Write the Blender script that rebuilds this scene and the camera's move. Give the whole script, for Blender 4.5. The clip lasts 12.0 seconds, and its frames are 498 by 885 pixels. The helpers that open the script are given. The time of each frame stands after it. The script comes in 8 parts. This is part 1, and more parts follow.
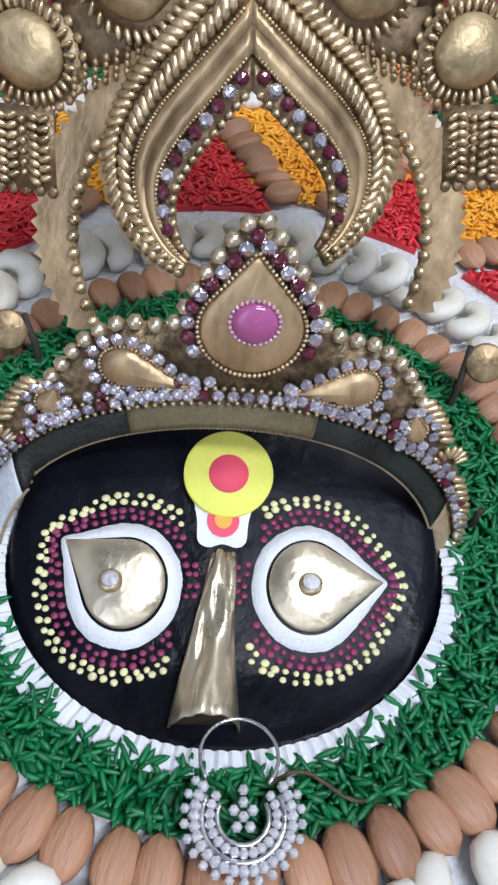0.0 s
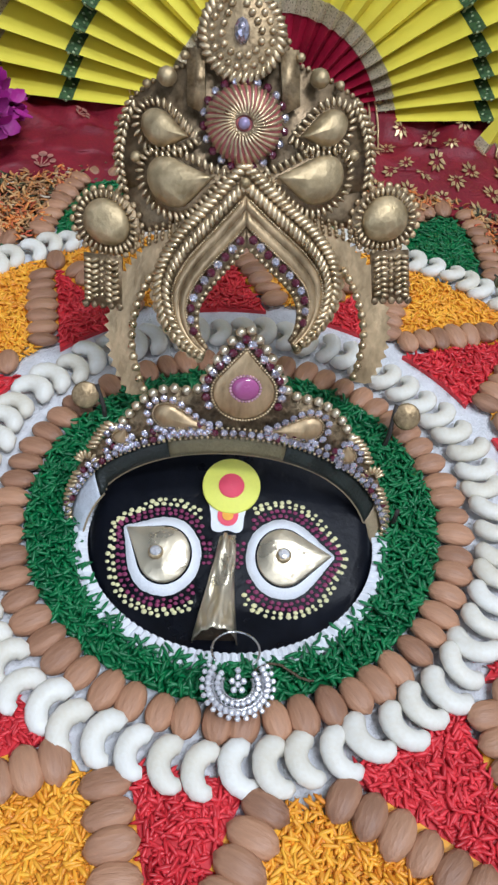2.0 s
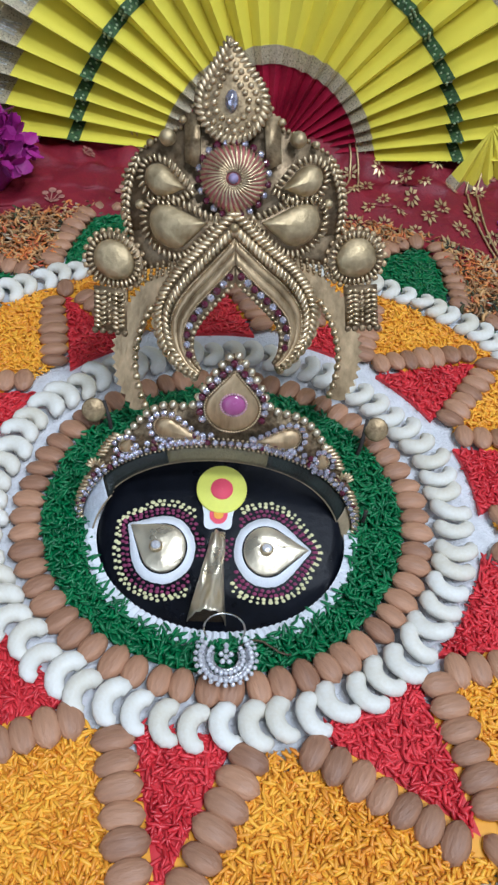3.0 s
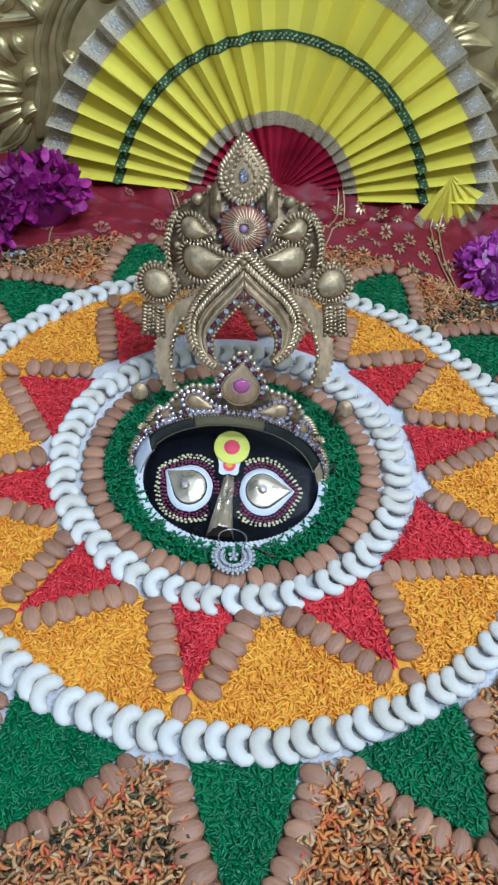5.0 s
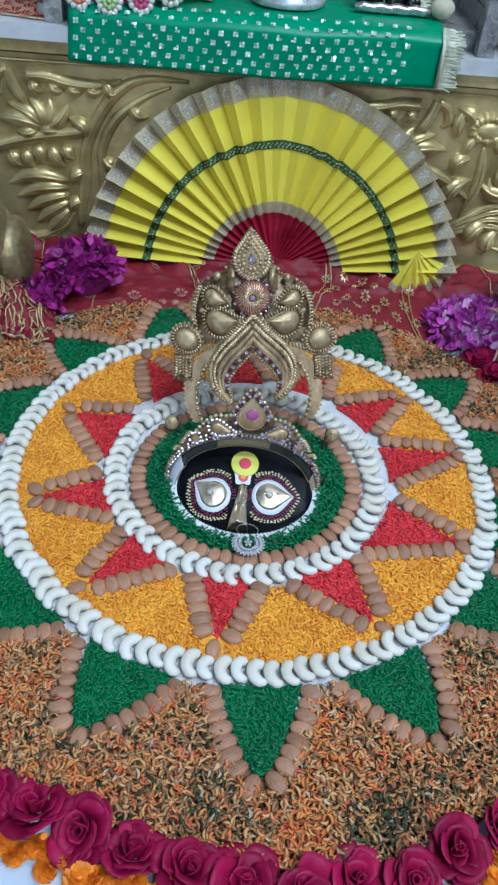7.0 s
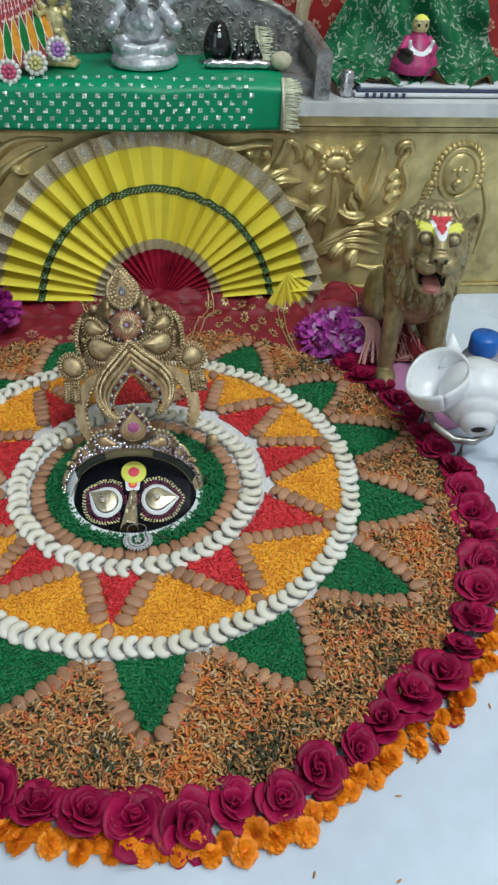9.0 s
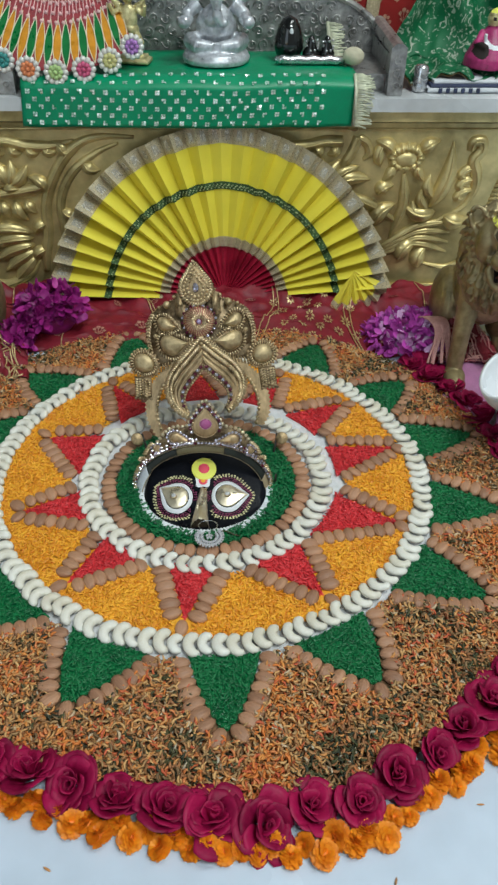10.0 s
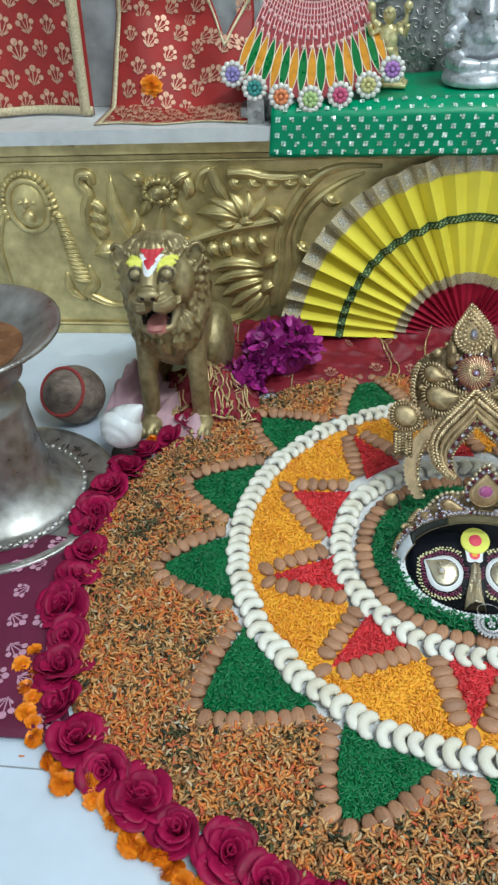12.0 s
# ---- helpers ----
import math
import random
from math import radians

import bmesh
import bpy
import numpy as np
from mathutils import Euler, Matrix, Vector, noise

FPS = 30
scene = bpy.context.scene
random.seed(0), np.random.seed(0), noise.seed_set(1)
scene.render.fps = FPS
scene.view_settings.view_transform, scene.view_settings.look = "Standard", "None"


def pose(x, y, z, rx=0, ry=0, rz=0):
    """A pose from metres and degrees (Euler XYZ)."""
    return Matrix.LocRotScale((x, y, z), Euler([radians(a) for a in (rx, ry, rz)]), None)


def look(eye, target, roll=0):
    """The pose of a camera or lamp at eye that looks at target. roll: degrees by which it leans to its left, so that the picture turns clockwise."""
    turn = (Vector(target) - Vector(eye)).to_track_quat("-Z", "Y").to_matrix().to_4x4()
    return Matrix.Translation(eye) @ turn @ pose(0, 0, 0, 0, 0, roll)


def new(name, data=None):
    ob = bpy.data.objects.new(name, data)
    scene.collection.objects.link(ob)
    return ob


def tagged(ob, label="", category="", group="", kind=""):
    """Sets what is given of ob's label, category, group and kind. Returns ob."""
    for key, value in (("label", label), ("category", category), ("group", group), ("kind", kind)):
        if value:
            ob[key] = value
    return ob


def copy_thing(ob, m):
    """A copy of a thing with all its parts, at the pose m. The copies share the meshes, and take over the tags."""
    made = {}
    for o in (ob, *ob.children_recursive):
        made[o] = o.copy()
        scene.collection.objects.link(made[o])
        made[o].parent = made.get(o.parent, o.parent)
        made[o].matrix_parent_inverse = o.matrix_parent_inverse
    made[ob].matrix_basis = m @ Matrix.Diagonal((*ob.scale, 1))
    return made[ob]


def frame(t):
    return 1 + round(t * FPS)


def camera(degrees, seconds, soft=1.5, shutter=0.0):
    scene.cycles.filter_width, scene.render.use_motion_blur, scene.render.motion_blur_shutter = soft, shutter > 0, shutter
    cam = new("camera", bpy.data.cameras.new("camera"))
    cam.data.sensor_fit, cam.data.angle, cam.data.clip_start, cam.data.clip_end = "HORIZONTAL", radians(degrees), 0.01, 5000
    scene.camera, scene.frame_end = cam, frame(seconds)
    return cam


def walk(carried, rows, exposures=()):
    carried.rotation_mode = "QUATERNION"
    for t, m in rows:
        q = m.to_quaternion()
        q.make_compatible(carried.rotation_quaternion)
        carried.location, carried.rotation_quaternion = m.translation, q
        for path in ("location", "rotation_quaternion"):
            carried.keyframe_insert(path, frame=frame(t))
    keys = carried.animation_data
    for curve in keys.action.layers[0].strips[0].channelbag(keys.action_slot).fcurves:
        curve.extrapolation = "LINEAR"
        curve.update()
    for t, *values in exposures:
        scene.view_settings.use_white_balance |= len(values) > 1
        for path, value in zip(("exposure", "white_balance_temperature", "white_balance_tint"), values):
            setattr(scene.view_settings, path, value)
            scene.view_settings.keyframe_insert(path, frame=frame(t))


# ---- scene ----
cam = camera(36.0, 12.0, soft=2.5)
PATH = [
    (0, (-0.012, -0.142, 0.187), (0.137, 1.072, -1.395), 7.9),
    (0.5, (-0.018, -0.162, 0.208), (0.107, 1.088, -1.348), 7.0),
    (1, (-0.013, -0.184, 0.226), (0.083, 1.14, -1.27), 5.6),
    (1.5, (-0.014, -0.211, 0.251), (0.085, 1.135, -1.225), 5.9),
    (2, (-0.011, -0.225, 0.263), (0.087, 1.133, -1.201), 5.7),
    (2.5, (-0.009, -0.237, 0.277), (0.094, 1.135, -1.174), 5.8),
    (4.3, (-0.015, -0.338, 0.352), (0.098, 1.068, -1.066), 7.2),
    (4.5, (-0.014, -0.349, 0.36), (0.083, 1.057, -1.059), 6.7),
    (5, (-0.014, -0.377, 0.386), (0.077, 1.021, -1.041), 6.5),
    (5.5, (-0.018, -0.398, 0.402), (0.083, 1.0, -1.025), 6.6),
    (6, (-0.021, -0.428, 0.423), (0.085, 0.983, -0.991), 6.5),
    (6.5, (-0.027, -0.466, 0.449), (0.076, 0.98, -0.928), 6.3),
    (6.7, (-0.028, -0.482, 0.459), (0.068, 0.987, -0.895), 6.0),
    (8.3, (-0.001, -0.575, 0.496), (0.104, 0.965, -0.775), 3.7),
    (8.5, (0.014, -0.581, 0.502), (0.141, 0.961, -0.765), 3.3),
    (9, (0.032, -0.587, 0.507), (0.241, 0.96, -0.744), 2.7),
    (9.5, (0.024, -0.582, 0.503), (0.206, 0.974, -0.739), 2.1),
    (10, (0.003, -0.582, 0.502), (0.108, 0.972, -0.752), 1.3),
    (10.5, (-0.035, -0.571, 0.496), (-0.066, 0.98, -0.766), -0.5),
    (11, (-0.081, -0.544, 0.489), (-0.25, 1.01, -0.759), -2.1),
    (11.5, (-0.107, -0.513, 0.483), (-0.333, 1.047, -0.748), -3.1),
    (12, (-0.114, -0.504, 0.483), (-0.357, 1.075, -0.72), -3.7),
]
EXPOSURES = [(0.0, 0.00, 5650, 12), (2.7, -0.18, 5450, 9), (4.3, -0.22, 5000, 6), (6.7, -0.24, 4950, 4), (8.3, -0.40, 5900, 0), (9.5, -0.44, 6050, 0), (10.5, -0.38, 6100, -2), (12.0, -0.13, 5850, -3)]
walk(cam, [(t, look(eye, target, roll)) for t, eye, target, roll in PATH], EXPOSURES)
# light, all unseen: two ceiling tube lamps, and daylight added at an assumed wide doorway behind the camera
def area_lamp(name, at, target, sx, sy, watts, colour):
    data = bpy.data.lights.new(name, "AREA")
    data.shape, data.size, data.size_y = "RECTANGLE", sx, sy
    data.energy, data.color = watts, colour
    ob = new(name, data)
    ob.matrix_world = look(at, target)
    return ob


area_lamp("ceiling_light_front", (0.75, -1.15, 2.36), (0.4, 0.0, 0.1), 1.2, 0.14, 46, (1.0, 0.98, 0.95))
area_lamp("ceiling_light_back", (0.75, -0.10, 2.36), (0.5, 0.25, 0.1), 1.2, 0.14, 20, (1.0, 0.98, 0.95))
# added area lamp, no doorway in view
area_lamp("assumed_doorway_daylight", (-1.15, -1.93, 1.15), (0, 0.2, 0.1), 1.0, 1.9, 7, (0.84, 0.92, 1.0))
world = bpy.data.worlds.new("world")
scene.world = world
world.use_nodes = True
sky = world.node_tree.nodes.new("ShaderNodeTexSky")
sky.sky_type, sky.sun_disc, sky.sun_elevation, sky.sun_rotation = "NISHITA", False, radians(40), radians(200)
world.node_tree.links.new(sky.outputs[0], world.node_tree.nodes["Background"].inputs[0])
world.node_tree.nodes["Background"].inputs[1].default_value = 0.1

rng = np.random.default_rng(7)


# ---- materials ----
def material(name, colour, rough=0.5, metal=0.0, vary=0.12, scale=60.0, bump=0.0, bump_scale=None, island=0.0, obj=0.0,
             dark=None, spec=0.5, sheen=0.0, transmission=0.0, coat=0.0, stretch=None, rough_vary=0.12):
    """Principled surface with colour variation at two scales, fine relief and uneven gloss."""
    m = bpy.data.materials.new(name)
    m.use_nodes = True
    nt = m.node_tree
    n, l = nt.nodes, nt.links
    b = n["Principled BSDF"]
    b.inputs["Metallic"].default_value = metal
    b.inputs["Specular IOR Level"].default_value = spec
    b.inputs["Transmission Weight"].default_value = transmission
    b.inputs["Coat Weight"].default_value = coat
    b.inputs["Sheen Weight"].default_value = sheen
    tc = n.new("ShaderNodeTexCoord")
    mp = n.new("ShaderNodeMapping")
    if stretch:
        mp.inputs["Scale"].default_value = stretch
    l.new(tc.outputs["Object"], mp.inputs[0])
    big = n.new("ShaderNodeTexNoise")
    big.inputs["Scale"].default_value, big.inputs["Detail"].default_value = scale, 4
    fine = n.new("ShaderNodeTexNoise")
    fine.inputs["Scale"].default_value, fine.inputs["Detail"].default_value = (bump_scale or scale * 9), 3
    l.new(mp.outputs[0], big.inputs[0])
    l.new(mp.outputs[0], fine.inputs[0])
    add = n.new("ShaderNodeMath")
    add.operation = "MULTIPLY_ADD"
    l.new(fine.outputs[0], add.inputs[0])
    add.inputs[1].default_value = 0.5
    l.new(big.outputs[0], add.inputs[2])
    last = add.outputs[0]
    for weight, node, out in ((island, "ShaderNodeNewGeometry", "Random Per Island"), (obj, "ShaderNodeObjectInfo", "Random")):
        if weight:
            g = n.new(node)
            a = n.new("ShaderNodeMath")
            a.operation = "MULTIPLY_ADD"
            l.new(g.outputs[out], a.inputs[0])
            a.inputs[1].default_value = weight
            l.new(last, a.inputs[2])
            last = a.outputs[0]
    top = 0.75 + island + obj
    rng_node = n.new("ShaderNodeMapRange")
    l.new(last, rng_node.inputs[0])
    rng_node.inputs[1].default_value, rng_node.inputs[2].default_value = 0.45, max(1.05, 0.55 + top * 0.62)
    ramp = n.new("ShaderNodeMix")
    ramp.data_type = "RGBA"
    l.new(rng_node.outputs[0], ramp.inputs[0])
    c = np.array(colour)
    lo = np.array(dark) if dark is not None else c * (1 - vary * 1.6)
    hi = np.clip(c * (1 + vary), 0, 0.95)
    ramp.inputs[6].default_value = (*lo, 1)
    ramp.inputs[7].default_value = (*hi, 1)
    l.new(ramp.outputs[2], b.inputs["Base Color"])
    rr = n.new("ShaderNodeMapRange")
    l.new(big.outputs[0], rr.inputs[0])
    rr.inputs[1].default_value, rr.inputs[2].default_value = 0.3, 0.7
    rr.inputs[3].default_value, rr.inputs[4].default_value = max(0.02, rough - rough_vary), min(1, rough + rough_vary)
    l.new(rr.outputs[0], b.inputs["Roughness"])
    if bump:
        bp = n.new("ShaderNodeBump")
        bp.inputs["Strength"].default_value, bp.inputs["Distance"].default_value = 0.7, bump
        l.new(fine.outputs[0], bp.inputs["Height"])
        l.new(bp.outputs[0], b.inputs["Normal"])
    return m


def palette(name, stops, rough=0.5, island=True, bump=0.0, per_object=False):
    """Each loose piece takes one of several colours by chance."""
    m = material(name, (0.5, 0.5, 0.5), rough, bump=bump)
    n, l = m.node_tree.nodes, m.node_tree.links
    g = n.new("ShaderNodeObjectInfo" if per_object else "ShaderNodeNewGeometry")
    r = n.new("ShaderNodeValToRGB")
    r.color_ramp.interpolation = "CONSTANT"
    e = r.color_ramp.elements
    while len(e) < len(stops):
        e.new(0.5)
    for i, (at, col) in enumerate(stops):
        e[i].position, e[i].color = at, (*col, 1)
    l.new(g.outputs["Random" if per_object else "Random Per Island"], r.inputs[0])
    l.new(r.outputs[0], n["Principled BSDF"].inputs["Base Color"])
    return m


M = dict(
    marble=material("white_marble", (0.62, 0.705, 0.84), 0.24, vary=0.07, scale=5, bump=0.0002, bump_scale=40, rough_vary=0.06),
    powder=material("white_powder", (0.74, 0.75, 0.78), 0.9, vary=0.10, scale=150, bump=0.0015, bump_scale=700),
    wall=material("painted_wall", (0.38, 0.38, 0.37), 0.7, vary=0.06, scale=4, bump=0.0005, bump_scale=90),
    rice_green=material("green_rice", (0.008, 0.140, 0.040), 0.42, vary=0.3, scale=45, island=0.7, dark=(0.003, 0.070, 0.022)),
    rice_red=material("red_rice", (0.64, 0.036, 0.047), 0.42, vary=0.2, scale=45, island=0.7, dark=(0.36, 0.006, 0.012)),
    rice_orange=material("orange_rice", (0.92, 0.43, 0.030), 0.45, vary=0.15, scale=45, island=0.7, dark=(0.66, 0.19, 0.008)),
    almond=material("almond_skin", (0.38, 0.205, 0.118), 0.52, vary=0.3, scale=120, bump=0.0013, bump_scale=380, obj=0.5,
                    dark=(0.17, 0.080, 0.046), stretch=(0.18, 1, 1)),
    cashew=material("cashew_nut", (0.75, 0.74, 0.69), 0.5, vary=0.08, scale=60, bump=0.0002, obj=0.5, dark=(0.66, 0.60, 0.46)),
    gold=material("antique_gold", (0.74, 0.60, 0.39), 0.36, 0.85, vary=0.22, scale=140, bump=0.0003, bump_scale=600, dark=(0.34, 0.25, 0.13)),
    gold_dark=material("tarnished_gold", (0.46, 0.35, 0.20), 0.48, 0.75, vary=0.3, scale=120, bump=0.0003, bump_scale=700, dark=(0.10, 0.06, 0.025)),
    foil=material("pale_gold_foil", (0.78, 0.69, 0.51), 0.34, 0.9, vary=0.12, scale=90, bump=0.0012, bump_scale=120),
    boss_gold=material("brushed_antique_gold", (0.61, 0.49, 0.295), 0.52, 0.75, vary=0.18, scale=120, bump=0.0009, bump_scale=260, dark=(0.26, 0.19, 0.09)),
    gem_clear=material("clear_stone", (0.66, 0.64, 0.72), 0.10, 0.75, vary=0.25, scale=900, obj=0.6, dark=(0.16, 0.13, 0.18), rough_vary=0.05),
    gem_bright=material("bright_cut_stone", (0.88, 0.90, 0.94), 0.12, 0.25, vary=0.2, scale=900, obj=0.4, dark=(0.40, 0.40, 0.46), rough_vary=0.05),
    gem_wine=material("wine_stone", (0.10, 0.012, 0.03), 0.08, 0.0, vary=0.3, scale=300, coat=0.5),
    gem_pink=material("pink_stone", (0.40, 0.10, 0.27), 0.2, 0.0, vary=0.1, scale=200, coat=0.4),
    setting=material("dark_setting", (0.13, 0.095, 0.06), 0.5, 0.6, vary=0.4, scale=300, bump=0.0004),
    black=material("black_stone_paint", (0.004, 0.005, 0.009), 0.34, spec=0.14, vary=0.4, scale=35, bump=0.0006, bump_scale=250),
    white=material("white_paint", (0.78, 0.80, 0.84), 0.55, vary=0.06, scale=120, bump=0.0003),
    cream=material("cream_paint", (0.80, 0.76, 0.42), 0.5, vary=0.12, scale=200),
    wine=material("wine_paint", (0.25, 0.035, 0.11), 0.5, vary=0.15, scale=200),
    lemon=material("lemon_paint", (0.80, 0.80, 0.13), 0.6, vary=0.05, scale=90),
    rose_paint=material("pink_paint", (0.80, 0.08, 0.14), 0.6, vary=0.06, scale=120),
    silver=material("silver", (0.62, 0.62, 0.64), 0.25, 0.95, vary=0.15, scale=150),
    steel=material("worn_steel", (0.46, 0.46, 0.455), 0.36, 0.75, vary=0.2, scale=22, bump=0.0008, bump_scale=90, dark=(0.17, 0.15, 0.125), rough_vary=0.14),
    brass=material("brass_statue", (0.40, 0.33, 0.18), 0.42, 0.55, vary=0.2, scale=40, bump=0.0005, bump_scale=160, dark=(0.19, 0.145, 0.068)),
    panel=material("gilded_panel", (0.72, 0.60, 0.29), 0.38, 0.6, vary=0.2, scale=14, bump=0.0012, bump_scale=70, dark=(0.28, 0.22, 0.09)),
    yellow_cloth=material("yellow_satin", (0.82, 0.72, 0.07), 0.5, vary=0.05, scale=25, bump=0.0002, bump_scale=2500),
    red_satin=material("crimson_satin", (0.34, 0.008, 0.035), 0.45, vary=0.3, scale=40),
    zari=material("silver_gold_brocade", (0.66, 0.60, 0.44), 0.34, 0.55, vary=0.2, scale=800, bump=0.0006, bump_scale=1200, dark=(0.40, 0.34, 0.22)),
    trim_green=material("green_braid", (0.05, 0.11, 0.035), 0.6, vary=0.6, scale=350, bump=0.001, bump_scale=500, dark=(0.01, 0.02, 0.012)),
)


# ---- building helpers ----
def mesh_of(name, verts, faces, mats, index=None, smooth=True):
    me = bpy.data.meshes.new(name)
    me.from_pydata([tuple(v) for v in verts], [], [tuple(f) for f in faces])
    for m in mats if isinstance(mats, (list, tuple)) else [mats]:
        me.materials.append(m)
    if index is not None:
        me.polygons.foreach_set("material_index", np.asarray(index, dtype=np.int32))
    if smooth:
        me.polygons.foreach_set("use_smooth", np.ones(len(me.polygons), dtype=bool))
    me.update()
    return me


def part(name, me, parent, label=""):
    ob = new(name, me)
    ob.parent = parent
    if name in ("beading", "beadwork", "fringe", "bead_trim", "beaded_edge"):
        ob["kind"] = "stuff"
    if label:
        ob["label"] = label
    return ob


def thing(name, label, category, me=None, group="", kind="", at=(0, 0, 0), turn=0):
    ob = new(name, me)
    ob.matrix_basis = pose(*at, 0, 0, turn)
    return tagged(ob, label, category, group, kind)


class Shape:
    """Collects vertices and faces of one mesh."""

    def __init__(self):
        self.v, self.f, self.i = [], [], []

    def add(self, verts, faces, slot=0):
        k = len(self.v)
        self.v.extend([tuple(p) for p in verts])
        self.f.extend([tuple(a + k for a in q) for q in faces])
        self.i.extend([slot] * len(faces))

    def ball(self, c, r, axes=None, nu=8, nv=5, slot=0, half=False):
        """An ellipsoid; axes: three vectors (rows) of its half lengths."""
        ax = np.diag(r if hasattr(r, "__len__") else (r, r, r)) if axes is None else np.asarray(axes)
        pts = [np.array((0, 0, 1.0))]
        for j in range(1, nv):
            th = math.pi * j / nv * (0.5 if half else 1)
            if half and j == nv:
                break
            for i in range(nu):
                ph = 2 * math.pi * i / nu
                pts.append(np.array((math.sin(th) * math.cos(ph), math.sin(th) * math.sin(ph), math.cos(th))))
        fs = [(0, 1 + i, 1 + (i + 1) % nu) for i in range(nu)]
        for j in range(nv - 2):
            for i in range(nu):
                a, b2 = 1 + j * nu + i, 1 + j * nu + (i + 1) % nu
                fs.append((a, a + nu, b2 + nu, b2))
        if not half:
            pts.append(np.array((0, 0, -1.0)))
            k = 1 + (nv - 2) * nu
            fs += [(k + (i + 1) % nu, k + i, len(pts) - 1) for i in range(nu)]
        self.add([np.asarray(c) + p @ ax for p in pts], fs, slot)

    def tube(self, path, radii, n=8, flat=None, slot=0, closed=False, up=(0, 0, 1)):
        """A round bar along a path; flat: a vector along which it is squeezed, with its factor."""
        path = [np.asarray(p, float) for p in path]
        if not hasattr(radii, "__len__"):
            radii = [radii] * len(path)
        rings = []
        for k, p in enumerate(path):
            a = path[(k - 1) % len(path)] if closed or k else p
            b2 = path[(k + 1) % len(path)] if closed or k < len(path) - 1 else p
            t = b2 - a
            t = t / (np.linalg.norm(t) + 1e-12)
            u = np.cross(t, up)
            if np.linalg.norm(u) < 1e-3:
                u = np.cross(t, (1, 0, 0.01))
            u /= np.linalg.norm(u)
            w = np.cross(u, t)
            ring = []
            for i in range(n):
                ph = 2 * math.pi * i / n
                o = radii[k] * (math.cos(ph) * u + math.sin(ph) * w)
                if flat is not None:
                    d = np.asarray(flat[0])
                    o = o - d * (o @ d) * (1 - flat[1])
                ring.append(p + o)
            rings.append(ring)
        vs = [q for r in rings for q in r]
        m = len(rings)
        fs = []
        for k in range(m if closed else m - 1):
            for i in range(n):
                a, b2 = k * n + i, k * n + (i + 1) % n
                c, d = ((k + 1) % m) * n + (i + 1) % n, ((k + 1) % m) * n + i
                fs.append((a, d, c, b2))
        if not closed:
            fs.append(tuple(range(n)))
            fs.append(tuple((m - 1) * n + i for i in reversed(range(n))))
        self.add(vs, fs, slot)

    def lathe(self, prof, n=32, c=(0, 0, 0), slot=0):
        """A turned shape round a vertical axis from (radius, height) pairs."""
        vs = [(c[0] + r * math.cos(2 * math.pi * i / n), c[1] + r * math.sin(2 * math.pi * i / n), c[2] + z) for r, z in prof for i in range(n)]
        fs = [(k * n + i, k * n + (i + 1) % n, (k + 1) * n + (i + 1) % n, (k + 1) * n + i) for k in range(len(prof) - 1) for i in range(n)]
        self.add(vs, fs, slot)

    def box(self, lo, hi, slot=0):
        (a, b2, c), (d, e, g) = lo, hi
        vs = [(x, y, z) for x in (a, d) for y in (b2, e) for z in (c, g)]
        self.add(vs, [(0, 1, 3, 2), (4, 6, 7, 5), (0, 4, 5, 1), (2, 3, 7, 6), (0, 2, 6, 4), (1, 5, 7, 3)], slot)

    def sheet(self, fn, nu, nv, slot=0, thick=0.0):
        """A sheet fn(u, v), both from 0 to 1."""
        g = np.array([[fn(i / nu, j / nv) for i in range(nu + 1)] for j in range(nv + 1)])
        w = nu + 1
        fs = [(j * w + i, j * w + i + 1, (j + 1) * w + i + 1, (j + 1) * w + i) for j in range(nv) for i in range(nu)]
        self.add(g.reshape(-1, 3), fs, slot)
        if thick:
            du = np.gradient(g, axis=1)
            dv = np.gradient(g, axis=0)
            nn = np.cross(du, dv)
            nn /= np.linalg.norm(nn, axis=2, keepdims=True) + 1e-12
            h = g - nn * thick
            k = len(self.v)
            self.add(h.reshape(-1, 3), [tuple(reversed(q)) for q in fs], slot)
            o = k - w * (nv + 1)
            rim = [i for i in range(w)] + [j * w + nu for j in range(1, nv + 1)] + [nv * w + i for i in range(nu - 1, -1, -1)] + [j * w for j in range(nv - 1, 0, -1)]
            for a, b2 in zip(rim, rim[1:] + rim[:1]):
                self.f.append((o + a, k + a, k + b2, o + b2))
                self.i.append(slot)

    def mesh(self, name, mats, smooth=True):
        return mesh_of(name, self.v, self.f, mats, self.i, smooth)


def in_poly(p, poly):
    x, y = p[:, 0], p[:, 1]
    inside = np.zeros(len(p), bool)
    q = np.asarray(poly)
    for (x0, y0), (x1, y1) in zip(q, np.roll(q, -1, 0)):
        cross = ((y0 > y) != (y1 > y)) & (x < (x1 - x0) * (y - y0) / (y1 - y0 + 1e-12) + x0)
        inside ^= cross
    return inside


def edge_distance(p, poly):
    d = np.full(len(p), 9.0)
    q = np.asarray(poly)
    for a, b2 in zip(q, np.roll(q, -1, 0)):
        ab = b2 - a
        t = np.clip(((p - a) @ ab) / (ab @ ab), 0, 1)
        d = np.minimum(d, np.linalg.norm(p - a - t[:, None] * ab, axis=1))
    return d


def scatter(keep, lo, hi, step):
    """Uneven points over a rectangle that keep() accepts."""
    xs, ys = np.arange(lo[0], hi[0], step), np.arange(lo[1], hi[1], step)
    p = np.stack(np.meshgrid(xs, ys), -1).reshape(-1, 2) + rng.uniform(-0.75, 0.75, (len(xs) * len(ys), 2)) * step
    return p[keep(p)]


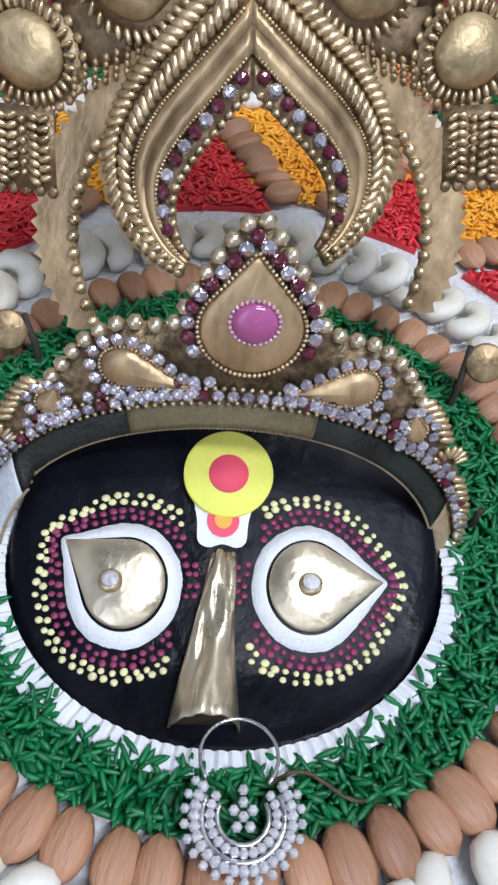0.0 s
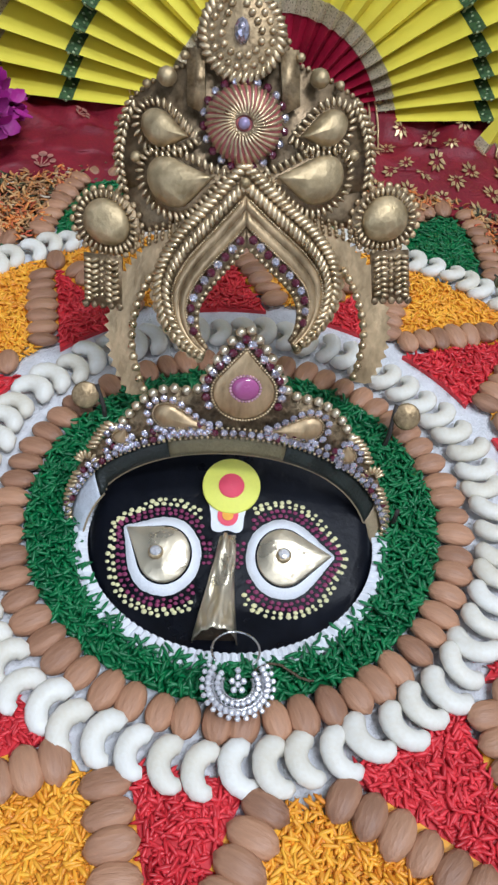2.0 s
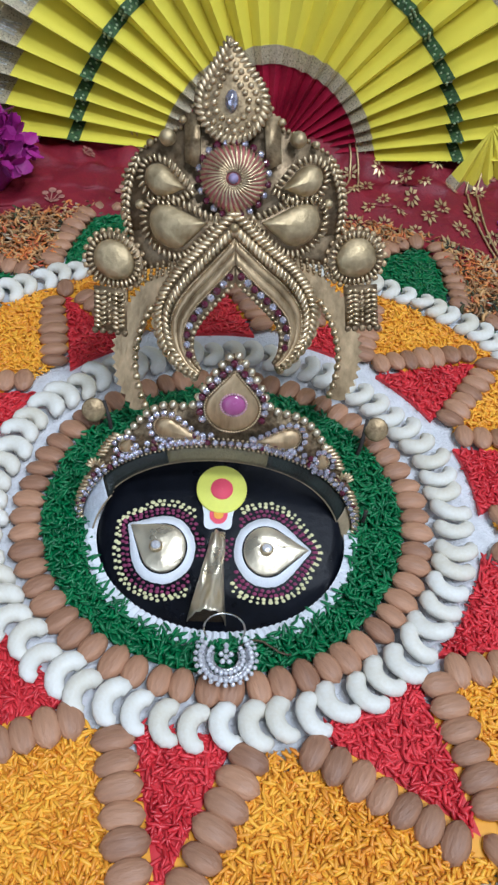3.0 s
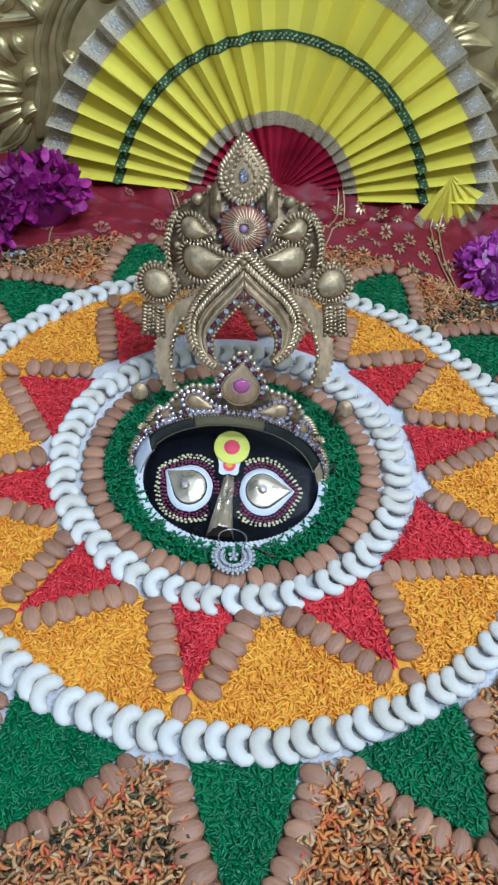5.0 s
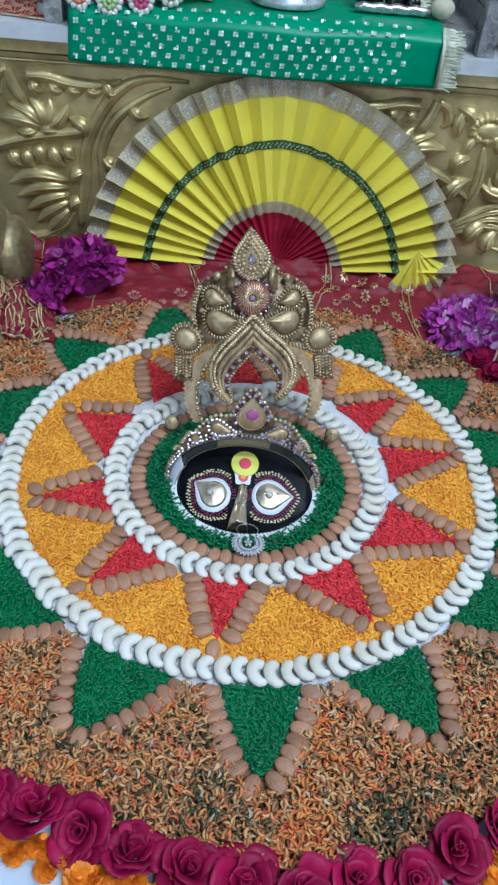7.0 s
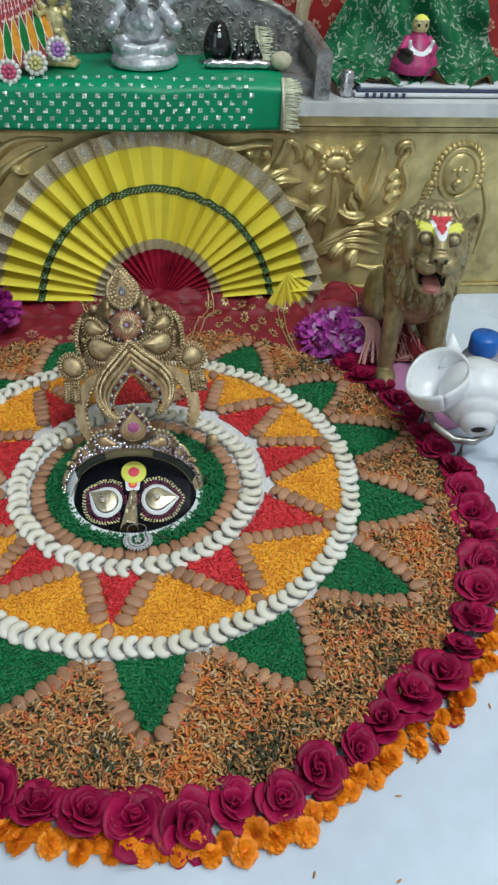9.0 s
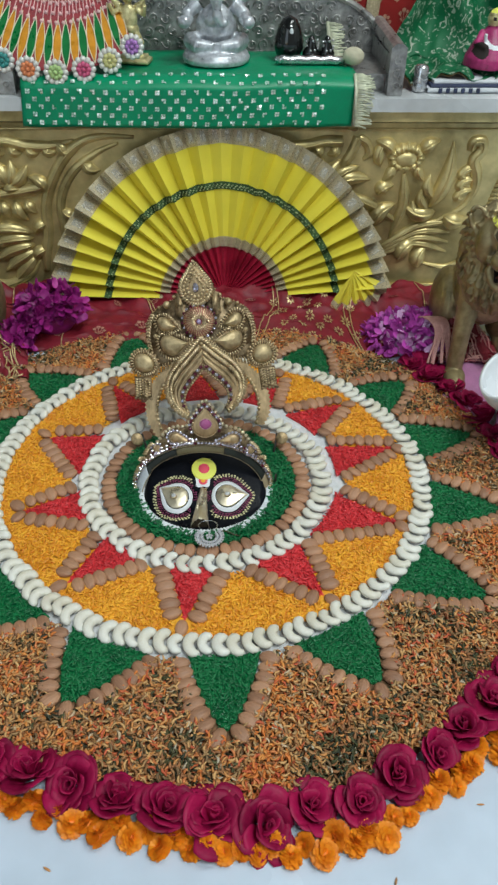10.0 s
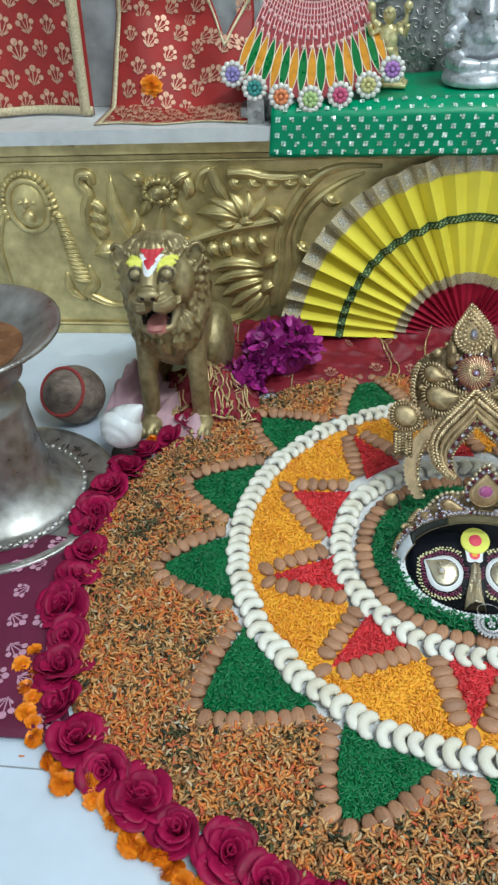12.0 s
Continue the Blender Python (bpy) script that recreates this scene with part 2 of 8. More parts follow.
def grains(name, mat, p, z, length=0.0062, width=0.00074, lift=0.0022, tilt=0.22, sides=5, curl=0.0, flat=1.0):
    """One mesh of many rice-like grains that lie at the points p."""
    n = len(p)
    ph = rng.uniform(0, 2 * math.pi, n)
    ti = rng.normal(0, tilt, n)
    L = length * rng.uniform(0.75, 1.15, n) / 2
    W = width * rng.uniform(0.85, 1.2, n)
    d = np.stack([np.cos(ph) * np.cos(ti), np.sin(ph) * np.cos(ti), np.sin(ti)], 1)
    s = np.stack([-np.sin(ph), np.cos(ph), np.zeros(n)], 1)
    u = np.cross(d, s)
    c = np.column_stack([p, z + rng.uniform(0, lift, n)])
    rings = [(-0.62, 0.85), (0.0, 1.05), (0.62, 0.8)]
    vs = [c - d * L[:, None]]
    for t, w in rings:
        bend = curl * L * (1 - t * t) * 1.2
        for k in range(sides):
            a = 2 * math.pi * k / sides
            vs.append(c + d * (t * L)[:, None] + s * (math.cos(a) * w * W + bend)[:, None] + u * (math.sin(a) * w * W * flat)[:, None])
    vs.append(c + d * L[:, None])
    m = len(vs)
    v = np.stack(vs, 1).reshape(-1, 3)
    f = []
    for k in range(sides):
        k2 = (k + 1) % sides
        f.append((0, 1 + k2, 1 + k, -1))
        for r in range(2):
            a = 1 + r * sides
            f.append((a + k, a + k2, a + sides + k2, a + sides + k))
        a = 1 + 2 * sides
        f.append((a + k, a + k2, m - 1, -1))
    tri = np.array([q[:3] for q in f if q[3] < 0])
    quad = np.array([q for q in f if q[3] >= 0])
    off = (np.arange(n) * m)[:, None, None]
    T, Q = (tri[None] + off).reshape(-1, 3), (quad[None] + off).reshape(-1, 4)
    me = bpy.data.meshes.new(name)
    me.vertices.add(len(v))
    me.vertices.foreach_set("co", v.ravel())
    me.loops.add(T.size + Q.size)
    me.loops.foreach_set("vertex_index", np.concatenate([T.ravel(), Q.ravel()]).astype(np.int32))
    me.polygons.add(len(T) + len(Q))
    me.polygons.foreach_set("loop_start", np.concatenate([np.arange(len(T)) * 3, T.size + np.arange(len(Q)) * 4]).astype(np.int32))
    me.polygons.foreach_set("use_smooth", np.ones(len(T) + len(Q), bool))
    me.materials.append(mat)
    me.update(calc_edges=True)
    return me


# ---- room ----
def slab(name, lo, hi, mat, label, category):
    s = Shape()
    s.box(lo, hi)
    return tagged(new(name, s.mesh(name, mat, False)), label, category, kind="structure")


slab("floor", (-1.7, -2.1, -0.1), (1.7, 0.95, 0.0), M["marble"], "pale bluish white polished marble floor", "floor")
# unseen walls and ceiling, added to close the room and bounce its light
slab("wall_back", (-1.7, 0.90, 0.0), (1.7, 1.0, 2.4), M["wall"], "plain pale wall assumed behind the altar", "wall")
slab("wall_left", (-1.8, -2.1, 0.0), (-1.7, 0.95, 2.4), M["wall"], "plain pale side wall, assumed out of view", "wall")
slab("wall_right", (1.7, -2.1, 0.0), (1.8, 0.95, 2.4), M["wall"], "plain pale side wall, assumed out of view", "wall")
slab("wall_front_a", (-0.5, -2.15, 0.0), (1.7, -2.05, 2.4), M["wall"], "plain pale wall beside the assumed doorway", "wall")
slab("wall_front_b", (-1.8, -2.15, 2.15), (-0.5, -2.05, 2.4), M["wall"], "plain pale wall over the assumed doorway", "wall")
slab("ceiling", (-1.8, -2.15, 2.4), (1.8, 1.0, 2.5), M["wall"], "plain white ceiling, assumed out of view", "ceiling")

# joints of the floor slabs
joint = Shape()
joint.box((-1.7, -0.2435, 0.0), (1.7, -0.2425, 0.0005))
joint.box((-0.62, -2.0, 0.0), (-0.619, 0.3, 0.0005))
tagged(new("floor_trim", joint.mesh("floor_trim", material("joint_line", (0.28, 0.30, 0.33), 0.8), False)), "thin grey joints between marble slabs", "floor joint", kind="structure")

# ---- rangoli ----
OC = np.array((0.003, -0.010))   # centre of the outer rings
IC = np.array((0.000, -0.018))   # centre of the inner rings
TOP = 0.0032


def polar(c, r, deg):
    return np.array((c[0] + r * math.cos(radians(deg)), c[1] + r * math.sin(radians(deg))))


RED = [(-107, -88, -97, .184), (-75, -51, -59.6, .186), (-45, -16, -23.7, .191), (-4, 17, 9.8, .194), (27, 48, 36.4, .185), (57, 72, 63, .185),
       (84, 104, 94, .182), (119, 138, 125, .186), (150, 181, 160, .175), (191, 211, 196, .184), (222, 243, 228.5, .184)]
GREEN = [(-95, -80, -88.3, .275), (-73, -55, -63, .270), (-46, -29, -36, .279), (-22.4, -5.3, -13, .276), (3.4, 19.7, 10.4, .277), (24.7, 40.6, 33.7, .267),
         (49, 67, 60, .266), (74, 92, 84, .268), (105, 122, 110, .271), (128.5, 146.4, 139.4, .267), (152.6, 175, 165.5, .265), (181, 202, 189.7, .266),
         (208.7, 233, 220.4, .272), (239, 257, 246.5, .269)]


def wedge(a, b2, t, r0, r1, bulge=0.0):
    """A pointed patch on a ring; with bulge its sides swell and its tip is blunt."""
    arc = [polar(OC, r0, a + (b2 - a) * k / 5) for k in range(6)]
    tip = polar(OC, r1, t)
    if not bulge:
        return np.array(arc + [tip])
    c = (arc[0] + arc[-1] + tip) / 3
    sides = []
    for p in (arc[-1], arc[0]):
        e = (tip - p) / np.linalg.norm(tip - p)
        out = np.array((e[1], -e[0]))
        out = out if out @ (p - c) > 0 else -out
        sides.append([p + (tip - p) * f + out * bulge * k for f, k in ((0.30, 0.75), (0.58, 1.0), (0.80, 0.85), (0.94, 0.50))])
    return np.array(arc + sides[0] + [tip - 0.0015 * (tip - c) / np.linalg.norm(tip - c)] + sides[1][::-1])


RED_POLY = [wedge(a, b2, t, 0.1255, r) for a, b2, t, r in RED]
GREEN_POLY = [wedge(a, b2, t, 0.2155, r + 0.0055, 0.0045) for a, b2, t, r in GREEN]


def bed(name, mat, outer, holes, z, label):
    """The thin layer under the grains: a ring with an uneven edge."""
    s = Shape()
    s.sheet(lambda u, v: (*(outer(u, v)), z), 128, 2)
    return tagged(new(name, s.mesh(name, mat)), label, "rice bed", kind="stuff")


def ring_bed(c, r0, r1):
    return lambda u, v: polar(c, r0 + (r1 - r0) * v, -360 * u)


bed("white_powder_bed", M["powder"], ring_bed(IC, 0.055, 0.235), None, 0.0012, "white powder under the nuts of the rangoli")


def rice_patch(name, mat, poly, label, category, step=0.0022):
    lo, hi = poly.min(0), poly.max(0)
    p = scatter(lambda q: in_poly(q, poly) & (edge_distance(q, poly) > 0.0004), lo, hi, step)
    p2 = scatter(lambda q: in_poly(q, poly) & (edge_distance(q, poly) > 0.0025), lo, hi, step * 1.25)
    ob = thing(name, label, category, None, group=category)
    s = Shape()
    c = poly.mean(0)
    q = c + (poly - c) * 0.98
    s.add([(*a, 0.0036) for a in q] + [(*a, 0.0) for a in q], [tuple(range(len(q)))] + [(i, i + len(q), (i + 1) % len(q) + len(q), (i + 1) % len(q)) for i in range(len(q))])
    part("rice_base", s.mesh("rice_base", mat, False), ob)
    tagged(part("rice_layer", grains("rice_layer", mat, np.vstack([p, p2]), TOP), ob), kind="stuff")
    return ob


for poly in RED_POLY:
    rice_patch("red_rice_triangle", M["rice_red"], poly, "pointed patch of bright red dyed rice grains", "rice patch")
for poly in GREEN_POLY:
    rice_patch("green_rice_petal", M["rice_green"], poly, "pointed petal of dark green dyed rice grains", "rice petal")


def outside(polys, gap):
    def keep(q):
        ok = np.ones(len(q), bool)
        for poly in polys:
            ok &= ~(in_poly(q, poly) | (edge_distance(q, poly) < gap))
        return ok
    return keep


def between(c, r0, r1):
    return lambda q: (lambda d: (d > r0) & (d < r1))(np.linalg.norm(q - c, axis=1))


off_red, off_green = outside(RED_POLY, 0.008), outside(GREEN_POLY, 0.008)
band = between(OC, 0.134, 0.199)
p = np.vstack([scatter(lambda q: band(q) & off_red(q), (-.21, -.22), (.21, .2), st) for st in (0.0022, 0.0028)])
orange = thing("orange_rice_ring", "ring of orange dyed rice between the red triangles", "rice ring", grains("orange_rice_ring", M["rice_orange"], p, TOP), kind="stuff")
bed("orange_rice_bed", M["rice_orange"], ring_bed(OC, 0.140, 0.197), None, 0.0033, "orange dyed rice lying flat under the grains")

# green ring round the face, within an oval edge
FC, FA, FB = np.array((-0.0010, -0.0400)), 0.0600, 0.0540


def oval(q, grow):
    return ((q[:, 0] - FC[0]) / (FA + grow)) ** 2 + ((q[:, 1] - FC[1]) / (FB + grow)) ** 2


ring = between(IC + (0, -0.0060), 0.0, 0.0860)
p = np.vstack([scatter(lambda q: ring(q) & (oval(q, 0.0020) > 1 + rng.uniform(-0.10, 0.08, len(q))), (-.09, -.115), (.09, .07), st) for st in (0.0021, 0.0025)])
thing("green_rice_ring", "loose ring of dark green dyed rice round the face", "rice ring", grains("green_rice_ring", M["rice_green"], p, TOP + 0.0012, lift=0.004, tilt=0.4), kind="stuff")



def oval_to_ring(u, v):
    a = -2 * math.pi * u
    inner = np.array((FC[0] + (FA + 0.005) * math.cos(a), FC[1] + (FB + 0.005) * math.sin(a)))
    return inner + (polar(IC + (0, -0.0060), 0.086, math.degrees(a)) - inner) * v


bed("green_rice_bed", M["rice_green"], oval_to_ring, None, 0.0036, "green dyed rice lying flat under the grains")

# mixed shreds and seeds outside the petals
ROSE_R = [(-180, .346), (-171, .341), (-160, .354), (-150, .364), (-142, .362), (-137, .345), (-129, .338), (-117, .329), (-108, .327), (-100, .329), (-93, .333), (-85, .340), (-75, .346),
          (-70, .341), (-62, .334), (-48, .336), (-36, .336), (-22, .331), (-8, .316), (7, .309), (25, .305), (40, .300), (90, .285), (140, .308), (147, .315), (157, .326), (168, .340), (180, .346)]


def rose_r(deg):
    return np.interp((np.asarray(deg) + 180) % 360 - 180, [a for a, r in ROSE_R], [r for a, r in ROSE_R])


def mixed_zone(q):
    d = q - OC
    r = np.linalg.norm(d, axis=1)
    return (r > 0.221) & (r < rose_r(np.degrees(np.arctan2(d[:, 1], d[:, 0]))) - 0.008)


M["shred"] = palette("dried_petal_shreds", [(0.0, (0.64, 0.29, 0.09)), (0.20, (0.40, 0.20, 0.08)), (0.36, (0.68, 0.40, 0.16)), (0.56, (0.20, 0.12, 0.055)),
                                            (0.62, (0.60, 0.13, 0.055)), (0.70, (0.44, 0.27, 0.12)), (0.84, (0.68, 0.24, 0.08)), (0.93, (0.62, 0.47, 0.30)), (0.97, (0.035, 0.036, 0.02))], 0.65)
M["shred_dark"] = palette("dark_seed_shreds", [(0.0, (0.34, 0.15, 0.06)), (0.22, (0.075, 0.075, 0.028)), (0.46, (0.26, 0.16, 0.075)), (0.60, (0.030, 0.036, 0.018)),
                                               (0.78, (0.46, 0.20, 0.08)), (0.88, (0.10, 0.10, 0.04)), (0.96, (0.52, 0.44, 0.32))], 0.65)
p = np.vstack([scatter(lambda q: mixed_zone(q) & off_green(q), (-.36, -.34), (.34, .32), st) for st in (0.0027, 0.0032, 0.0042)])
M["shred_orange"] = palette("orange_petal_shreds", [(0.0, (0.72, 0.23, 0.05)), (0.34, (0.62, 0.15, 0.05)), (0.52, (0.66, 0.36, 0.14)), (0.74, (0.34, 0.16, 0.06)), (0.88, (0.74, 0.30, 0.07))], 0.65)
patchy = np.array([noise.noise((x * 26, y * 26, 0.7)) + 0.6 * noise.noise((x * 70, y * 70, 4.1)) for x, y in p]) + rng.normal(0, 0.30, len(p))
for nm, mat, sel, lab in (("mixed_petal_shreds", "shred", (patchy > -0.40) & (patchy < 0.36), "uneven layer of tan and brown petal shreds"),
                          ("dark_seed_shreds", "shred_dark", patchy <= -0.40, "dark olive and brown seed shreds among the petals"),
                          ("orange_petal_shreds", "shred_orange", patchy >= 0.36, "patches of orange petal shreds")):
    thing(nm, lab, "petal shreds", grains(nm, M[mat], p[sel], TOP - 0.0005, 0.0074, 0.00108, 0.006, 0.55, 4, 0.42, 0.5), kind="stuff")
# brown bed darkened so that the gaps between shreds look shaded
M["shred_bed"] = material("shred_bed", (0.22, 0.11, 0.05), 0.8, vary=0.5, scale=260, bump=0.002, bump_scale=500, dark=(0.05, 0.04, 0.02))
shred_bed = Shape()
shred_bed.sheet(lambda u, v: (*polar(OC, 0.233 + (float(rose_r(-360 * u)) - 0.238) * v, -360 * u), 0.0019), 160, 2)
tagged(new("shred_bed", shred_bed.mesh("shred_bed", M["shred_bed"])), "brown bed under the shreds, darkened as shade in the gaps", "petal dust", kind="stuff")


def almond_mesh(k):
    """A flattened drop with a pointed end along +x and shallow ridges."""
    s = Shape()
    n, rings, vs, fs = 14, 9, [], []
    r = np.random.default_rng(k)
    ph = r.uniform(0, 6, 4)
    for j in range(rings + 1):
        t = j / rings
        x = -0.0112 + 0.0224 * t
        w = 0.0070 * (math.sin(math.pi * t ** 1.06) ** (0.44 + 0.10 * t) if 0 < t < 1 else 0) + 0.0004
        for i in range(n):
            a = 2 * math.pi * i / n
            g = 1 + 0.025 * math.sin(7 * a + ph[0]) + 0.02 * math.sin(5 * a + ph[1] + 2 * t)
            vs.append((x, w * math.cos(a) * g, 0.0046 / 0.0069 * w * math.sin(a) * g))
    for j in range(rings):
        for i in range(n):
            fs.append((j * n + i, j * n + (i + 1) % n, (j + 1) * n + (i + 1) % n, (j + 1) * n + i))
    fs += [tuple(reversed(range(n))), tuple(rings * n + i for i in range(n))]
    s.add(vs, fs)
    return s.mesh("almond", M["almond"])


ALMONDS = [almond_mesh(k) for k in range(4)]


def lay(name, me, parent, x, y, z, deg, size=1.0, roll=0.0, pitch=0.0):
    ob = part(name, me, parent)
    ob.matrix_basis = pose(x, y, z, roll, pitch, deg) @ Matrix.Diagonal((size, size, size, 1))
    return ob


def almond(parent, at, deg, size=1.0, z=0.0052):
    lay("almond", ALMONDS[rng.integers(4)], parent, at[0], at[1], z + rng.uniform(0, 0.0008), deg + rng.normal(0, 5), size * rng.uniform(0.92, 1.07), rng.normal(0, 9), rng.normal(0, 4))


inner_almonds = thing("inner_almond_ring", "ring of brown almonds laid side by side round the green rice", "almonds")
for k in range(58):
    a = 360 * k / 58 + rng.normal(0, 0.3)
    almond(inner_almonds, polar(IC + (0, -0.0060), 0.0935, a), a, 0.755)


def almond_border(ob, polys, pitch_step, offset, turn_over):
    """Almonds side by side along the two sides of each patch, fanning out round its tip."""
    for poly in polys:
        c = poly.mean(0)
        line = np.vstack([poly[5:], poly[:1]])
        cum = np.concatenate([[0], np.cumsum(np.linalg.norm(np.diff(line, axis=0), axis=1))])
        at = lambda d: np.array((np.interp(d, cum, line[:, 0]), np.interp(d, cum, line[:, 1])))
        n = int(round((cum[-1] - 0.004) / pitch_step))
        for k in range(n):
            d = 0.002 + (k + 0.5) * (cum[-1] - 0.004) / n
            e = at(min(cum[-1], d + turn_over)) - at(max(0, d - turn_over))
            nrm = np.array((e[1], -e[0])) / np.linalg.norm(e)
            nrm = nrm if nrm @ (at(d) - c) > 0 else -nrm
            q = at(d) + nrm * offset
            almond(ob, q, math.degrees(math.atan2(nrm[1], nrm[0])) + rng.choice([0, 180]), 0.77)


red_border = thing("star_almond_border", "zigzag border of brown almonds round the red rice triangles", "almonds")
almond_border(red_border, RED_POLY, 0.0094, 0.0078, 0.011)
green_border = thing("petal_almond_border", "brown almonds edging the green rice petals", "almonds")
almond_border(green_border, GREEN_POLY, 0.0090, 0.0080, 0.009)


def cashew_mesh(k):
    r = np.random.default_rng(20 + k)
    s = Shape()
    R, arc = 0.0077, 236 + r.uniform(-14, 14)
    path, rad = [], []
    for j in range(11):
        t = j / 10
        a = radians(180 - arc / 2 + arc * t)
        path.append((R * math.cos(a) * 0.80 + 0.003, R * math.sin(a) * 1.02, 0))
        rad.append((0.0053 - 0.0010 * t) * min(1, 0.55 + 2.6 * min(t, 1 - t)))
    s.tube(path, rad, 12, ((0, 0, 1), 0.80))
    return s.mesh("cashew", M["cashew"])


CASHEWS = [cashew_mesh(k) for k in range(3)]


def cashew_ring(name, label, c, r, n, size):
    ob = thing(name, label, "cashews")
    for k in range(n):
        a = 360 * k / n + rng.normal(0, 0.22)
        q = polar(c, r + rng.normal(0, 0.0009), a)
        lay("cashew", CASHEWS[rng.integers(3)], ob, q[0], q[1], 0.0062 + rng.uniform(0, 0.001), a + 90 + rng.normal(0, 6) + 6, size * rng.uniform(0.94, 1.08), rng.normal(0, 6), 13 + rng.normal(0, 3))


cashew_ring("inner_cashew_ring", "ring of pale cashews overlapping round the almonds", IC + (-0.0005, -0.0022), 0.1130, 61, 0.86)
cashew_ring("outer_cashew_ring", "large ring of pale overlapping cashews round the orange rice", OC, 0.2072, 114, 0.87)


def smooth_path(keys, n=40):
    """A smooth line through a few points."""
    q = np.asarray(keys, float)
    q = np.vstack([2 * q[0] - q[1], q, 2 * q[-1] - q[-2]])
    out = []
    m = len(q) - 3
    for k in range(n + 1):
        t = k / n * m
        i = min(int(t), m - 1)
        f = t - i
        a, b2, c, d = q[i:i + 4]
        out.append(0.5 * (2 * b2 + (c - a) * f + (2 * a - 5 * b2 + 4 * c - d) * f * f + (3 * b2 - a - 3 * c + d) * f ** 3))
    return np.array(out)


# ---- face mask ----
def face_z(x, y):
    q = ((x - FC[0]) / 0.0580) ** 2 + ((y - FC[1]) / 0.0515) ** 2
    return max(0.0025, 0.0090 + 0.36 * (y + 0.0475) + 0.0035 * (1 - q))


def on_face(x, y, h=0.0):
    return np.array((x, y, face_z(x, y) + h))


def hull_curve(c, r, tip, d, n=160, blunt=1.0):
    """The outline of a drop: a disc and a point, both grown by d, resampled at even steps."""
    c, tip = np.asarray(c), np.asarray(tip)
    raw = []
    for k in range(720):
        a = 2 * math.pi * k / 720
        nv = np.array((math.cos(a), math.sin(a)))
        p1, p2 = c + (r + d) * nv, tip + max(d, 0) * blunt * nv
        raw.append(p1 if p1 @ nv > p2 @ nv else p2)
    raw = np.array(raw)
    seg = np.linalg.norm(np.roll(raw, -1, 0) - raw, axis=1)
    cum = np.concatenate([[0], np.cumsum(seg)])
    t = np.linspace(0, cum[-1], n, endpoint=False)
    ext = np.vstack([raw, raw[:1]])
    return np.stack([np.interp(t, cum, ext[:, 0]), np.interp(t, cum, ext[:, 1])], 1), cum[-1]


EYES = [((-0.0275, -0.0528), 0.0112, (-0.0430, -0.0425)), ((0.0195, -0.0525), 0.0114, (0.0390, -0.0508))]


def face_body():
    s = Shape()
    n, rings = 72, 16
    vs, fs = [(FC[0], FC[1], face_z(*FC))], []
    for j in range(1, rings + 1):
        t = j / rings
        for i in range(n):
            a = 2 * math.pi * i / n
            x, y = FC[0] + 0.0585 * t * math.cos(a), FC[1] + 0.0525 * t * math.sin(a)
            vs.append((x, y, face_z(x, y) if j < rings else 0.004))
    vs += [(FC[0] + 0.0585 * math.cos(2 * math.pi * i / n), FC[1] + 0.0525 * math.sin(2 * math.pi * i / n), 0) for i in range(n)]
    fs += [(0, 1 + i, 1 + (i + 1) % n) for i in range(n)]
    for j in range(rings):
        for i in range(n):
            a, b2 = 1 + j * n + i, 1 + j * n + (i + 1) % n
            fs.append((a, a + n, b2 + n, b2))
    s.add(vs, fs)
    return s.mesh("face_body", M["black"])


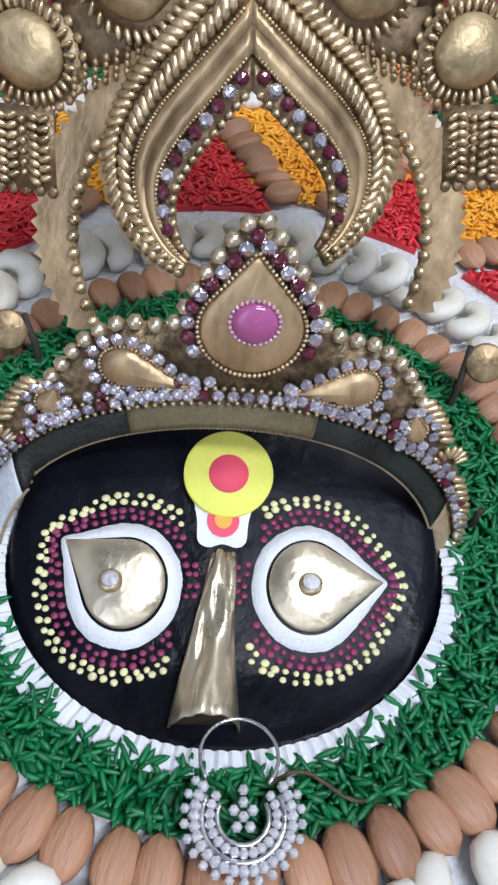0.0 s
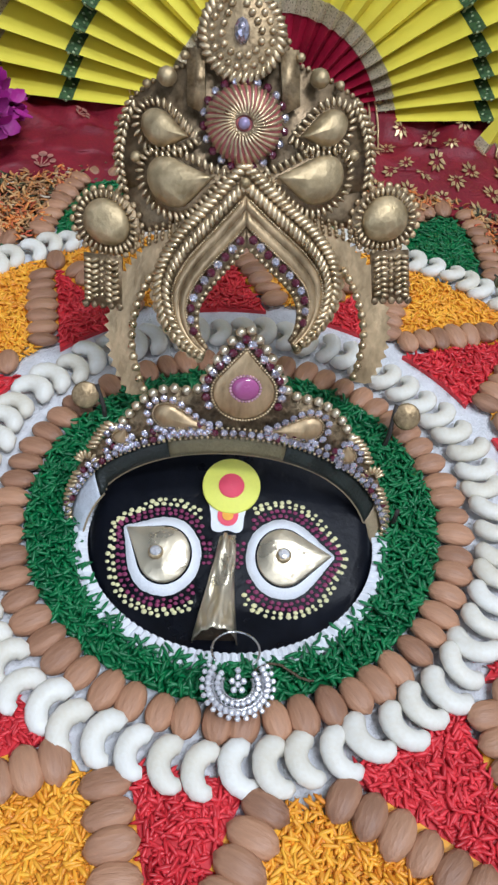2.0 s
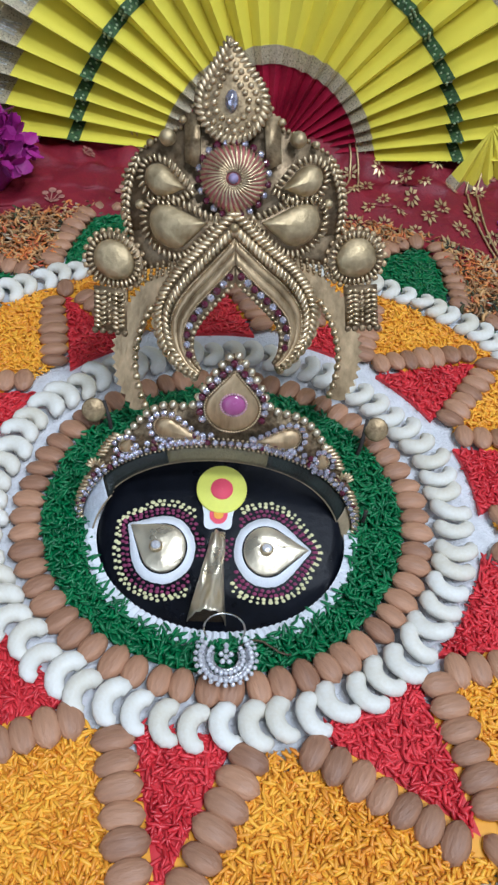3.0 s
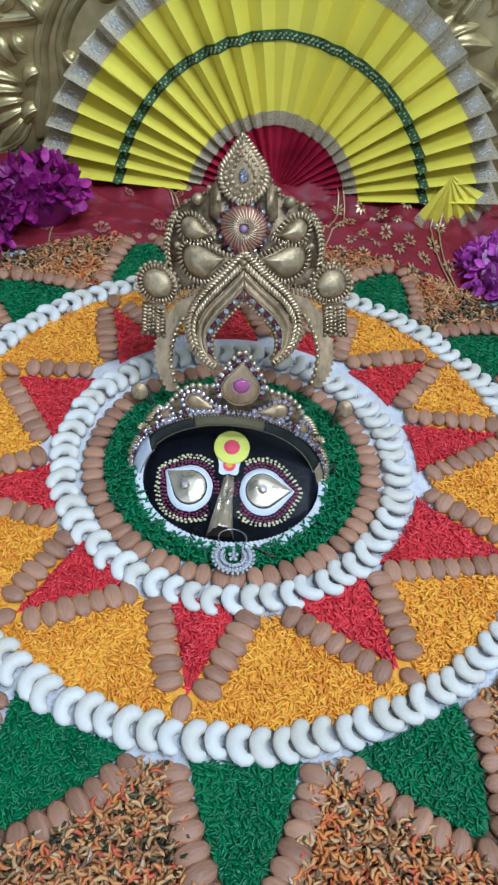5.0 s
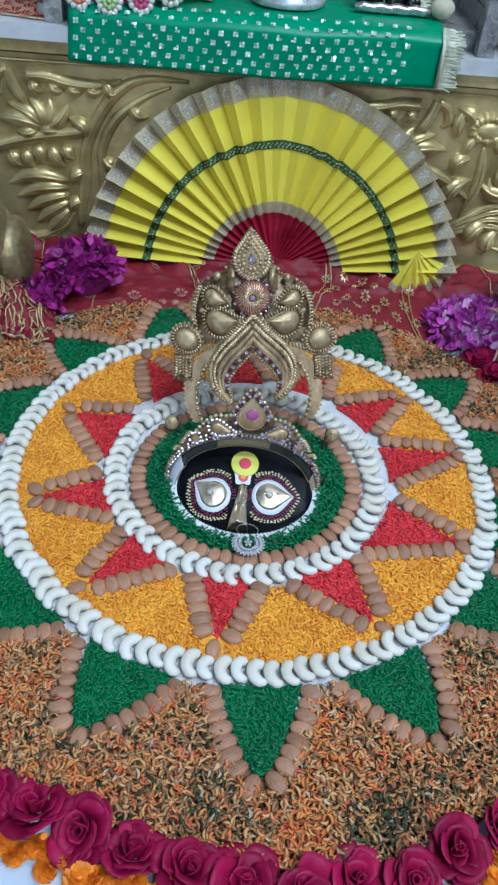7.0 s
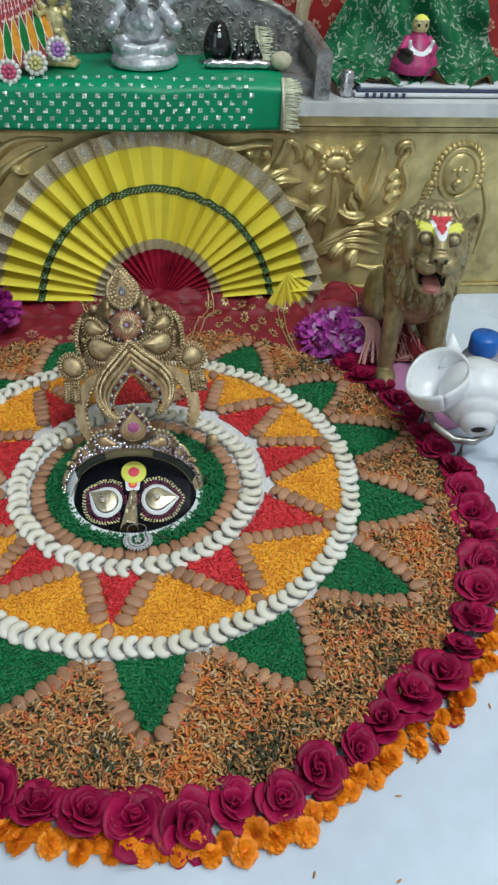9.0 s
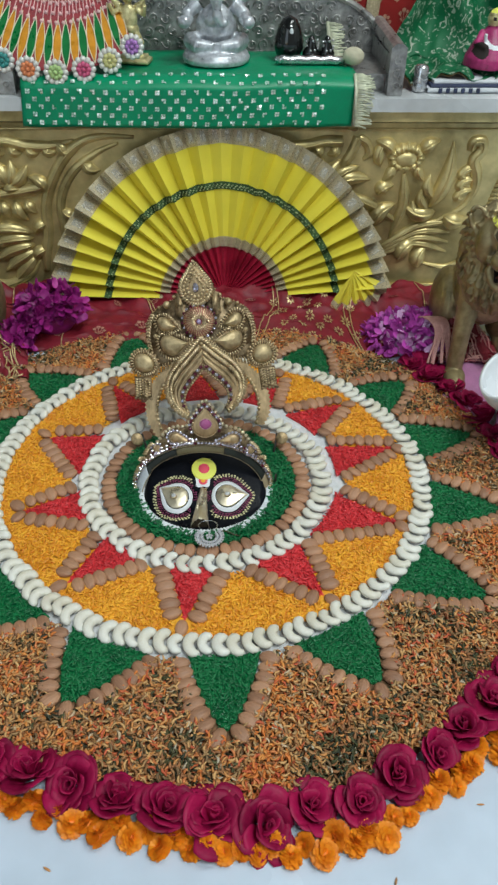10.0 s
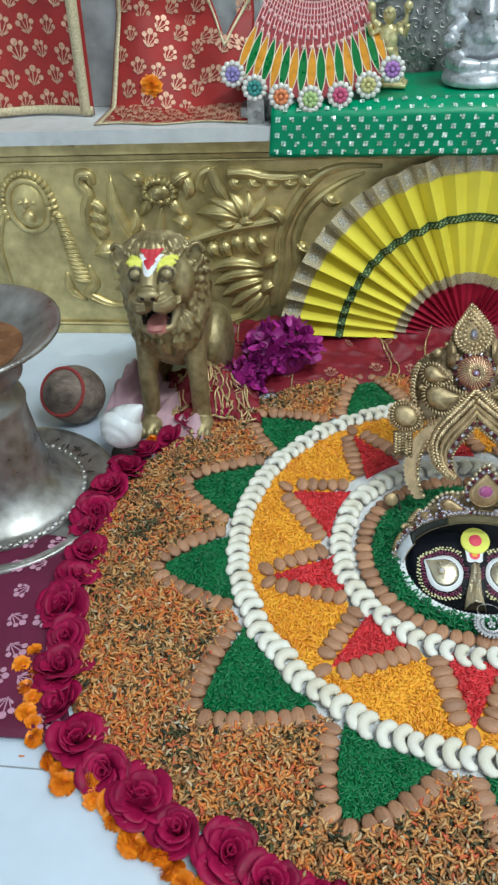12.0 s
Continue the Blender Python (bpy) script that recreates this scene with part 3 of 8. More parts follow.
mask = thing("face_mask", "black oval face mask with white-rimmed eyes and painted dots", "mask")
part("face_body", face_body(), mask, "smooth black painted face")
dot_rng = np.random.default_rng(3)
nose_line = lambda y: -0.0035 + (y + 0.041) * 0.06
for side, (c, rad, tip) in enumerate(EYES):
    # brushed white rim, uneven at its outer edge, and a dark line inside
    o, _ = hull_curve(c, rad, tip, 0.0034, 160, 0.35)
    i2, _ = hull_curve(c, rad, tip, -0.0002, 160, 0.35)
    m = len(o)
    cc = np.asarray(c)
    o = np.array([cc + (q - cc) * (1 + 0.006 * math.sin(0.31 * k + side) + 0.004 * math.sin(0.83 * k) + dot_rng.normal(0, 0.003)) for k, q in enumerate(o)])
    s = Shape()
    vs = [on_face(*q, 0.0005) for q in o] + [on_face(*q, 0.0009) for q in i2] + [on_face(*q, -0.0005) for q in o]
    s.add(vs, [(k, (k + 1) % m, m + (k + 1) % m, m + k) for k in range(m)] + [(2 * m + k, 2 * m + (k + 1) % m, (k + 1) % m, k) for k in range(m)])
    part("eye_rim", s.mesh("eye_rim", M["white"]), mask, "brushed white painted eye rim")
    # rows of painted dots
    wine_rows, cream_rows = Shape(), Shape()
    for d, gap, size, rows_of in ((0.0050, 0.0024, 0.00100, wine_rows), (0.0070, 0.0025, 0.00102, wine_rows), (0.0089, 0.0027, 0.00104, cream_rows), (0.0107, 0.0029, 0.00106, cream_rows)):
        _, ln = hull_curve(c, rad, tip, d, 10, 0.55)
        row, _ = hull_curve(c, rad, tip, d, int(ln / gap), 0.55)
        for q in row:
            x, y = q + dot_rng.normal(0, 0.00020, 2)
            gap_nose = abs(x - nose_line(y))
            if (x < nose_line(y)) != (side == 0) or gap_nose < (0.0045 if y > -0.057 else 0.0095) or (d > 0.008 and gap_nose < 0.009 and y > -0.062):
                continue
            if math.hypot(x + 0.0025, y + 0.0205) < 0.0140 or (abs(x + 0.003) < 0.0095 and -0.047 < y < -0.022) or y > -0.0235:
                continue
            if ((x - FC[0]) / 0.0570) ** 2 + ((y - FC[1]) / 0.0510) ** 2 > 0.97:
                continue
            k = size * dot_rng.uniform(0.80, 1.15)
            rows_of.ball(on_face(x, y, 0.0001), (k * dot_rng.uniform(0.9, 1.1), k, k * 0.45), nu=8, nv=4)
    tagged(part("wine_dotting", wine_rows.mesh("wine_dotting", M["wine"]), mask, "two rows of wine red dots"), kind="stuff")
    tagged(part("cream_dotting", cream_rows.mesh("cream_dotting", M["cream"]), mask, "two rows of cream dots"), kind="stuff")
# white mark under the disc
s = Shape()
pts = smooth_path([(-0.0112, -0.0310), (-0.0098, -0.0375), (-0.0094, -0.0425), (-0.0066, -0.0440), (-0.0030, -0.0432), (0.0006, -0.0440), (0.0030, -0.0425), (0.0036, -0.0375), (0.0056, -0.0310)], 40)
s.add([on_face(x, y, 0.0009) for x, y in pts], [tuple(range(len(pts)))])
mark = part("forehead_mark", s.mesh("forehead_mark", M["white"]), mask, "white painted tab under the disc")
for rr, h, mat in ((0.0042, 0.0013, "rose_paint"), (0.0023, 0.0017, "rice_orange")):
    s = Shape()
    s.add([on_face(-0.0030 + rr * math.cos(a), -0.0375 + rr * math.sin(a), h) for a in np.linspace(0, 2 * math.pi, 24, endpoint=False)], [tuple(range(24))])
    part("painted_dot", s.mesh("painted_dot", M[mat]), mark)

ribs = Shape()
vs, fs = [], []
for i in range(360):
    a = 2 * math.pi * i / 360
    up = 0.0005 if i % 3 else -0.0006
    wob = 0.0007 * math.sin(5 * a) + 0.0004 * math.sin(13 * a + 1)
    for g, z in ((-0.001, 0.0066), (0.0024, 0.0072), (0.0054 + wob, 0.0058), (0.0054 + wob, 0.0)):
        vs.append((FC[0] + (0.0590 + g) * math.cos(a), FC[1] + (0.0530 + g) * math.sin(a), z + up))
for i in range(360):
    for k in range(3):
        a, b2 = i * 4 + k, ((i + 1) % 360) * 4 + k
        fs.append((a, a + 1, b2 + 1, b2))
ribs.add(vs, fs)
thing("paper_ruff", "white finely pleated paper ruff round the face mask", "paper ruff", ribs.mesh("paper_ruff", M["white"], False))


def eye_plate(c, rad, tip, label, shift=0.0):
    ob = thing("eye_plate", label, "eye ornament", group="eye plates")
    s = Shape()
    o, _ = hull_curve(c, rad * 0.97, tip, -0.0006, 64)
    m = len(o)
    cc = np.asarray(c)
    vs, fs = [], []
    for t, h in ((1, 0.0008), (1, 0.0014), (0.95, 0.0018), (0.6, 0.0026), (0.25, 0.0031)):
        vs += [on_face(*(cc + (q - cc) * t), h) for q in o]
    vs.append(on_face(*cc, 0.0032))
    for j in range(4):
        fs += [(j * m + k, j * m + (k + 1) % m, (j + 1) * m + (k + 1) % m, (j + 1) * m + k) for k in range(m)]
    fs += [(4 * m + k, 4 * m + (k + 1) % m, 5 * m) for k in range(m)]
    s.add(vs, fs)
    part("plate", s.mesh("eye_plate", M["foil"]), ob)
    g = Shape()
    top = on_face(cc[0] + shift, cc[1] - 0.0005, 0.0030)
    g.lathe([(0.0031, 0), (0.0030, 0.0012), (0.0024, 0.0016)], 20, top)
    gem = part("stone_setting", g.mesh("stone_setting", M["gold"]), ob)
    g = Shape()
    g.lathe([(0.0025, 0.0008), (0.0022, 0.0020), (0.0012, 0.0026), (0.0001, 0.0026)], 10, top)
    part("stone", g.mesh("stone", M["gem_bright"], False), gem, "faceted clear stone")


eye_plate(*EYES[0], "drop-shaped pale gold eye plate with a clear stone", -0.0032)
eye_plate(*EYES[1], "drop-shaped pale gold eye plate with a clear stone")

nose = Shape()


def nose_fn(u, v):
    a = math.pi * u
    w = 0.0026 + 0.0050 * v ** 0.85
    y = -0.0455 - 0.0410 * v
    x = -0.0030 - 0.0035 * v - w * math.cos(a) + 0.0005 * math.sin(9 * u + 5 * v)
    h = (0.0030 + 0.0105 * v ** 0.8) * math.sin(a) ** 0.75 * (1 - 0.10 * (1 if 0.3 < u < 0.4 else 0))
    return (x, y, face_z(x, y) - 0.001 + h + 0.0007 * math.sin(17 * u + 8 * v) + 0.0004 * math.sin(31 * u - 13 * v))


nose.sheet(nose_fn, 22, 18, thick=0.0006)
end = [nose_fn(k / 22, 1.0) for k in range(23)]
nose_ob = thing("nose_cover", "crumpled pale gold foil nose cover on the face mask", "nose ornament")
part("foil", nose.mesh("foil", M["foil"]), nose_ob)
# dark sheet across the foil end, painted in place of the shade inside
nose = Shape()
nose.add([np.array(q) + (0, 0.0016, 0) for q in end], [tuple(range(23))])
part("hollow_end", nose.mesh("hollow_end", M["setting"]), nose_ob, "dark sheet for the shade in the open foil end")

disc = thing("forehead_disc", "round lemon yellow forehead disc with a pink centre", "forehead mark")


def tilted_disc(r, h, thick):
    s = Shape()
    c = on_face(-0.0020, -0.0258, 0.001)
    n = np.array((0.02, -0.40, 0.92))
    u = np.array((1, 0, 0)) - n * 0.02
    w = np.cross(n, u)
    vs, k = [], 48
    for rr, hh in ((r, h - thick), (r, h), (r * 0.97, h + 0.0002), (0.0001, h + 0.0002)):
        vs += [c + n * hh + rr * (math.cos(2 * math.pi * i / k) * u + 0.97 * math.sin(2 * math.pi * i / k) * w) for i in range(k)]
    s.add(vs, [(j * k + i, j * k + (i + 1) % k, (j + 1) * k + (i + 1) % k, (j + 1) * k + i) for j in range(3) for i in range(k)])
    return s


part("disc", tilted_disc(0.0118, 0.0018, 0.0016).mesh("disc", M["lemon"]), disc)
part("centre_dot", tilted_disc(0.0052, 0.0024, 0.0006).mesh("centre_dot", M["rose_paint"]), disc, "pink painted centre")

# nose ring with its jewelled crescent
nath = thing("nose_ring", "silver nose ring with a jewelled crescent pendant lying on the rice", "nose ring")
NC = np.array((0.0020, -0.1068, 0.0120))
s = Shape()
loop = [(-0.0005 + 0.0085 * math.cos(t) + 0.0015, -0.0952 + 0.0085 * math.sin(t), 0.0150 - 0.0022 * math.sin(t)) for t in np.linspace(radians(215), radians(-45), 26)]
s.tube(loop, 0.00042, 6)
part("hoop", s.mesh("hoop", M["silver"]), nath)
s = Shape()
for rr, w in ((0.0088, 0.00085), (0.0055, 0.0007)):
    s.tube([NC + (rr * math.cos(t), rr * math.sin(t) * 0.98, 0.0) for t in np.linspace(radians(150), radians(390), 36)], w, 6)
part("crescent", s.mesh("crescent", M["silver"]), nath)
s = Shape()
for rr, n, k in ((0.0071, 17, 0.0012), (0.0104, 23, 0.00135), (0.0124, 19, 0.0011)):
    for t in np.linspace(radians(145), radians(395), n):
        s.ball(NC + (rr * math.cos(t), rr * math.sin(t) * 0.98, 0.0008), (k, k, k), nu=6, nv=4)
for dx, dy in ((0, 0), (0.0020, 0.0012), (-0.0020, 0.0012), (0, 0.0028), (0.0014, -0.002), (-0.0014, -0.002), (0, 0.0052)):
    s.ball(NC + (dx, dy, 0.0008), 0.00125, nu=6, nv=4)
tagged(part("stone_setting", s.mesh("stone_setting", M["gem_bright"], False), nath, "rows of small clear stones"), kind="stuff")
s = Shape()
s.tube([(0.0080 + 0.021 * t, -0.1000 + 0.003 * math.sin(5 * t), 0.0095 + 0.0004 * math.sin(31 * t)) for t in np.linspace(0, 1, 14)], 0.0005, 5)
part("chain", s.mesh("chain", M["setting"]), nath, "thin dark chain")


# ---- crown ----
class Relief:
    """Ornament laid on a curved sheet given by y = fn(x, z); h is the height above the sheet towards the front."""

    def __init__(self, fn):
        self.fn = fn

    def n(self, x, z):
        e = 1e-4
        g = np.array(((self.fn(x + e, z) - self.fn(x - e, z)) / (2 * e), -1, (self.fn(x, z + e) - self.fn(x, z - e)) / (2 * e)))
        return g / np.linalg.norm(g)

    def p(self, x, z, h=0.0):
        return np.array((x, self.fn(x, z), z)) + self.n(x, z) * h

    def bead(self, s, x, z, r, h=0.0, along=None, long=1.0, tall=1.0, slot=0, nu=7, nv=4):
        n = self.n(x, z)
        a = 0.0 if along is None else along
        t = self.p(x + 1e-3 * math.cos(a), z + 1e-3 * math.sin(a)) - self.p(x, z)
        t /= np.linalg.norm(t)
        w = np.cross(n, t)
        s.ball(self.p(x, z, h), None, axes=np.array((t * r * long, w * r, n * r * tall)), nu=nu, nv=nv, slot=slot)

    def rope(self, s, path, r, step, slant=0.9, long=1.7, h=0.0, slot=0, tall=1.0):
        """Slanted beads along a path, like twisted wire."""
        pts, ang = spaced(path, step)
        for (x, z), a in zip(pts, ang):
            self.bead(s, x, z, r, h, a + slant, long, tall, slot)

    def row(self, s, path, r, step, h=0.0, slot=0, tall=1.0, nu=7):
        pts, ang = spaced(path, step)
        for (x, z), a in zip(pts, ang):
            self.bead(s, x, z, r, h, a, 1.0, tall, slot, nu)

    def plate(self, s, poly, thick=0.0012, h=0.0, slot=0, dome=0.0, centre=None):
        """A plate with the outline poly; dome: how far its middle bulges."""
        q = np.asarray(poly)
        m = len(q)
        c = q.mean(0) if centre is None else np.asarray(centre)
        vs, fs = [], []
        lev = [(1, h - thick), (1, h)] + ([(0.93, h + dome * 0.30), (0.8, h + dome * 0.58), (0.6, h + dome * 0.82), (0.3, h + dome * 0.96)] if dome else [(0.5, h)])
        mean_r = np.linalg.norm(q - c, axis=1).min()
        for t, hh in lev:
            soft = 0.0 if t > 0.9 or not dome else 0.75 * (1 - t)
            for a in q:
                d = a - c
                vs.append(self.p(*(c + d * t * (1 - soft + soft * mean_r / (np.linalg.norm(d) + 1e-9))), hh))
        vs.append(self.p(*c, h + dome))
        for j in range(len(lev) - 1):
            fs += [(j * m + k, j * m + (k + 1) % m, (j + 1) * m + (k + 1) % m, (j + 1) * m + k) for k in range(m)]
        j = len(lev) - 1
        fs += [(j * m + k, j * m + (k + 1) % m, len(vs) - 1) for k in range(m)]
        fs.append(tuple(reversed(range(m))))
        s.add(vs, fs, slot)

    def teeth(self, s, path, size, step, side, h=0.0, slot=0):
        """Small pointed teeth cut into the edge of a plate."""
        pts, ang = spaced(path, step)
        for (x, z), a in zip(pts, ang):
            out = np.array((math.sin(a), -math.cos(a))) * side
            e = np.array((math.cos(a), math.sin(a))) * step * 0.5
            q = np.array((x, z))
            tri = [q - e - out * 0.0004, q + e - out * 0.0004, q + out * size]
            s.add([self.p(*p, h) for p in tri] + [self.p(*p, h - 0.0008) for p in tri], [(0, 1, 2), (5, 4, 3), (0, 3, 4, 1), (1, 4, 5, 2), (2, 5, 3, 0)], slot)

    def strip(self, s, left, right, h=0.0, thick=0.0014, slot=0):
        """A plate between two paths of equal length."""
        m = len(left)
        vs = [self.p(*a, h) for a in left] + [self.p(*a, h) for a in right] + [self.p(*a, h - thick) for a in left] + [self.p(*a, h - thick) for a in right]
        fs = []
        for k in range(m - 1):
            fs += [(k, k + 1, m + k + 1, m + k), (2 * m + k, 3 * m + k, 3 * m + k + 1, 2 * m + k + 1), (k, 2 * m + k, 2 * m + k + 1, k + 1), (m + k, m + k + 1, 3 * m + k + 1, 3 * m + k)]
        fs += [(0, m, 3 * m, 2 * m), (m - 1, 3 * m - 1, 4 * m - 1, 2 * m - 1)]
        s.add(vs, fs, slot)


UNIT = {}


def single(name, parent, rel, x, z, r, h, mat, along=None, long=1.0, tall=1.0, nu=8, nv=5, smooth=True, label=""):
    """One bead or stone as a part of its own; alike ones share their mesh."""
    key = (name, mat, nu, smooth)
    if key not in UNIT:
        b = Shape()
        b.ball((0, 0, 0), 0.002, nu=nu, nv=nv)
        UNIT[key] = b.mesh(name, M[mat], smooth)
    n = rel.n(x, z)
    a = 0.0 if along is None else along
    t = rel.p(x + 1e-3 * math.cos(a), z + 1e-3 * math.sin(a)) - rel.p(x, z)
    t /= np.linalg.norm(t)
    w = np.cross(n, t)
    p = rel.p(x, z, h)
    r = r / 0.002
    ob = part(name, UNIT[key], parent, label)
    ob.matrix_basis = Matrix([[t[i] * r * long, w[i] * r, n[i] * r * tall, p[i]] for i in range(3)] + [[0, 0, 0, 1]])
    return ob


def spaced(path, step):
    q = np.asarray(path)
    seg = np.linalg.norm(np.diff(q, axis=0), axis=1)
    cum = np.concatenate([[0], np.cumsum(seg)])
    n = max(2, int(round(cum[-1] / step)))
    t = (np.arange(n) + 0.5) / n * cum[-1]
    pts = np.stack([np.interp(t, cum, q[:, 0]), np.interp(t, cum, q[:, 1])], 1)
    e = cum[-1] * 1e-3
    a = np.stack([np.interp(t - e, cum, q[:, 0]), np.interp(t - e, cum, q[:, 1])], 1)
    b2 = np.stack([np.interp(t + e, cum, q[:, 0]), np.interp(t + e, cum, q[:, 1])], 1)
    d = b2 - a
    return pts, np.arctan2(d[:, 1], d[:, 0])


def circle(x, z, r, n=40, sz=1.0, start=0.0):
    return np.array([(x + r * math.cos(a), z + r * sz * math.sin(a)) for a in np.linspace(start, start + 2 * math.pi, n, endpoint=True)])


def drop(x, z, r, tip, n=48, d=0.0):
    k = 0.86   # the sheets lean back, so round shapes are drawn a little low
    q, _ = hull_curve((x, z / k), r, (tip[0], tip[1] / k), d, n)
    return q * np.array((1.0, k))


def closed(q):
    return np.vstack([q, q[:1]])


REAR = Relief(lambda x, z: 0.034 + 0.6 * (z - 0.07) + 0.0110 * (1 - math.cos(math.pi * min(1.0, abs(x + 0.003) / 0.068))))
X0, LEAN_X = -0.0015, -0.090


def mir(path, side):
    """From a half pattern (distance from the middle line, height) to the sheet."""
    q = np.asarray(path, float)
    return np.stack([X0 + LEAN_X * (q[:, 1] - 0.10) + side * q[:, 0], q[:, 1] + 0.055 * side * q[:, 0]], 1)


crown = thing("tall_crown", "tall antique gold crown with embossed drops and dark stones", "crown")
s = Shape()
# gold for the grounds behind the relief, darkened in place of crevice shade
M["recess_shade"] = material("recess_shade_gold", (0.33, 0.245, 0.145), 0.46, 0.7, vary=0.35, scale=200, bump=0.0003, bump_scale=700, dark=(0.12, 0.083, 0.045))
M["bronze"] = material("engraved_bronze_sheet", (0.60, 0.45, 0.265), 0.45, 0.75, vary=0.22, scale=110, bump=0.0005, bump_scale=420, dark=(0.30, 0.21, 0.11), stretch=(1, 1, 0.35))
half = [(0.0, 0.172), (0.009, 0.166), (0.0175, 0.157), (0.0195, 0.146), (0.0270, 0.143), (0.0360, 0.138), (0.0460, 0.131), (0.0525, 0.122), (0.0540, 0.111), (0.0525, 0.099)]
left, right = mir(half, -1), mir(half, 1)
mid = [((a[0] + b2[0]) / 2, (a[1] + b2[1]) / 2) for a, b2 in zip(left, right)]
REAR.strip(s, left, mid, -0.002)
REAR.strip(s, mid, right, -0.002)
for sd in (-1, 1):
    REAR.plate(s, mir([(0.0, 0.117), (0.0500, 0.101), (0.0560, 0.094), (0.0480, 0.086), (0.034, 0.090), (0.018, 0.101), (0.0, 0.108)], sd), 0.0014, -0.0021)
part("backing_plate", s.mesh("backing_plate", M["recess_shade"]), crown, "thin gold backing sheet, darkened as shade behind the relief")

for sd in (-1, 1):
    # curved leg with a toothed outer edge and a row of balls along its inner edge
    s = Shape()
    outer = smooth_path(mir([(0.0350, 0.0900), (0.0455, 0.0790), (0.0553, 0.0675), (0.0612, 0.0525), (0.0602, 0.0375), (0.0530, 0.0265)], sd), 36)
    inner = smooth_path(mir([(0.0300, 0.0860), (0.0390, 0.0750), (0.0470, 0.0615), (0.0505, 0.0480), (0.0490, 0.0370), (0.0455, 0.0290)], sd), 36)
    REAR.strip(s, outer, inner, -0.0004)
    REAR.teeth(s, outer[3:], 0.0020, 0.0036, -sd, -0.0004)
    leg = part("leg", s.mesh("leg", M["bronze"], False), crown, "curved bronze leg with a toothed edge")
    s = Shape()
    REAR.row(s, inner[8:], 0.00205, 0.0040, 0.0010)
    part("beading", s.mesh("beading", M["gold"]), leg)
    # pointed arch: twisted ropes on ground darkened as recess shade, a plain engraved leaf, and stones
    s = Shape()
    a_out = smooth_path(mir([(0.0, 0.1185), (0.0165, 0.1030), (0.0308, 0.0885), (0.0388, 0.0740), (0.0372, 0.0600), (0.0293, 0.0520), (0.0195, 0.0480)], sd), 48)
    a_in = smooth_path(mir([(0.0, 0.0890), (0.0075, 0.0818), (0.0150, 0.0742), (0.0200, 0.0672), (0.0212, 0.0612), (0.0200, 0.0560), (0.0172, 0.0525)], sd), 48)
    at_f = lambda f: a_out + (a_in - a_out) * f
    REAR.strip(s, at_f(0.0), at_f(0.44), 0.0006, 0.0016)
    REAR.strip(s, at_f(0.78), at_f(1.02), 0.0006, 0.0016)
    arch = part("arch_ground", s.mesh("arch_ground", M["recess_shade"]), crown, "ground of the pointed arch, darkened as recess shade")
    s = Shape()
    REAR.strip(s, at_f(0.44), at_f(0.60), 0.0018, 0.0022)
    REAR.strip(s, at_f(0.60), at_f(0.78), 0.0018, 0.0022)
    part("arch_leaf", s.mesh("arch_leaf", M["bronze"]), arch, "plain engraved bronze leaf")
    for f, r, sl, st in ((0.10, 0.00155, 0.85, 0.0024), (0.31, 0.00155, -0.85, 0.0024)):
        s = Shape()
        pts, ang = spaced(at_f(f), st)
        for k, ((x, z), a) in enumerate(zip(pts, ang)):
            g = 1.0 if k < 0.8 * len(pts) else 1.0 - 0.45 * (k / len(pts) - 0.8) / 0.2
            REAR.bead(s, x, z, r * (0.7 + 0.3 * g), 0.0015, a + sl * sd, 2.15 * g, 1.1)
        part("twisted_rope", s.mesh("twisted_rope", M["gold"]), arch)
    for f in (0.445, 0.77):
        s = Shape()
        REAR.row(s, at_f(f)[1:46], 0.00055, 0.0010, 0.0019, nu=6)
        part("wire_edge", s.mesh("wire_edge", M["gold"]), arch)
    s = Shape()
    pts, ang = spaced(at_f(-0.05), 0.0040)
    for (x, z), a in zip(pts, ang):
        REAR.plate(s, circle(x, z, 0.0021, 11)[:-1], 0.0008, -0.0002)
    part("scallop_edge", s.mesh("scallop_edge", M["bronze"], False), arch, "row of small scallops")
    pts, ang = spaced(at_f(0.86)[1:40], 0.0040)
    for k, ((x, z), a) in enumerate(zip(pts, ang)):
        wine_one = k % 2 == 0
        single("stone", arch, REAR, x, z, 0.0020, 0.0016, "gem_wine" if wine_one else "gem_clear", tall=0.7, nu=8, smooth=False, label="wine red stone" if wine_one else "clear stone")
    s = Shape()
    REAR.row(s, at_f(1.0)[1:46], 0.00125, 0.0027, 0.0012)
    part("beading", s.mesh("beading", M["gold"]), arch)
    # round boss with ribbed rim
    bx, bz = mir([(0.0588, 0.0882)], sd)[0]
    s = Shape()
    REAR.plate(s, circle(bx, bz, 0.0102, 41, 0.80)[:-1], 0.002, 0.0016, 0, 0.0048, (bx, bz))
    boss = part("boss", s.mesh("boss", M["boss_gold"]), crown, "domed pale gold round boss")
    s = Shape()
    pts, ang = spaced(circle(bx, bz, 0.0122, 40, 0.80), 0.0023)
    for (x, z), a in zip(pts, ang):
        REAR.bead(s, x, z, 0.00085, 0.0012, a + math.pi / 2, 2.4, 1.2)
    part("ribbed_rim", s.mesh("ribbed_rim", M["gold"]), boss)
    s = Shape()
    REAR.plate(s, circle(bx, bz, 0.0142, 33, 0.80)[:-1], 0.001, -0.0002)
    part("rim_ground", s.mesh("rim_ground", M["recess_shade"]), boss)
    s = Shape()
    pts, ang = spaced(circle(bx, bz, 0.0148, 40, 0.80), 0.0036)
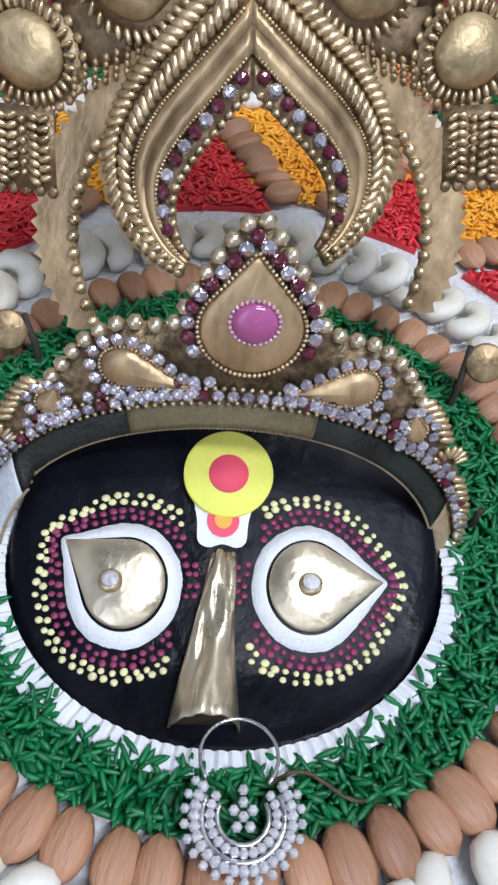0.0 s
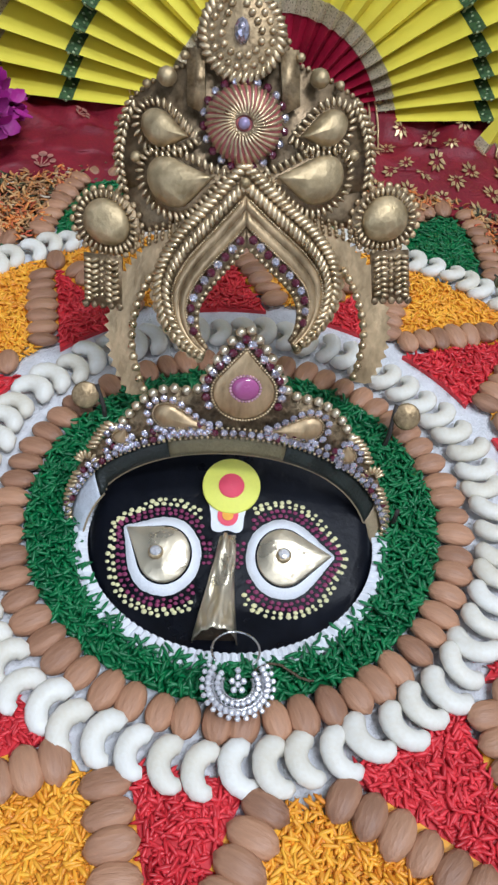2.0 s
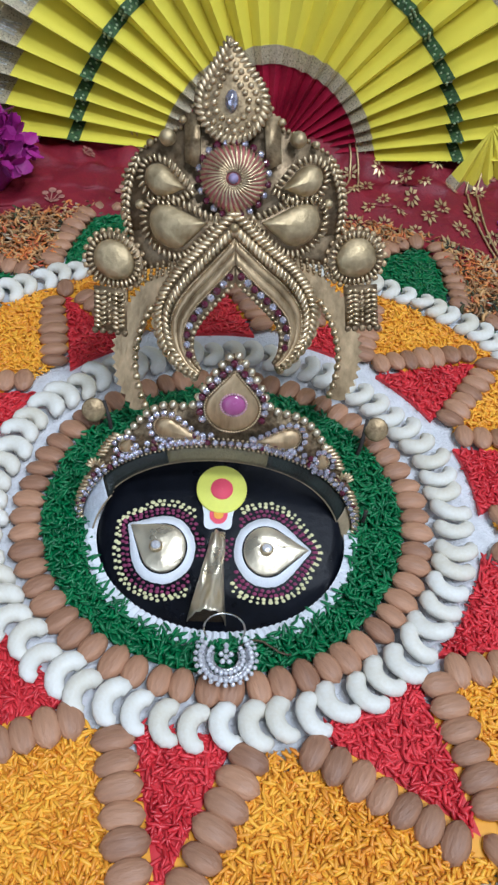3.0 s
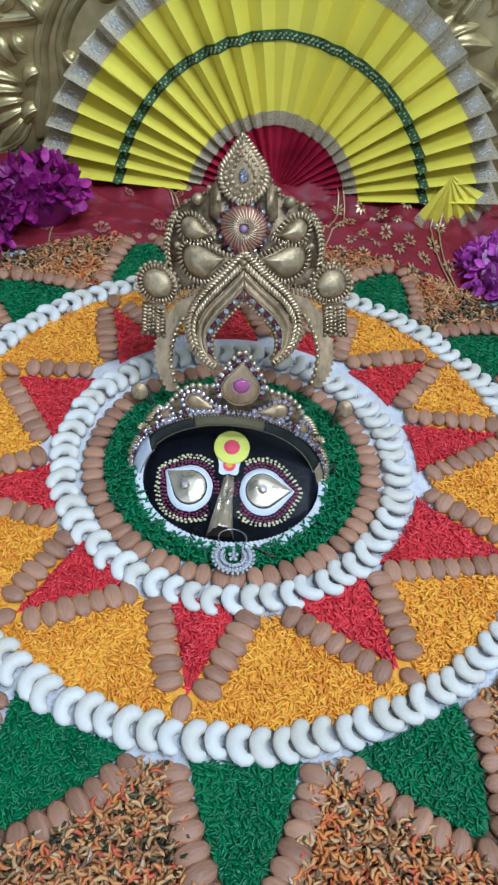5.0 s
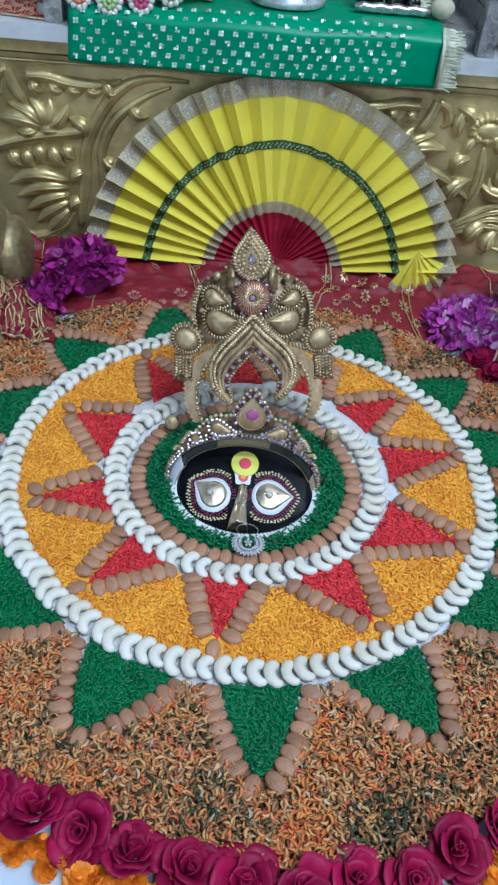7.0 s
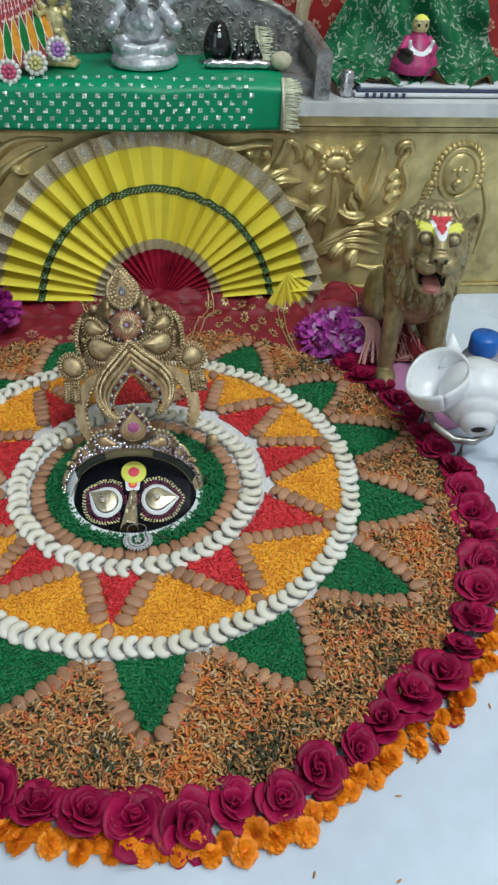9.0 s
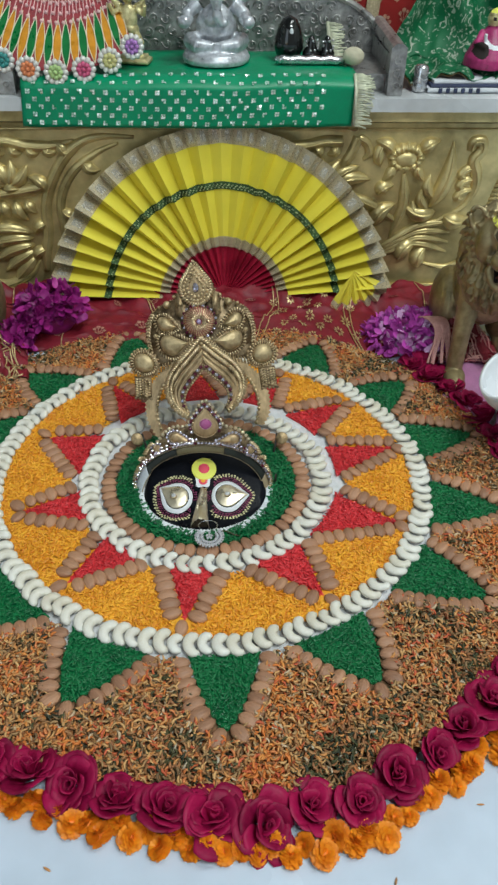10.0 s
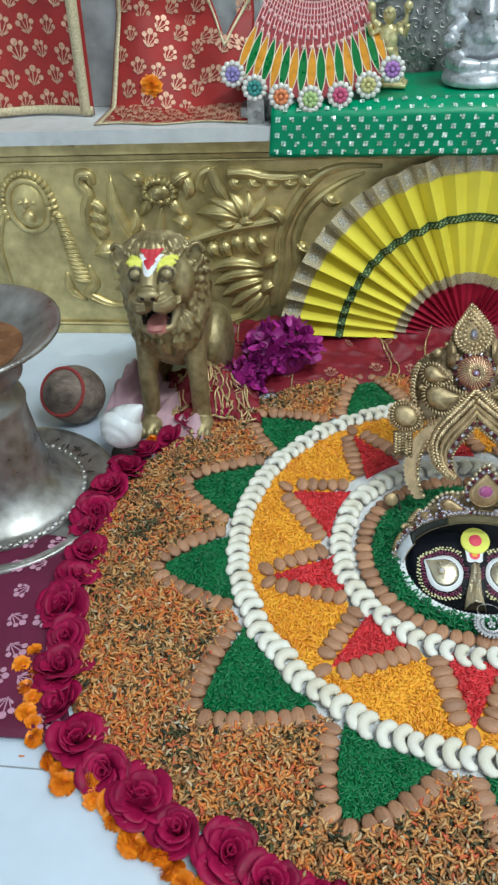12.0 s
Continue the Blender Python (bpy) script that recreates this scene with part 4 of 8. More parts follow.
    for (x, z), a in zip(pts, ang):
        REAR.bead(s, x, z, 0.0015, -0.0006, a, 1.1, 0.5)
    part("scallop_edge", s.mesh("scallop_edge", M["bronze"]), boss)
    # hanging tassels: two ribbed columns with a beaded cord between them
    s = Shape()
    for k, dx in enumerate((0.0558, 0.0588, 0.0650, 0.0680)):
        REAR.rope(s, mir([(dx, 0.0755), (dx + 0.0010, 0.0605 - 0.001 * (k % 2))], sd), 0.00110, 0.0021, 1.25 if k % 2 else -1.25, 1.9, 0.0012)
    REAR.row(s, mir([(0.0619, 0.0750), (0.0628, 0.0610)], sd), 0.00115, 0.0024, 0.0012)
    part("tassel", s.mesh("tassel", M["gold"]), crown)
    s = Shape()
    REAR.strip(s, mir([(0.0535, 0.0770), (0.0545, 0.0590)], sd), mir([(0.0700, 0.0770), (0.0712, 0.0585)], sd), -0.0002)
    for k in range(5):
        x, z = mir([(0.0558 + 0.0037 * k, 0.0585)], sd)[0]
        REAR.bead(s, x, z, 0.0019, -0.0003, tall=0.4)
    part("tassel_ground", s.mesh("tassel_ground", M["recess_shade"]), crown)
    # fringe behind the arch
    s = Shape()
    for k in range(9):
        f = k / 8
        a = np.array((0.022 + 0.024 * f, 0.0985 - 0.012 * f))
        REAR.rope(s, mir([a, a + (0.001, -0.0062)], sd), 0.0009, 0.0015, 0.4, 1.4, 0.0002)
    part("fringe", s.mesh("fringe", M["gold_dark"]), crown)
    # two drops, pointing to the middle
    for cx, cz, r, tx, tz, nm in ((0.0298, 0.1066, 0.0122, 0.0055, 0.1125, "large_drop"), (0.0335, 0.1230, 0.0090, 0.0170, 0.1220, "small_drop")):
        c = mir([(cx, cz)], sd)[0]
        t = mir([(tx, tz)], sd)[0]
        s = Shape()
        REAR.plate(s, drop(c[0], c[1], r * 0.78, c + (t - c) * 0.72), 0.002, 0.0022, 0, 0.0045, c)
        dp = part(nm, s.mesh(nm, M["boss_gold"]), crown, "smooth domed pale gold drop")
        s = Shape()
        pts, ang = spaced(closed(drop(c[0], c[1], r, c + (t - c) * 0.9, 90, 0.0008)), 0.0025)
        for (x, z), a in zip(pts, ang):
            REAR.bead(s, x, z, 0.00088, 0.0016, a + math.pi / 2 + 0.30, 2.6, 1.2)
        part("ribbed_rim", s.mesh("ribbed_rim", M["gold"]), dp)
        s = Shape()
        REAR.plate(s, drop(c[0], c[1], r + 0.0018, t), 0.0012, 0.0, 0, 0.0, c)
        part("rim_ground", s.mesh("rim_ground", M["recess_shade"]), dp)
    # leafy side strip and balls
    s = Shape()
    vein = smooth_path(mir([(0.0503, 0.0995), (0.0516, 0.110), (0.0490, 0.121), (0.0445, 0.130)], sd), 20)
    REAR.rope(s, vein + (0.0011 * sd, 0), 0.0011, 0.0026, 0.75 * sd, 1.9, 0.0010)
    REAR.rope(s, vein - (0.0011 * sd, 0), 0.0011, 0.0026, -0.75 * sd, 1.9, 0.0010)
    part("leaf_strip", s.mesh("leaf_strip", M["gold"]), crown)
    for cx, cz, r in ((0.0290, 0.1395, 0.0039), (0.0440, 0.1120, 0.0024), (0.0380, 0.136, 0.0018), (0.0220, 0.1470, 0.0018)):
        x, z = mir([(cx, cz)], sd)[0]
        s = Shape()
        REAR.bead(s, x, z, r, r * 0.5, nu=14, nv=8)
        part("ball", s.mesh("ball", M["boss_gold"]), crown)
    s = Shape()
    pts, ang = spaced(mir([(0.0545, 0.1090), (0.0530, 0.1220), (0.0460, 0.131), (0.0360, 0.138), (0.0270, 0.1430), (0.0200, 0.1460), (0.0182, 0.1540)], sd), 0.0028)
    for (x, z), a in zip(pts, ang):
        REAR.bead(s, x, z, 0.0012, -0.002, tall=0.7)
    REAR.strip(s, mir([(0.0150, 0.130), (0.0145, 0.150)], sd), mir([(0.0220, 0.132), (0.0215, 0.1495)], sd), 0.0004)
    part("edge_trim", s.mesh("edge_trim", M["gold_dark"]), crown)

# ribbed wheel
wx, wz = mir([(0, 0.1278)], 1)[0]
s = Shape()
REAR.plate(s, circle(wx, wz, 0.0144, 49, 0.86)[:-1], 0.002, 0.0018, 0, 0.0042, (wx, wz))
M["wheel_red"] = material("faded_red_enamel", (0.36, 0.10, 0.09), 0.5, 0.2, vary=0.2, scale=200)
wheel = part("wheel", s.mesh("wheel", M["wheel_red"]), crown, "ribbed wheel of gold spokes over faded red")
s = Shape()
for k in range(34):
    a = 2 * math.pi * k / 34
    path = [(wx + r * math.cos(a + t), wz + 0.86 * r * math.sin(a + t)) for r, t in ((0.0030, -0.30), (0.0072, -0.08), (0.0114, 0.05), (0.0144, 0.12))]
    s.tube([REAR.p(x, z, h) for (x, z), h in zip(path, (0.0066, 0.0058, 0.0042, 0.0022))], [0.00035, 0.00055, 0.00075, 0.00085], 5)
part("spoke_fan", s.mesh("spoke_fan", M["gold"]), wheel)
s = Shape()
REAR.bead(s, wx, wz, 0.0024, 0.0072, nu=10, nv=6)
part("stone", s.mesh("stone", material("lilac_stone", (0.40, 0.33, 0.52), 0.1, 0.3, scale=300)), wheel, "lilac stone")
s = Shape()
REAR.row(s, circle(wx, wz, 0.0035, 20), 0.0006, 0.0013, 0.0068)
pts, ang = spaced(circle(wx, wz, 0.0158, 40, 0.86), 0.0042)
for k, ((x, z), a) in enumerate(zip(pts, ang)):
    single("stone", crown, REAR, x, z, 0.0018, 0.0010, "gem_wine" if k % 2 else "gem_clear", tall=0.8, nu=7, smooth=False, label="wine red stone" if k % 2 else "clear stone")
tagged(part("bead_circle", s.mesh("bead_circle", M["gold"]), wheel), kind="stuff")

# top drop
tx, tz = mir([(0, 0.1545)], 1)[0]
ax, az = mir([(0, 0.1785)], 1)[0]
s = Shape()
REAR.plate(s, drop(tx, tz, 0.0165, (ax, az)), 0.0016, 0.0006, 0, 0.003, (tx, tz))
top = part("top_drop", s.mesh("top_drop", M["gold_dark"]), crown, "pointed drop crowning the plate")
s = Shape()
pts, ang = spaced(closed(drop(tx, tz, 0.0145, (ax, az - 0.002), 90)), 0.0023)
for (x, z), a in zip(pts, ang):
    REAR.bead(s, x, z, 0.00125, 0.0016, a + 1.15, 2.3)
REAR.row(s, closed(drop(tx, tz, 0.0110, (ax, az - 0.007), 90)), 0.0015, 0.0032, 0.0030)
REAR.row(s, closed(drop(tx, tz, 0.0072, (ax, az - 0.011), 90)), 0.0015, 0.0032, 0.0038)
part("beadwork", s.mesh("beadwork", M["gold"]), top)
s = Shape()
REAR.bead(s, tx, tz + 0.001, 0.0031, 0.0042, math.pi / 2, 1.6, nu=10, nv=6)
part("stone", s.mesh("stone", M["gem_clear"], False), top, "oval clear stone")
x, z = mir([(0, 0.1095)], 1)[0]
s = Shape()
REAR.bead(s, x, z, 0.0022, 0.003, nu=12, nv=6)
part("ball", s.mesh("ball", M["boss_gold"]), crown)

# ---- front tiara ----
TIARA = Relief(lambda x, z: -0.046 + 0.35 * z + 2.4 * x * x)
tiara = thing("tiara", "curved gold tiara set with clear and wine stones", "tiara")
TX, TA = -0.0030, 0.0650


def arch_z(x, lift=0.0):
    return (0.0530 + lift) * math.sqrt(max(0.0, 1 - ((x - TX) / (TA + lift * 0.35)) ** 2))


def arch_path(lift, a0, a1, n=60):
    out = []
    for t in np.linspace(a0, a1, n):
        x = TX + (TA + lift * 0.35) * math.sin(t * math.pi / 2)
        out.append((x, arch_z(x, lift)))
    return np.array(out)


s = Shape()
lo = arch_path(0.0, -0.97, 0.97)
hi = smooth_path([(-0.0705, 0.003), (-0.0680, 0.018), (-0.0610, 0.034), (-0.0530, 0.044), (-0.0450, 0.0530), (-0.0360, 0.0645), (-0.0270, 0.0695), (-0.0175, 0.0700), (-0.0125, 0.0785),
                  (-0.0060, 0.0880), (0.0, 0.0935), (0.0058, 0.0880), (0.0125, 0.0785), (0.0170, 0.0705), (0.0290, 0.0665), (0.0370, 0.0600), (0.0430, 0.0510), (0.0500, 0.0415), (0.0570, 0.0300), (0.0620, 0.0160), (0.0640, 0.003)], 59)
TIARA.strip(s, hi, lo, 0.0)
part("plate", s.mesh("tiara_plate", material("openwork_gold_ground", (0.30, 0.225, 0.13), 0.5, 0.7, vary=0.4, scale=300, bump=0.0008, bump_scale=700, dark=(0.05, 0.035, 0.02))), tiara)
# lining band under the arch, five pieces in four tones
M["lining_white"] = material("white_end_lining", (0.58, 0.62, 0.68), 0.35, vary=0.15, scale=120, bump=0.0006, bump_scale=900)
M["lining_dark"] = material("black_green_lining", (0.014, 0.020, 0.017), 0.45, vary=0.4, scale=90, bump=0.0006, bump_scale=900)
M["lining_khaki"] = material("khaki_lining", (0.17, 0.145, 0.075), 0.5, vary=0.25, scale=90, bump=0.0006, bump_scale=900)
M["lining_tan"] = material("tan_lining", (0.36, 0.28, 0.17), 0.5, vary=0.2, scale=90, bump=0.0006, bump_scale=900)
band = arch_path(-0.0004, -0.995, 0.995, 97)
under = []
for k, (x, z) in enumerate(band):
    f = 2 * k / 96 - 1
    a = TIARA.p(x, z, -0.0012)
    out = np.array((-(x - TX) / TA * 0.0030, -0.0026 - 0.0020 * f * f - (0.0030 if f < -0.6 else 0.0), -0.0066 * math.sqrt(max(0.05, 1 - f * f))))
    b2 = a + out * (1.0 + 0.9 * abs(f) ** 3)
    b2[2] = max(b2[2], 0.001)
    under.append((a, b2))
for k0, k1, mat, lab in ((0, 18, "lining_white", "white end of the lining"), (18, 36, "lining_dark", "dark lining"), (36, 58, "lining_khaki", "khaki middle of the lining"), (58, 84, "lining_dark", "dark lining"), (84, 96, "lining_tan", "tan end of the lining")):
    s = Shape()
    q = under[k0:k1 + 1]
    s.sheet(lambda u, v: q[int(round(u * (k1 - k0)))][0] * (1 - v) + q[int(round(u * (k1 - k0)))][1] * v + np.array((0, -0.0006, 0)) * math.sin(math.pi * v), k1 - k0, 4, thick=0.0006)
    part("lining", s.mesh("lining", M[mat]), tiara, lab)
s = Shape()
for k in range(6, 91):
    for f in (0.0, 0.5):
        p = under[k][1] * (1 - f) + under[k + 1][1] * f
        s.ball(p + np.array((0, -0.0002, -0.0002)), (0.0006, 0.0005, 0.0006), nu=6, nv=4)
tagged(part("stitched_edge", s.mesh("stitched_edge", M["lining_tan"]), tiara, "fine stitched edge of the lining"), kind="stuff")
# rows of set stones along the arch
for lift, step in ((0.0018, 0.0034), (0.0052, 0.0036)):
    pts, ang = spaced(arch_path(lift, -0.95, 0.95), step)
    for k, ((x, z), a) in enumerate(zip(pts, ang)):
        if lift > 0.004 and (abs(x) < 0.0060 or (k % 5 == 0)):
            continue
        wine_one = k % 5 == 2 if lift > 0.004 else k % 7 == 3
        single("stone", tiara, TIARA, x, z, 0.00155, 0.0012, "gem_wine" if wine_one else "gem_clear", tall=0.8, nu=8, smooth=False, label="wine red stone" if wine_one else "clear stone")
# gold beads between the stones
s = Shape()
for lift in (0.0035, 0.0000):
    TIARA.row(s, arch_path(lift, -0.94, 0.94), 0.00065, 0.0021, 0.0010, nu=6)
part("beading", s.mesh("beading", M["gold"]), tiara)
# square-cut gold balls along the top
pts, ang = spaced(hi, 0.0043)
for (x, z), a in zip(pts, ang):
    if z > 0.049:
        single("ball", tiara, TIARA, x, z, 0.0020, 0.0004, "foil", a, nu=6, nv=4, label="pale gold ball")
# middle drop
c, t = np.array((0.0, 0.0705)), np.array((0.0, 0.0875))
s = Shape()
TIARA.plate(s, drop(*c, 0.0114, t + (0, -0.001)), 0.002, 0.0014, 0, 0.0012, c)
md = part("middle_drop", s.mesh("middle_drop", M["bronze"]), tiara, "large worn gold drop with a pink stone")
s = Shape()
TIARA.row(s, closed(drop(*c, 0.0118, t + (0, -0.0004), 120)), 0.00055, 0.0011, 0.0018, nu=6)
part("wire_edge", s.mesh("wire_edge", M["gold"]), md)
s = Shape()
TIARA.bead(s, c[0] + 0.0004, c[1] + 0.0022, 0.0047, 0.0026, 0, 1.08, 0.35, nu=24, nv=8)
part("stone", s.mesh("stone", M["gem_pink"]), md, "flat oval pink stone")
s = Shape()
TIARA.row(s, circle(c[0] + 0.0004, c[1] + 0.0022, 0.0054, 44, 0.88), 0.00062, 0.0012, 0.0026, nu=6)
tagged(part("bead_circle", s.mesh("bead_circle", material("pale_pink_beads_small", (0.62, 0.36, 0.44), 0.3, 0.2, vary=0.2, scale=400)), md, "tiny pink beads"), kind="stuff")
pts, ang = spaced(closed(drop(*c, 0.0140, t + (0, 0.0028), 90)), 0.0034)
for k, ((x, z), a) in enumerate(zip(pts, ang)):
    if z > 0.0640:
        single("stone", md, TIARA, x, z, 0.0018, 0.0014, "gem_clear" if k % 2 == 0 else "gem_wine", tall=0.8, nu=8, smooth=False, label="clear stone" if k % 2 == 0 else "wine red stone")
for cx, cz, r, tx2, tz2 in ((-0.0275, 0.0592, 0.0052, -0.0125, 0.0560), (0.0252, 0.0568, 0.0052, 0.0105, 0.0560), (-0.0455, 0.0470, 0.0026, -0.0430, 0.0520), (0.0420, 0.0440, 0.0026, 0.0405, 0.0500)):
    c, t = np.array((cx, cz)), np.array((tx2, tz2))
    s = Shape()
    TIARA.plate(s, drop(*c, r, t), 0.002, 0.0012, 0, 0.0022, c)
    dp = part("side_drop", s.mesh("side_drop", M["bronze"]), tiara, "domed gold drop ringed with stones")
    s = Shape()
    TIARA.row(s, closed(drop(*c, r + 0.0004, t + (t - c) * 0.03, 90)), 0.00045, 0.0009, 0.0013, nu=6)
    part("wire_edge", s.mesh("wire_edge", M["gold"]), dp)
    pts, ang = spaced(closed(drop(*c, r + 0.0024, t + (t - c) * 0.14, 90)), 0.0033)
    for (x, z), a in zip(pts, ang):
        single("stone", dp, TIARA, x, z, 0.00155, 0.0016, "gem_clear", tall=0.8, nu=8, smooth=False, label="clear stone")
# curled wire leaves at both ends
for sd in (-1, 1):
    s = Shape()
    mx = lambda x, z: (TX + sd * x, z)
    TIARA.rope(s, smooth_path([mx(0.0645, 0.005), mx(0.0645, 0.016), mx(0.0595, 0.029)], 16), 0.0011, 0.0023, 0.9 * sd, 2.3, 0.0014)
    TIARA.rope(s, smooth_path([mx(0.0540, 0.0400), mx(0.0510, 0.0460), mx(0.0480, 0.0500), mx(0.0455, 0.0525)], 16), 0.0011, 0.0022, 0.9 * sd, 2.4, 0.0014)
    for k in range(7):
        a = 0.2 + 0.40 * k
        TIARA.bead(s, TX + sd * (0.0555 + 0.0036 * math.cos(a)), 0.0335 + 0.0036 * math.sin(a), 0.00085, 0.0016, (a if sd > 0 else math.pi - a), 2.6)
    part("end_leaf", s.mesh("end_leaf", M["gold"]), tiara)

# thin dark twigs beside the crown, each with a dull brass disc
M["twig"] = material("dark_wood", (0.035, 0.028, 0.024), 0.7, vary=0.3, scale=200)
for a, b2, head in (((-0.060, 0.022, 0.002), (-0.064, 0.030, 0.022), -1), ((0.0665, 0.010, 0.002), (0.0715, 0.022, 0.026), 1), ((0.0650, -0.030, 0.002), (0.0665, -0.032, 0.018), 0)):
    ob = thing("stick", "thin dark stick stuck in the rice", "stick", group="sticks")
    s = Shape()
    s.tube([a, np.add(np.multiply(a, 0.5), np.multiply(b2, 0.5)) + (0.001, 0, 0), b2], [0.0012, 0.0011, 0.0010], 7)
    part("shaft", s.mesh("shaft", M["twig"]), ob)
    if head:
        s = Shape()
        s.lathe([(0.0001, 0.0012), (0.0055, 0.0010), (0.0062, 0.0004), (0.0060, -0.0004), (0.0001, -0.0006)], 20)
        o = part("brass_disc", s.mesh("brass_disc", M["gold_dark"]), ob, "dull brass disc")
        o.matrix_basis = Matrix.Translation((b2[0] + head * 0.0050, b2[1] - 0.003, b2[2] - 0.004)) @ Vector((-0.1 * head, -0.75, 0.65)).to_track_quat("Z", "Y").to_matrix().to_4x4()

# ---- roses and marigolds round the edge ----
M["rose"] = material("crimson_rose_petal", (0.29, 0.004, 0.055), 0.50, spec=0.2, vary=0.25, scale=60, obj=0.5, bump=0.0004, bump_scale=300, dark=(0.10, 0.002, 0.02))
M["marigold"] = material("marigold_petal", (0.85, 0.28, 0.008), 0.55, vary=0.2, scale=80, obj=0.4, island=0.5, dark=(0.60, 0.12, 0.004))


def petal_mesh(name, mat, w, h, cup, roll, n=7):
    """A cupped petal that stands on the origin and leans back over +x."""
    s = Shape()

    def fn(u, v):
        a = (u - 0.5) * 2
        wid = w * math.sin(math.pi * min(1, 0.12 + 0.80 * v) * 0.62) ** 0.8
        y = a * wid * (1 - 0.15 * v)
        back = roll * v * v
        x = cup * v ** 0.6 - 0.55 * abs(a) ** 2 * wid * (1 - 0.4 * v) + back * (0.4 + 0.6 * v)
        z = h * v * (1 - 0.10 * a * a) - back * 0.45 * v + 0.0006 * math.sin(5 * a + 3 * v)
        return (x, y, z)

    s.sheet(fn, n, n, thick=0.0004)
    return s.mesh(name, mat)


PETALS = [petal_mesh("petal", M["rose"], 0.0070, 0.0150, 0.0022, 0.002), petal_mesh("petal", M["rose"], 0.0105, 0.0160, 0.0060, 0.006),
          petal_mesh("petal", M["rose"], 0.0125, 0.0175, 0.0080, 0.0065), petal_mesh("petal", M["rose"], 0.0140, 0.0165, 0.0095, 0.0085)]


def build_rose(k):
    ob = thing("rose", "deep crimson open rose lying at the edge of the rangoli", "rose", group="roses")
    r = np.random.default_rng(50 + k)
    s = Shape()
    for j in range(2):
        s.sheet(lambda u, v: ((0.0016 + 0.0016 * u + 0.001 * v) * math.cos(7 * u + 3 * j), (0.0016 + 0.0016 * u + 0.001 * v) * math.sin(7 * u + 3 * j), 0.0045 + 0.0120 * v), 18, 3, thick=0.0003)
    part("bud", s.mesh("bud", M["rose"]), ob)
    for ring, (n, rad, lift) in enumerate(((4, 0.0022, 0.003), (5, 0.0052, 0.0022), (6, 0.0085, 0.0008), (7, 0.0110, -0.001))):
        for i in range(n):
            a = 360 * (i + 0.5 * (ring % 2)) / n + r.normal(0, 13)
            p = part("petal", PETALS[ring], ob)
            c = polar((0, 0), rad * 0.55, a)
            k2 = r.uniform(0.80, 1.16)
            p.matrix_basis = pose(c[0], c[1], lift + r.normal(0, 0.0008), r.normal(0, 8), r.normal(0, 13), a) @ Matrix.Diagonal((k2, k2, k2, 1))
    return ob


first_roses = [build_rose(k) for k in range(6)]
spots = [(a, 0.0) for a in (*np.arange(-179, -140, 5.0), *np.arange(-139, -44, 5.4), *np.arange(-42, 38, 5.6), *np.arange(145, 181, 5.4))]
for k, (a, _) in enumerate(spots):
    r = float(rose_r(a)) + rng.normal(0, 0.003) + 0.002
    q = polar(OC, r, a)
    m = pose(q[0], q[1], 0.0035, rng.normal(0, 10) + 8 * math.sin(radians(a)), rng.normal(0, 10) - 8 * math.cos(radians(a)), rng.uniform(0, 360))
    size = rng.uniform(0.76, 0.98) if -150 < a < -40 else rng.uniform(0.78, 0.96)
    m = m @ Matrix.Diagonal((size, size * rng.uniform(0.85, 1.05), size * rng.uniform(0.75, 1.0), 1))
    if k < 6:
        first_roses[k].matrix_basis = m
    else:
        o = copy_thing(first_roses[k % 6], Matrix.Identity(4))
        o.matrix_basis = m


def marigold_mesh(k):
    s = Shape()
    r = np.random.default_rng(90 + k)
    for j in range(150):
        th = math.acos(1 - 1.55 * (j + 0.5) / 150)
        ph = j * 2.39996 + r.normal(0, 0.2)
        d = np.array((math.sin(th) * math.cos(ph), math.sin(th) * math.sin(ph), math.cos(th)))
        t = np.cross(d, (0.3, 0.2, 1))
        t /= np.linalg.norm(t)
        w = np.cross(d, t)
        L = 0.0112 * r.uniform(0.88, 1.10)
        wd = 0.0023
        pts = [d * L * 0.3 - t * wd * 0.4, d * L * 0.3 + t * wd * 0.4, d * L * 0.75 + t * wd + w * 0.0004, d * L + t * wd * 0.7 + w * 0.0015, d * L * 0.94 + w * 0.0019, d * L - t * wd * 0.7 + w * 0.0013, d * L * 0.75 - t * wd + w * 0.0003]
        s.add([p * (1, 1, 0.8) for p in pts], [(0, 1, 2, 6), (6, 2, 4), (2, 3, 4), (6, 4, 5)])
    s.ball((0, 0, -0.001), (0.008, 0.008, 0.005), nu=10, nv=6)
    return s.mesh("marigold", M["marigold"])


MARIGOLDS = [marigold_mesh(k) for k in range(3)]
for k, a in enumerate(np.concatenate([np.arange(-158, -35, 1.6), np.arange(-34, -15, 3.0)])):
    q = polar(OC, float(rose_r(a)) + (0.0260 if k % 2 else 0.0200) + rng.normal(0, 0.0025), a)
    ob = thing("marigold", "ruffled orange marigold head lying outside the roses", "marigold", MARIGOLDS[k % 3], group="marigolds")
    size = rng.uniform(0.60, 0.86)
    ob.matrix_basis = pose(q[0], q[1], 0.0056 * size, rng.normal(0, 25), rng.normal(0, 25), rng.uniform(0, 360)) @ Matrix.Diagonal((size, size, size, 1))
for x, y, size in ((0.247, 0.205, 0.7), (0.262, 0.193, 0.6), (-0.312, 0.118, 0.6)):
    ob = thing("marigold", "small orange marigold head beside the flowers", "marigold", MARIGOLDS[0], group="marigolds")
    ob.matrix_basis = pose(x, y, 0.008, 10, 0, 40) @ Matrix.Diagonal((size, size, size, 1))
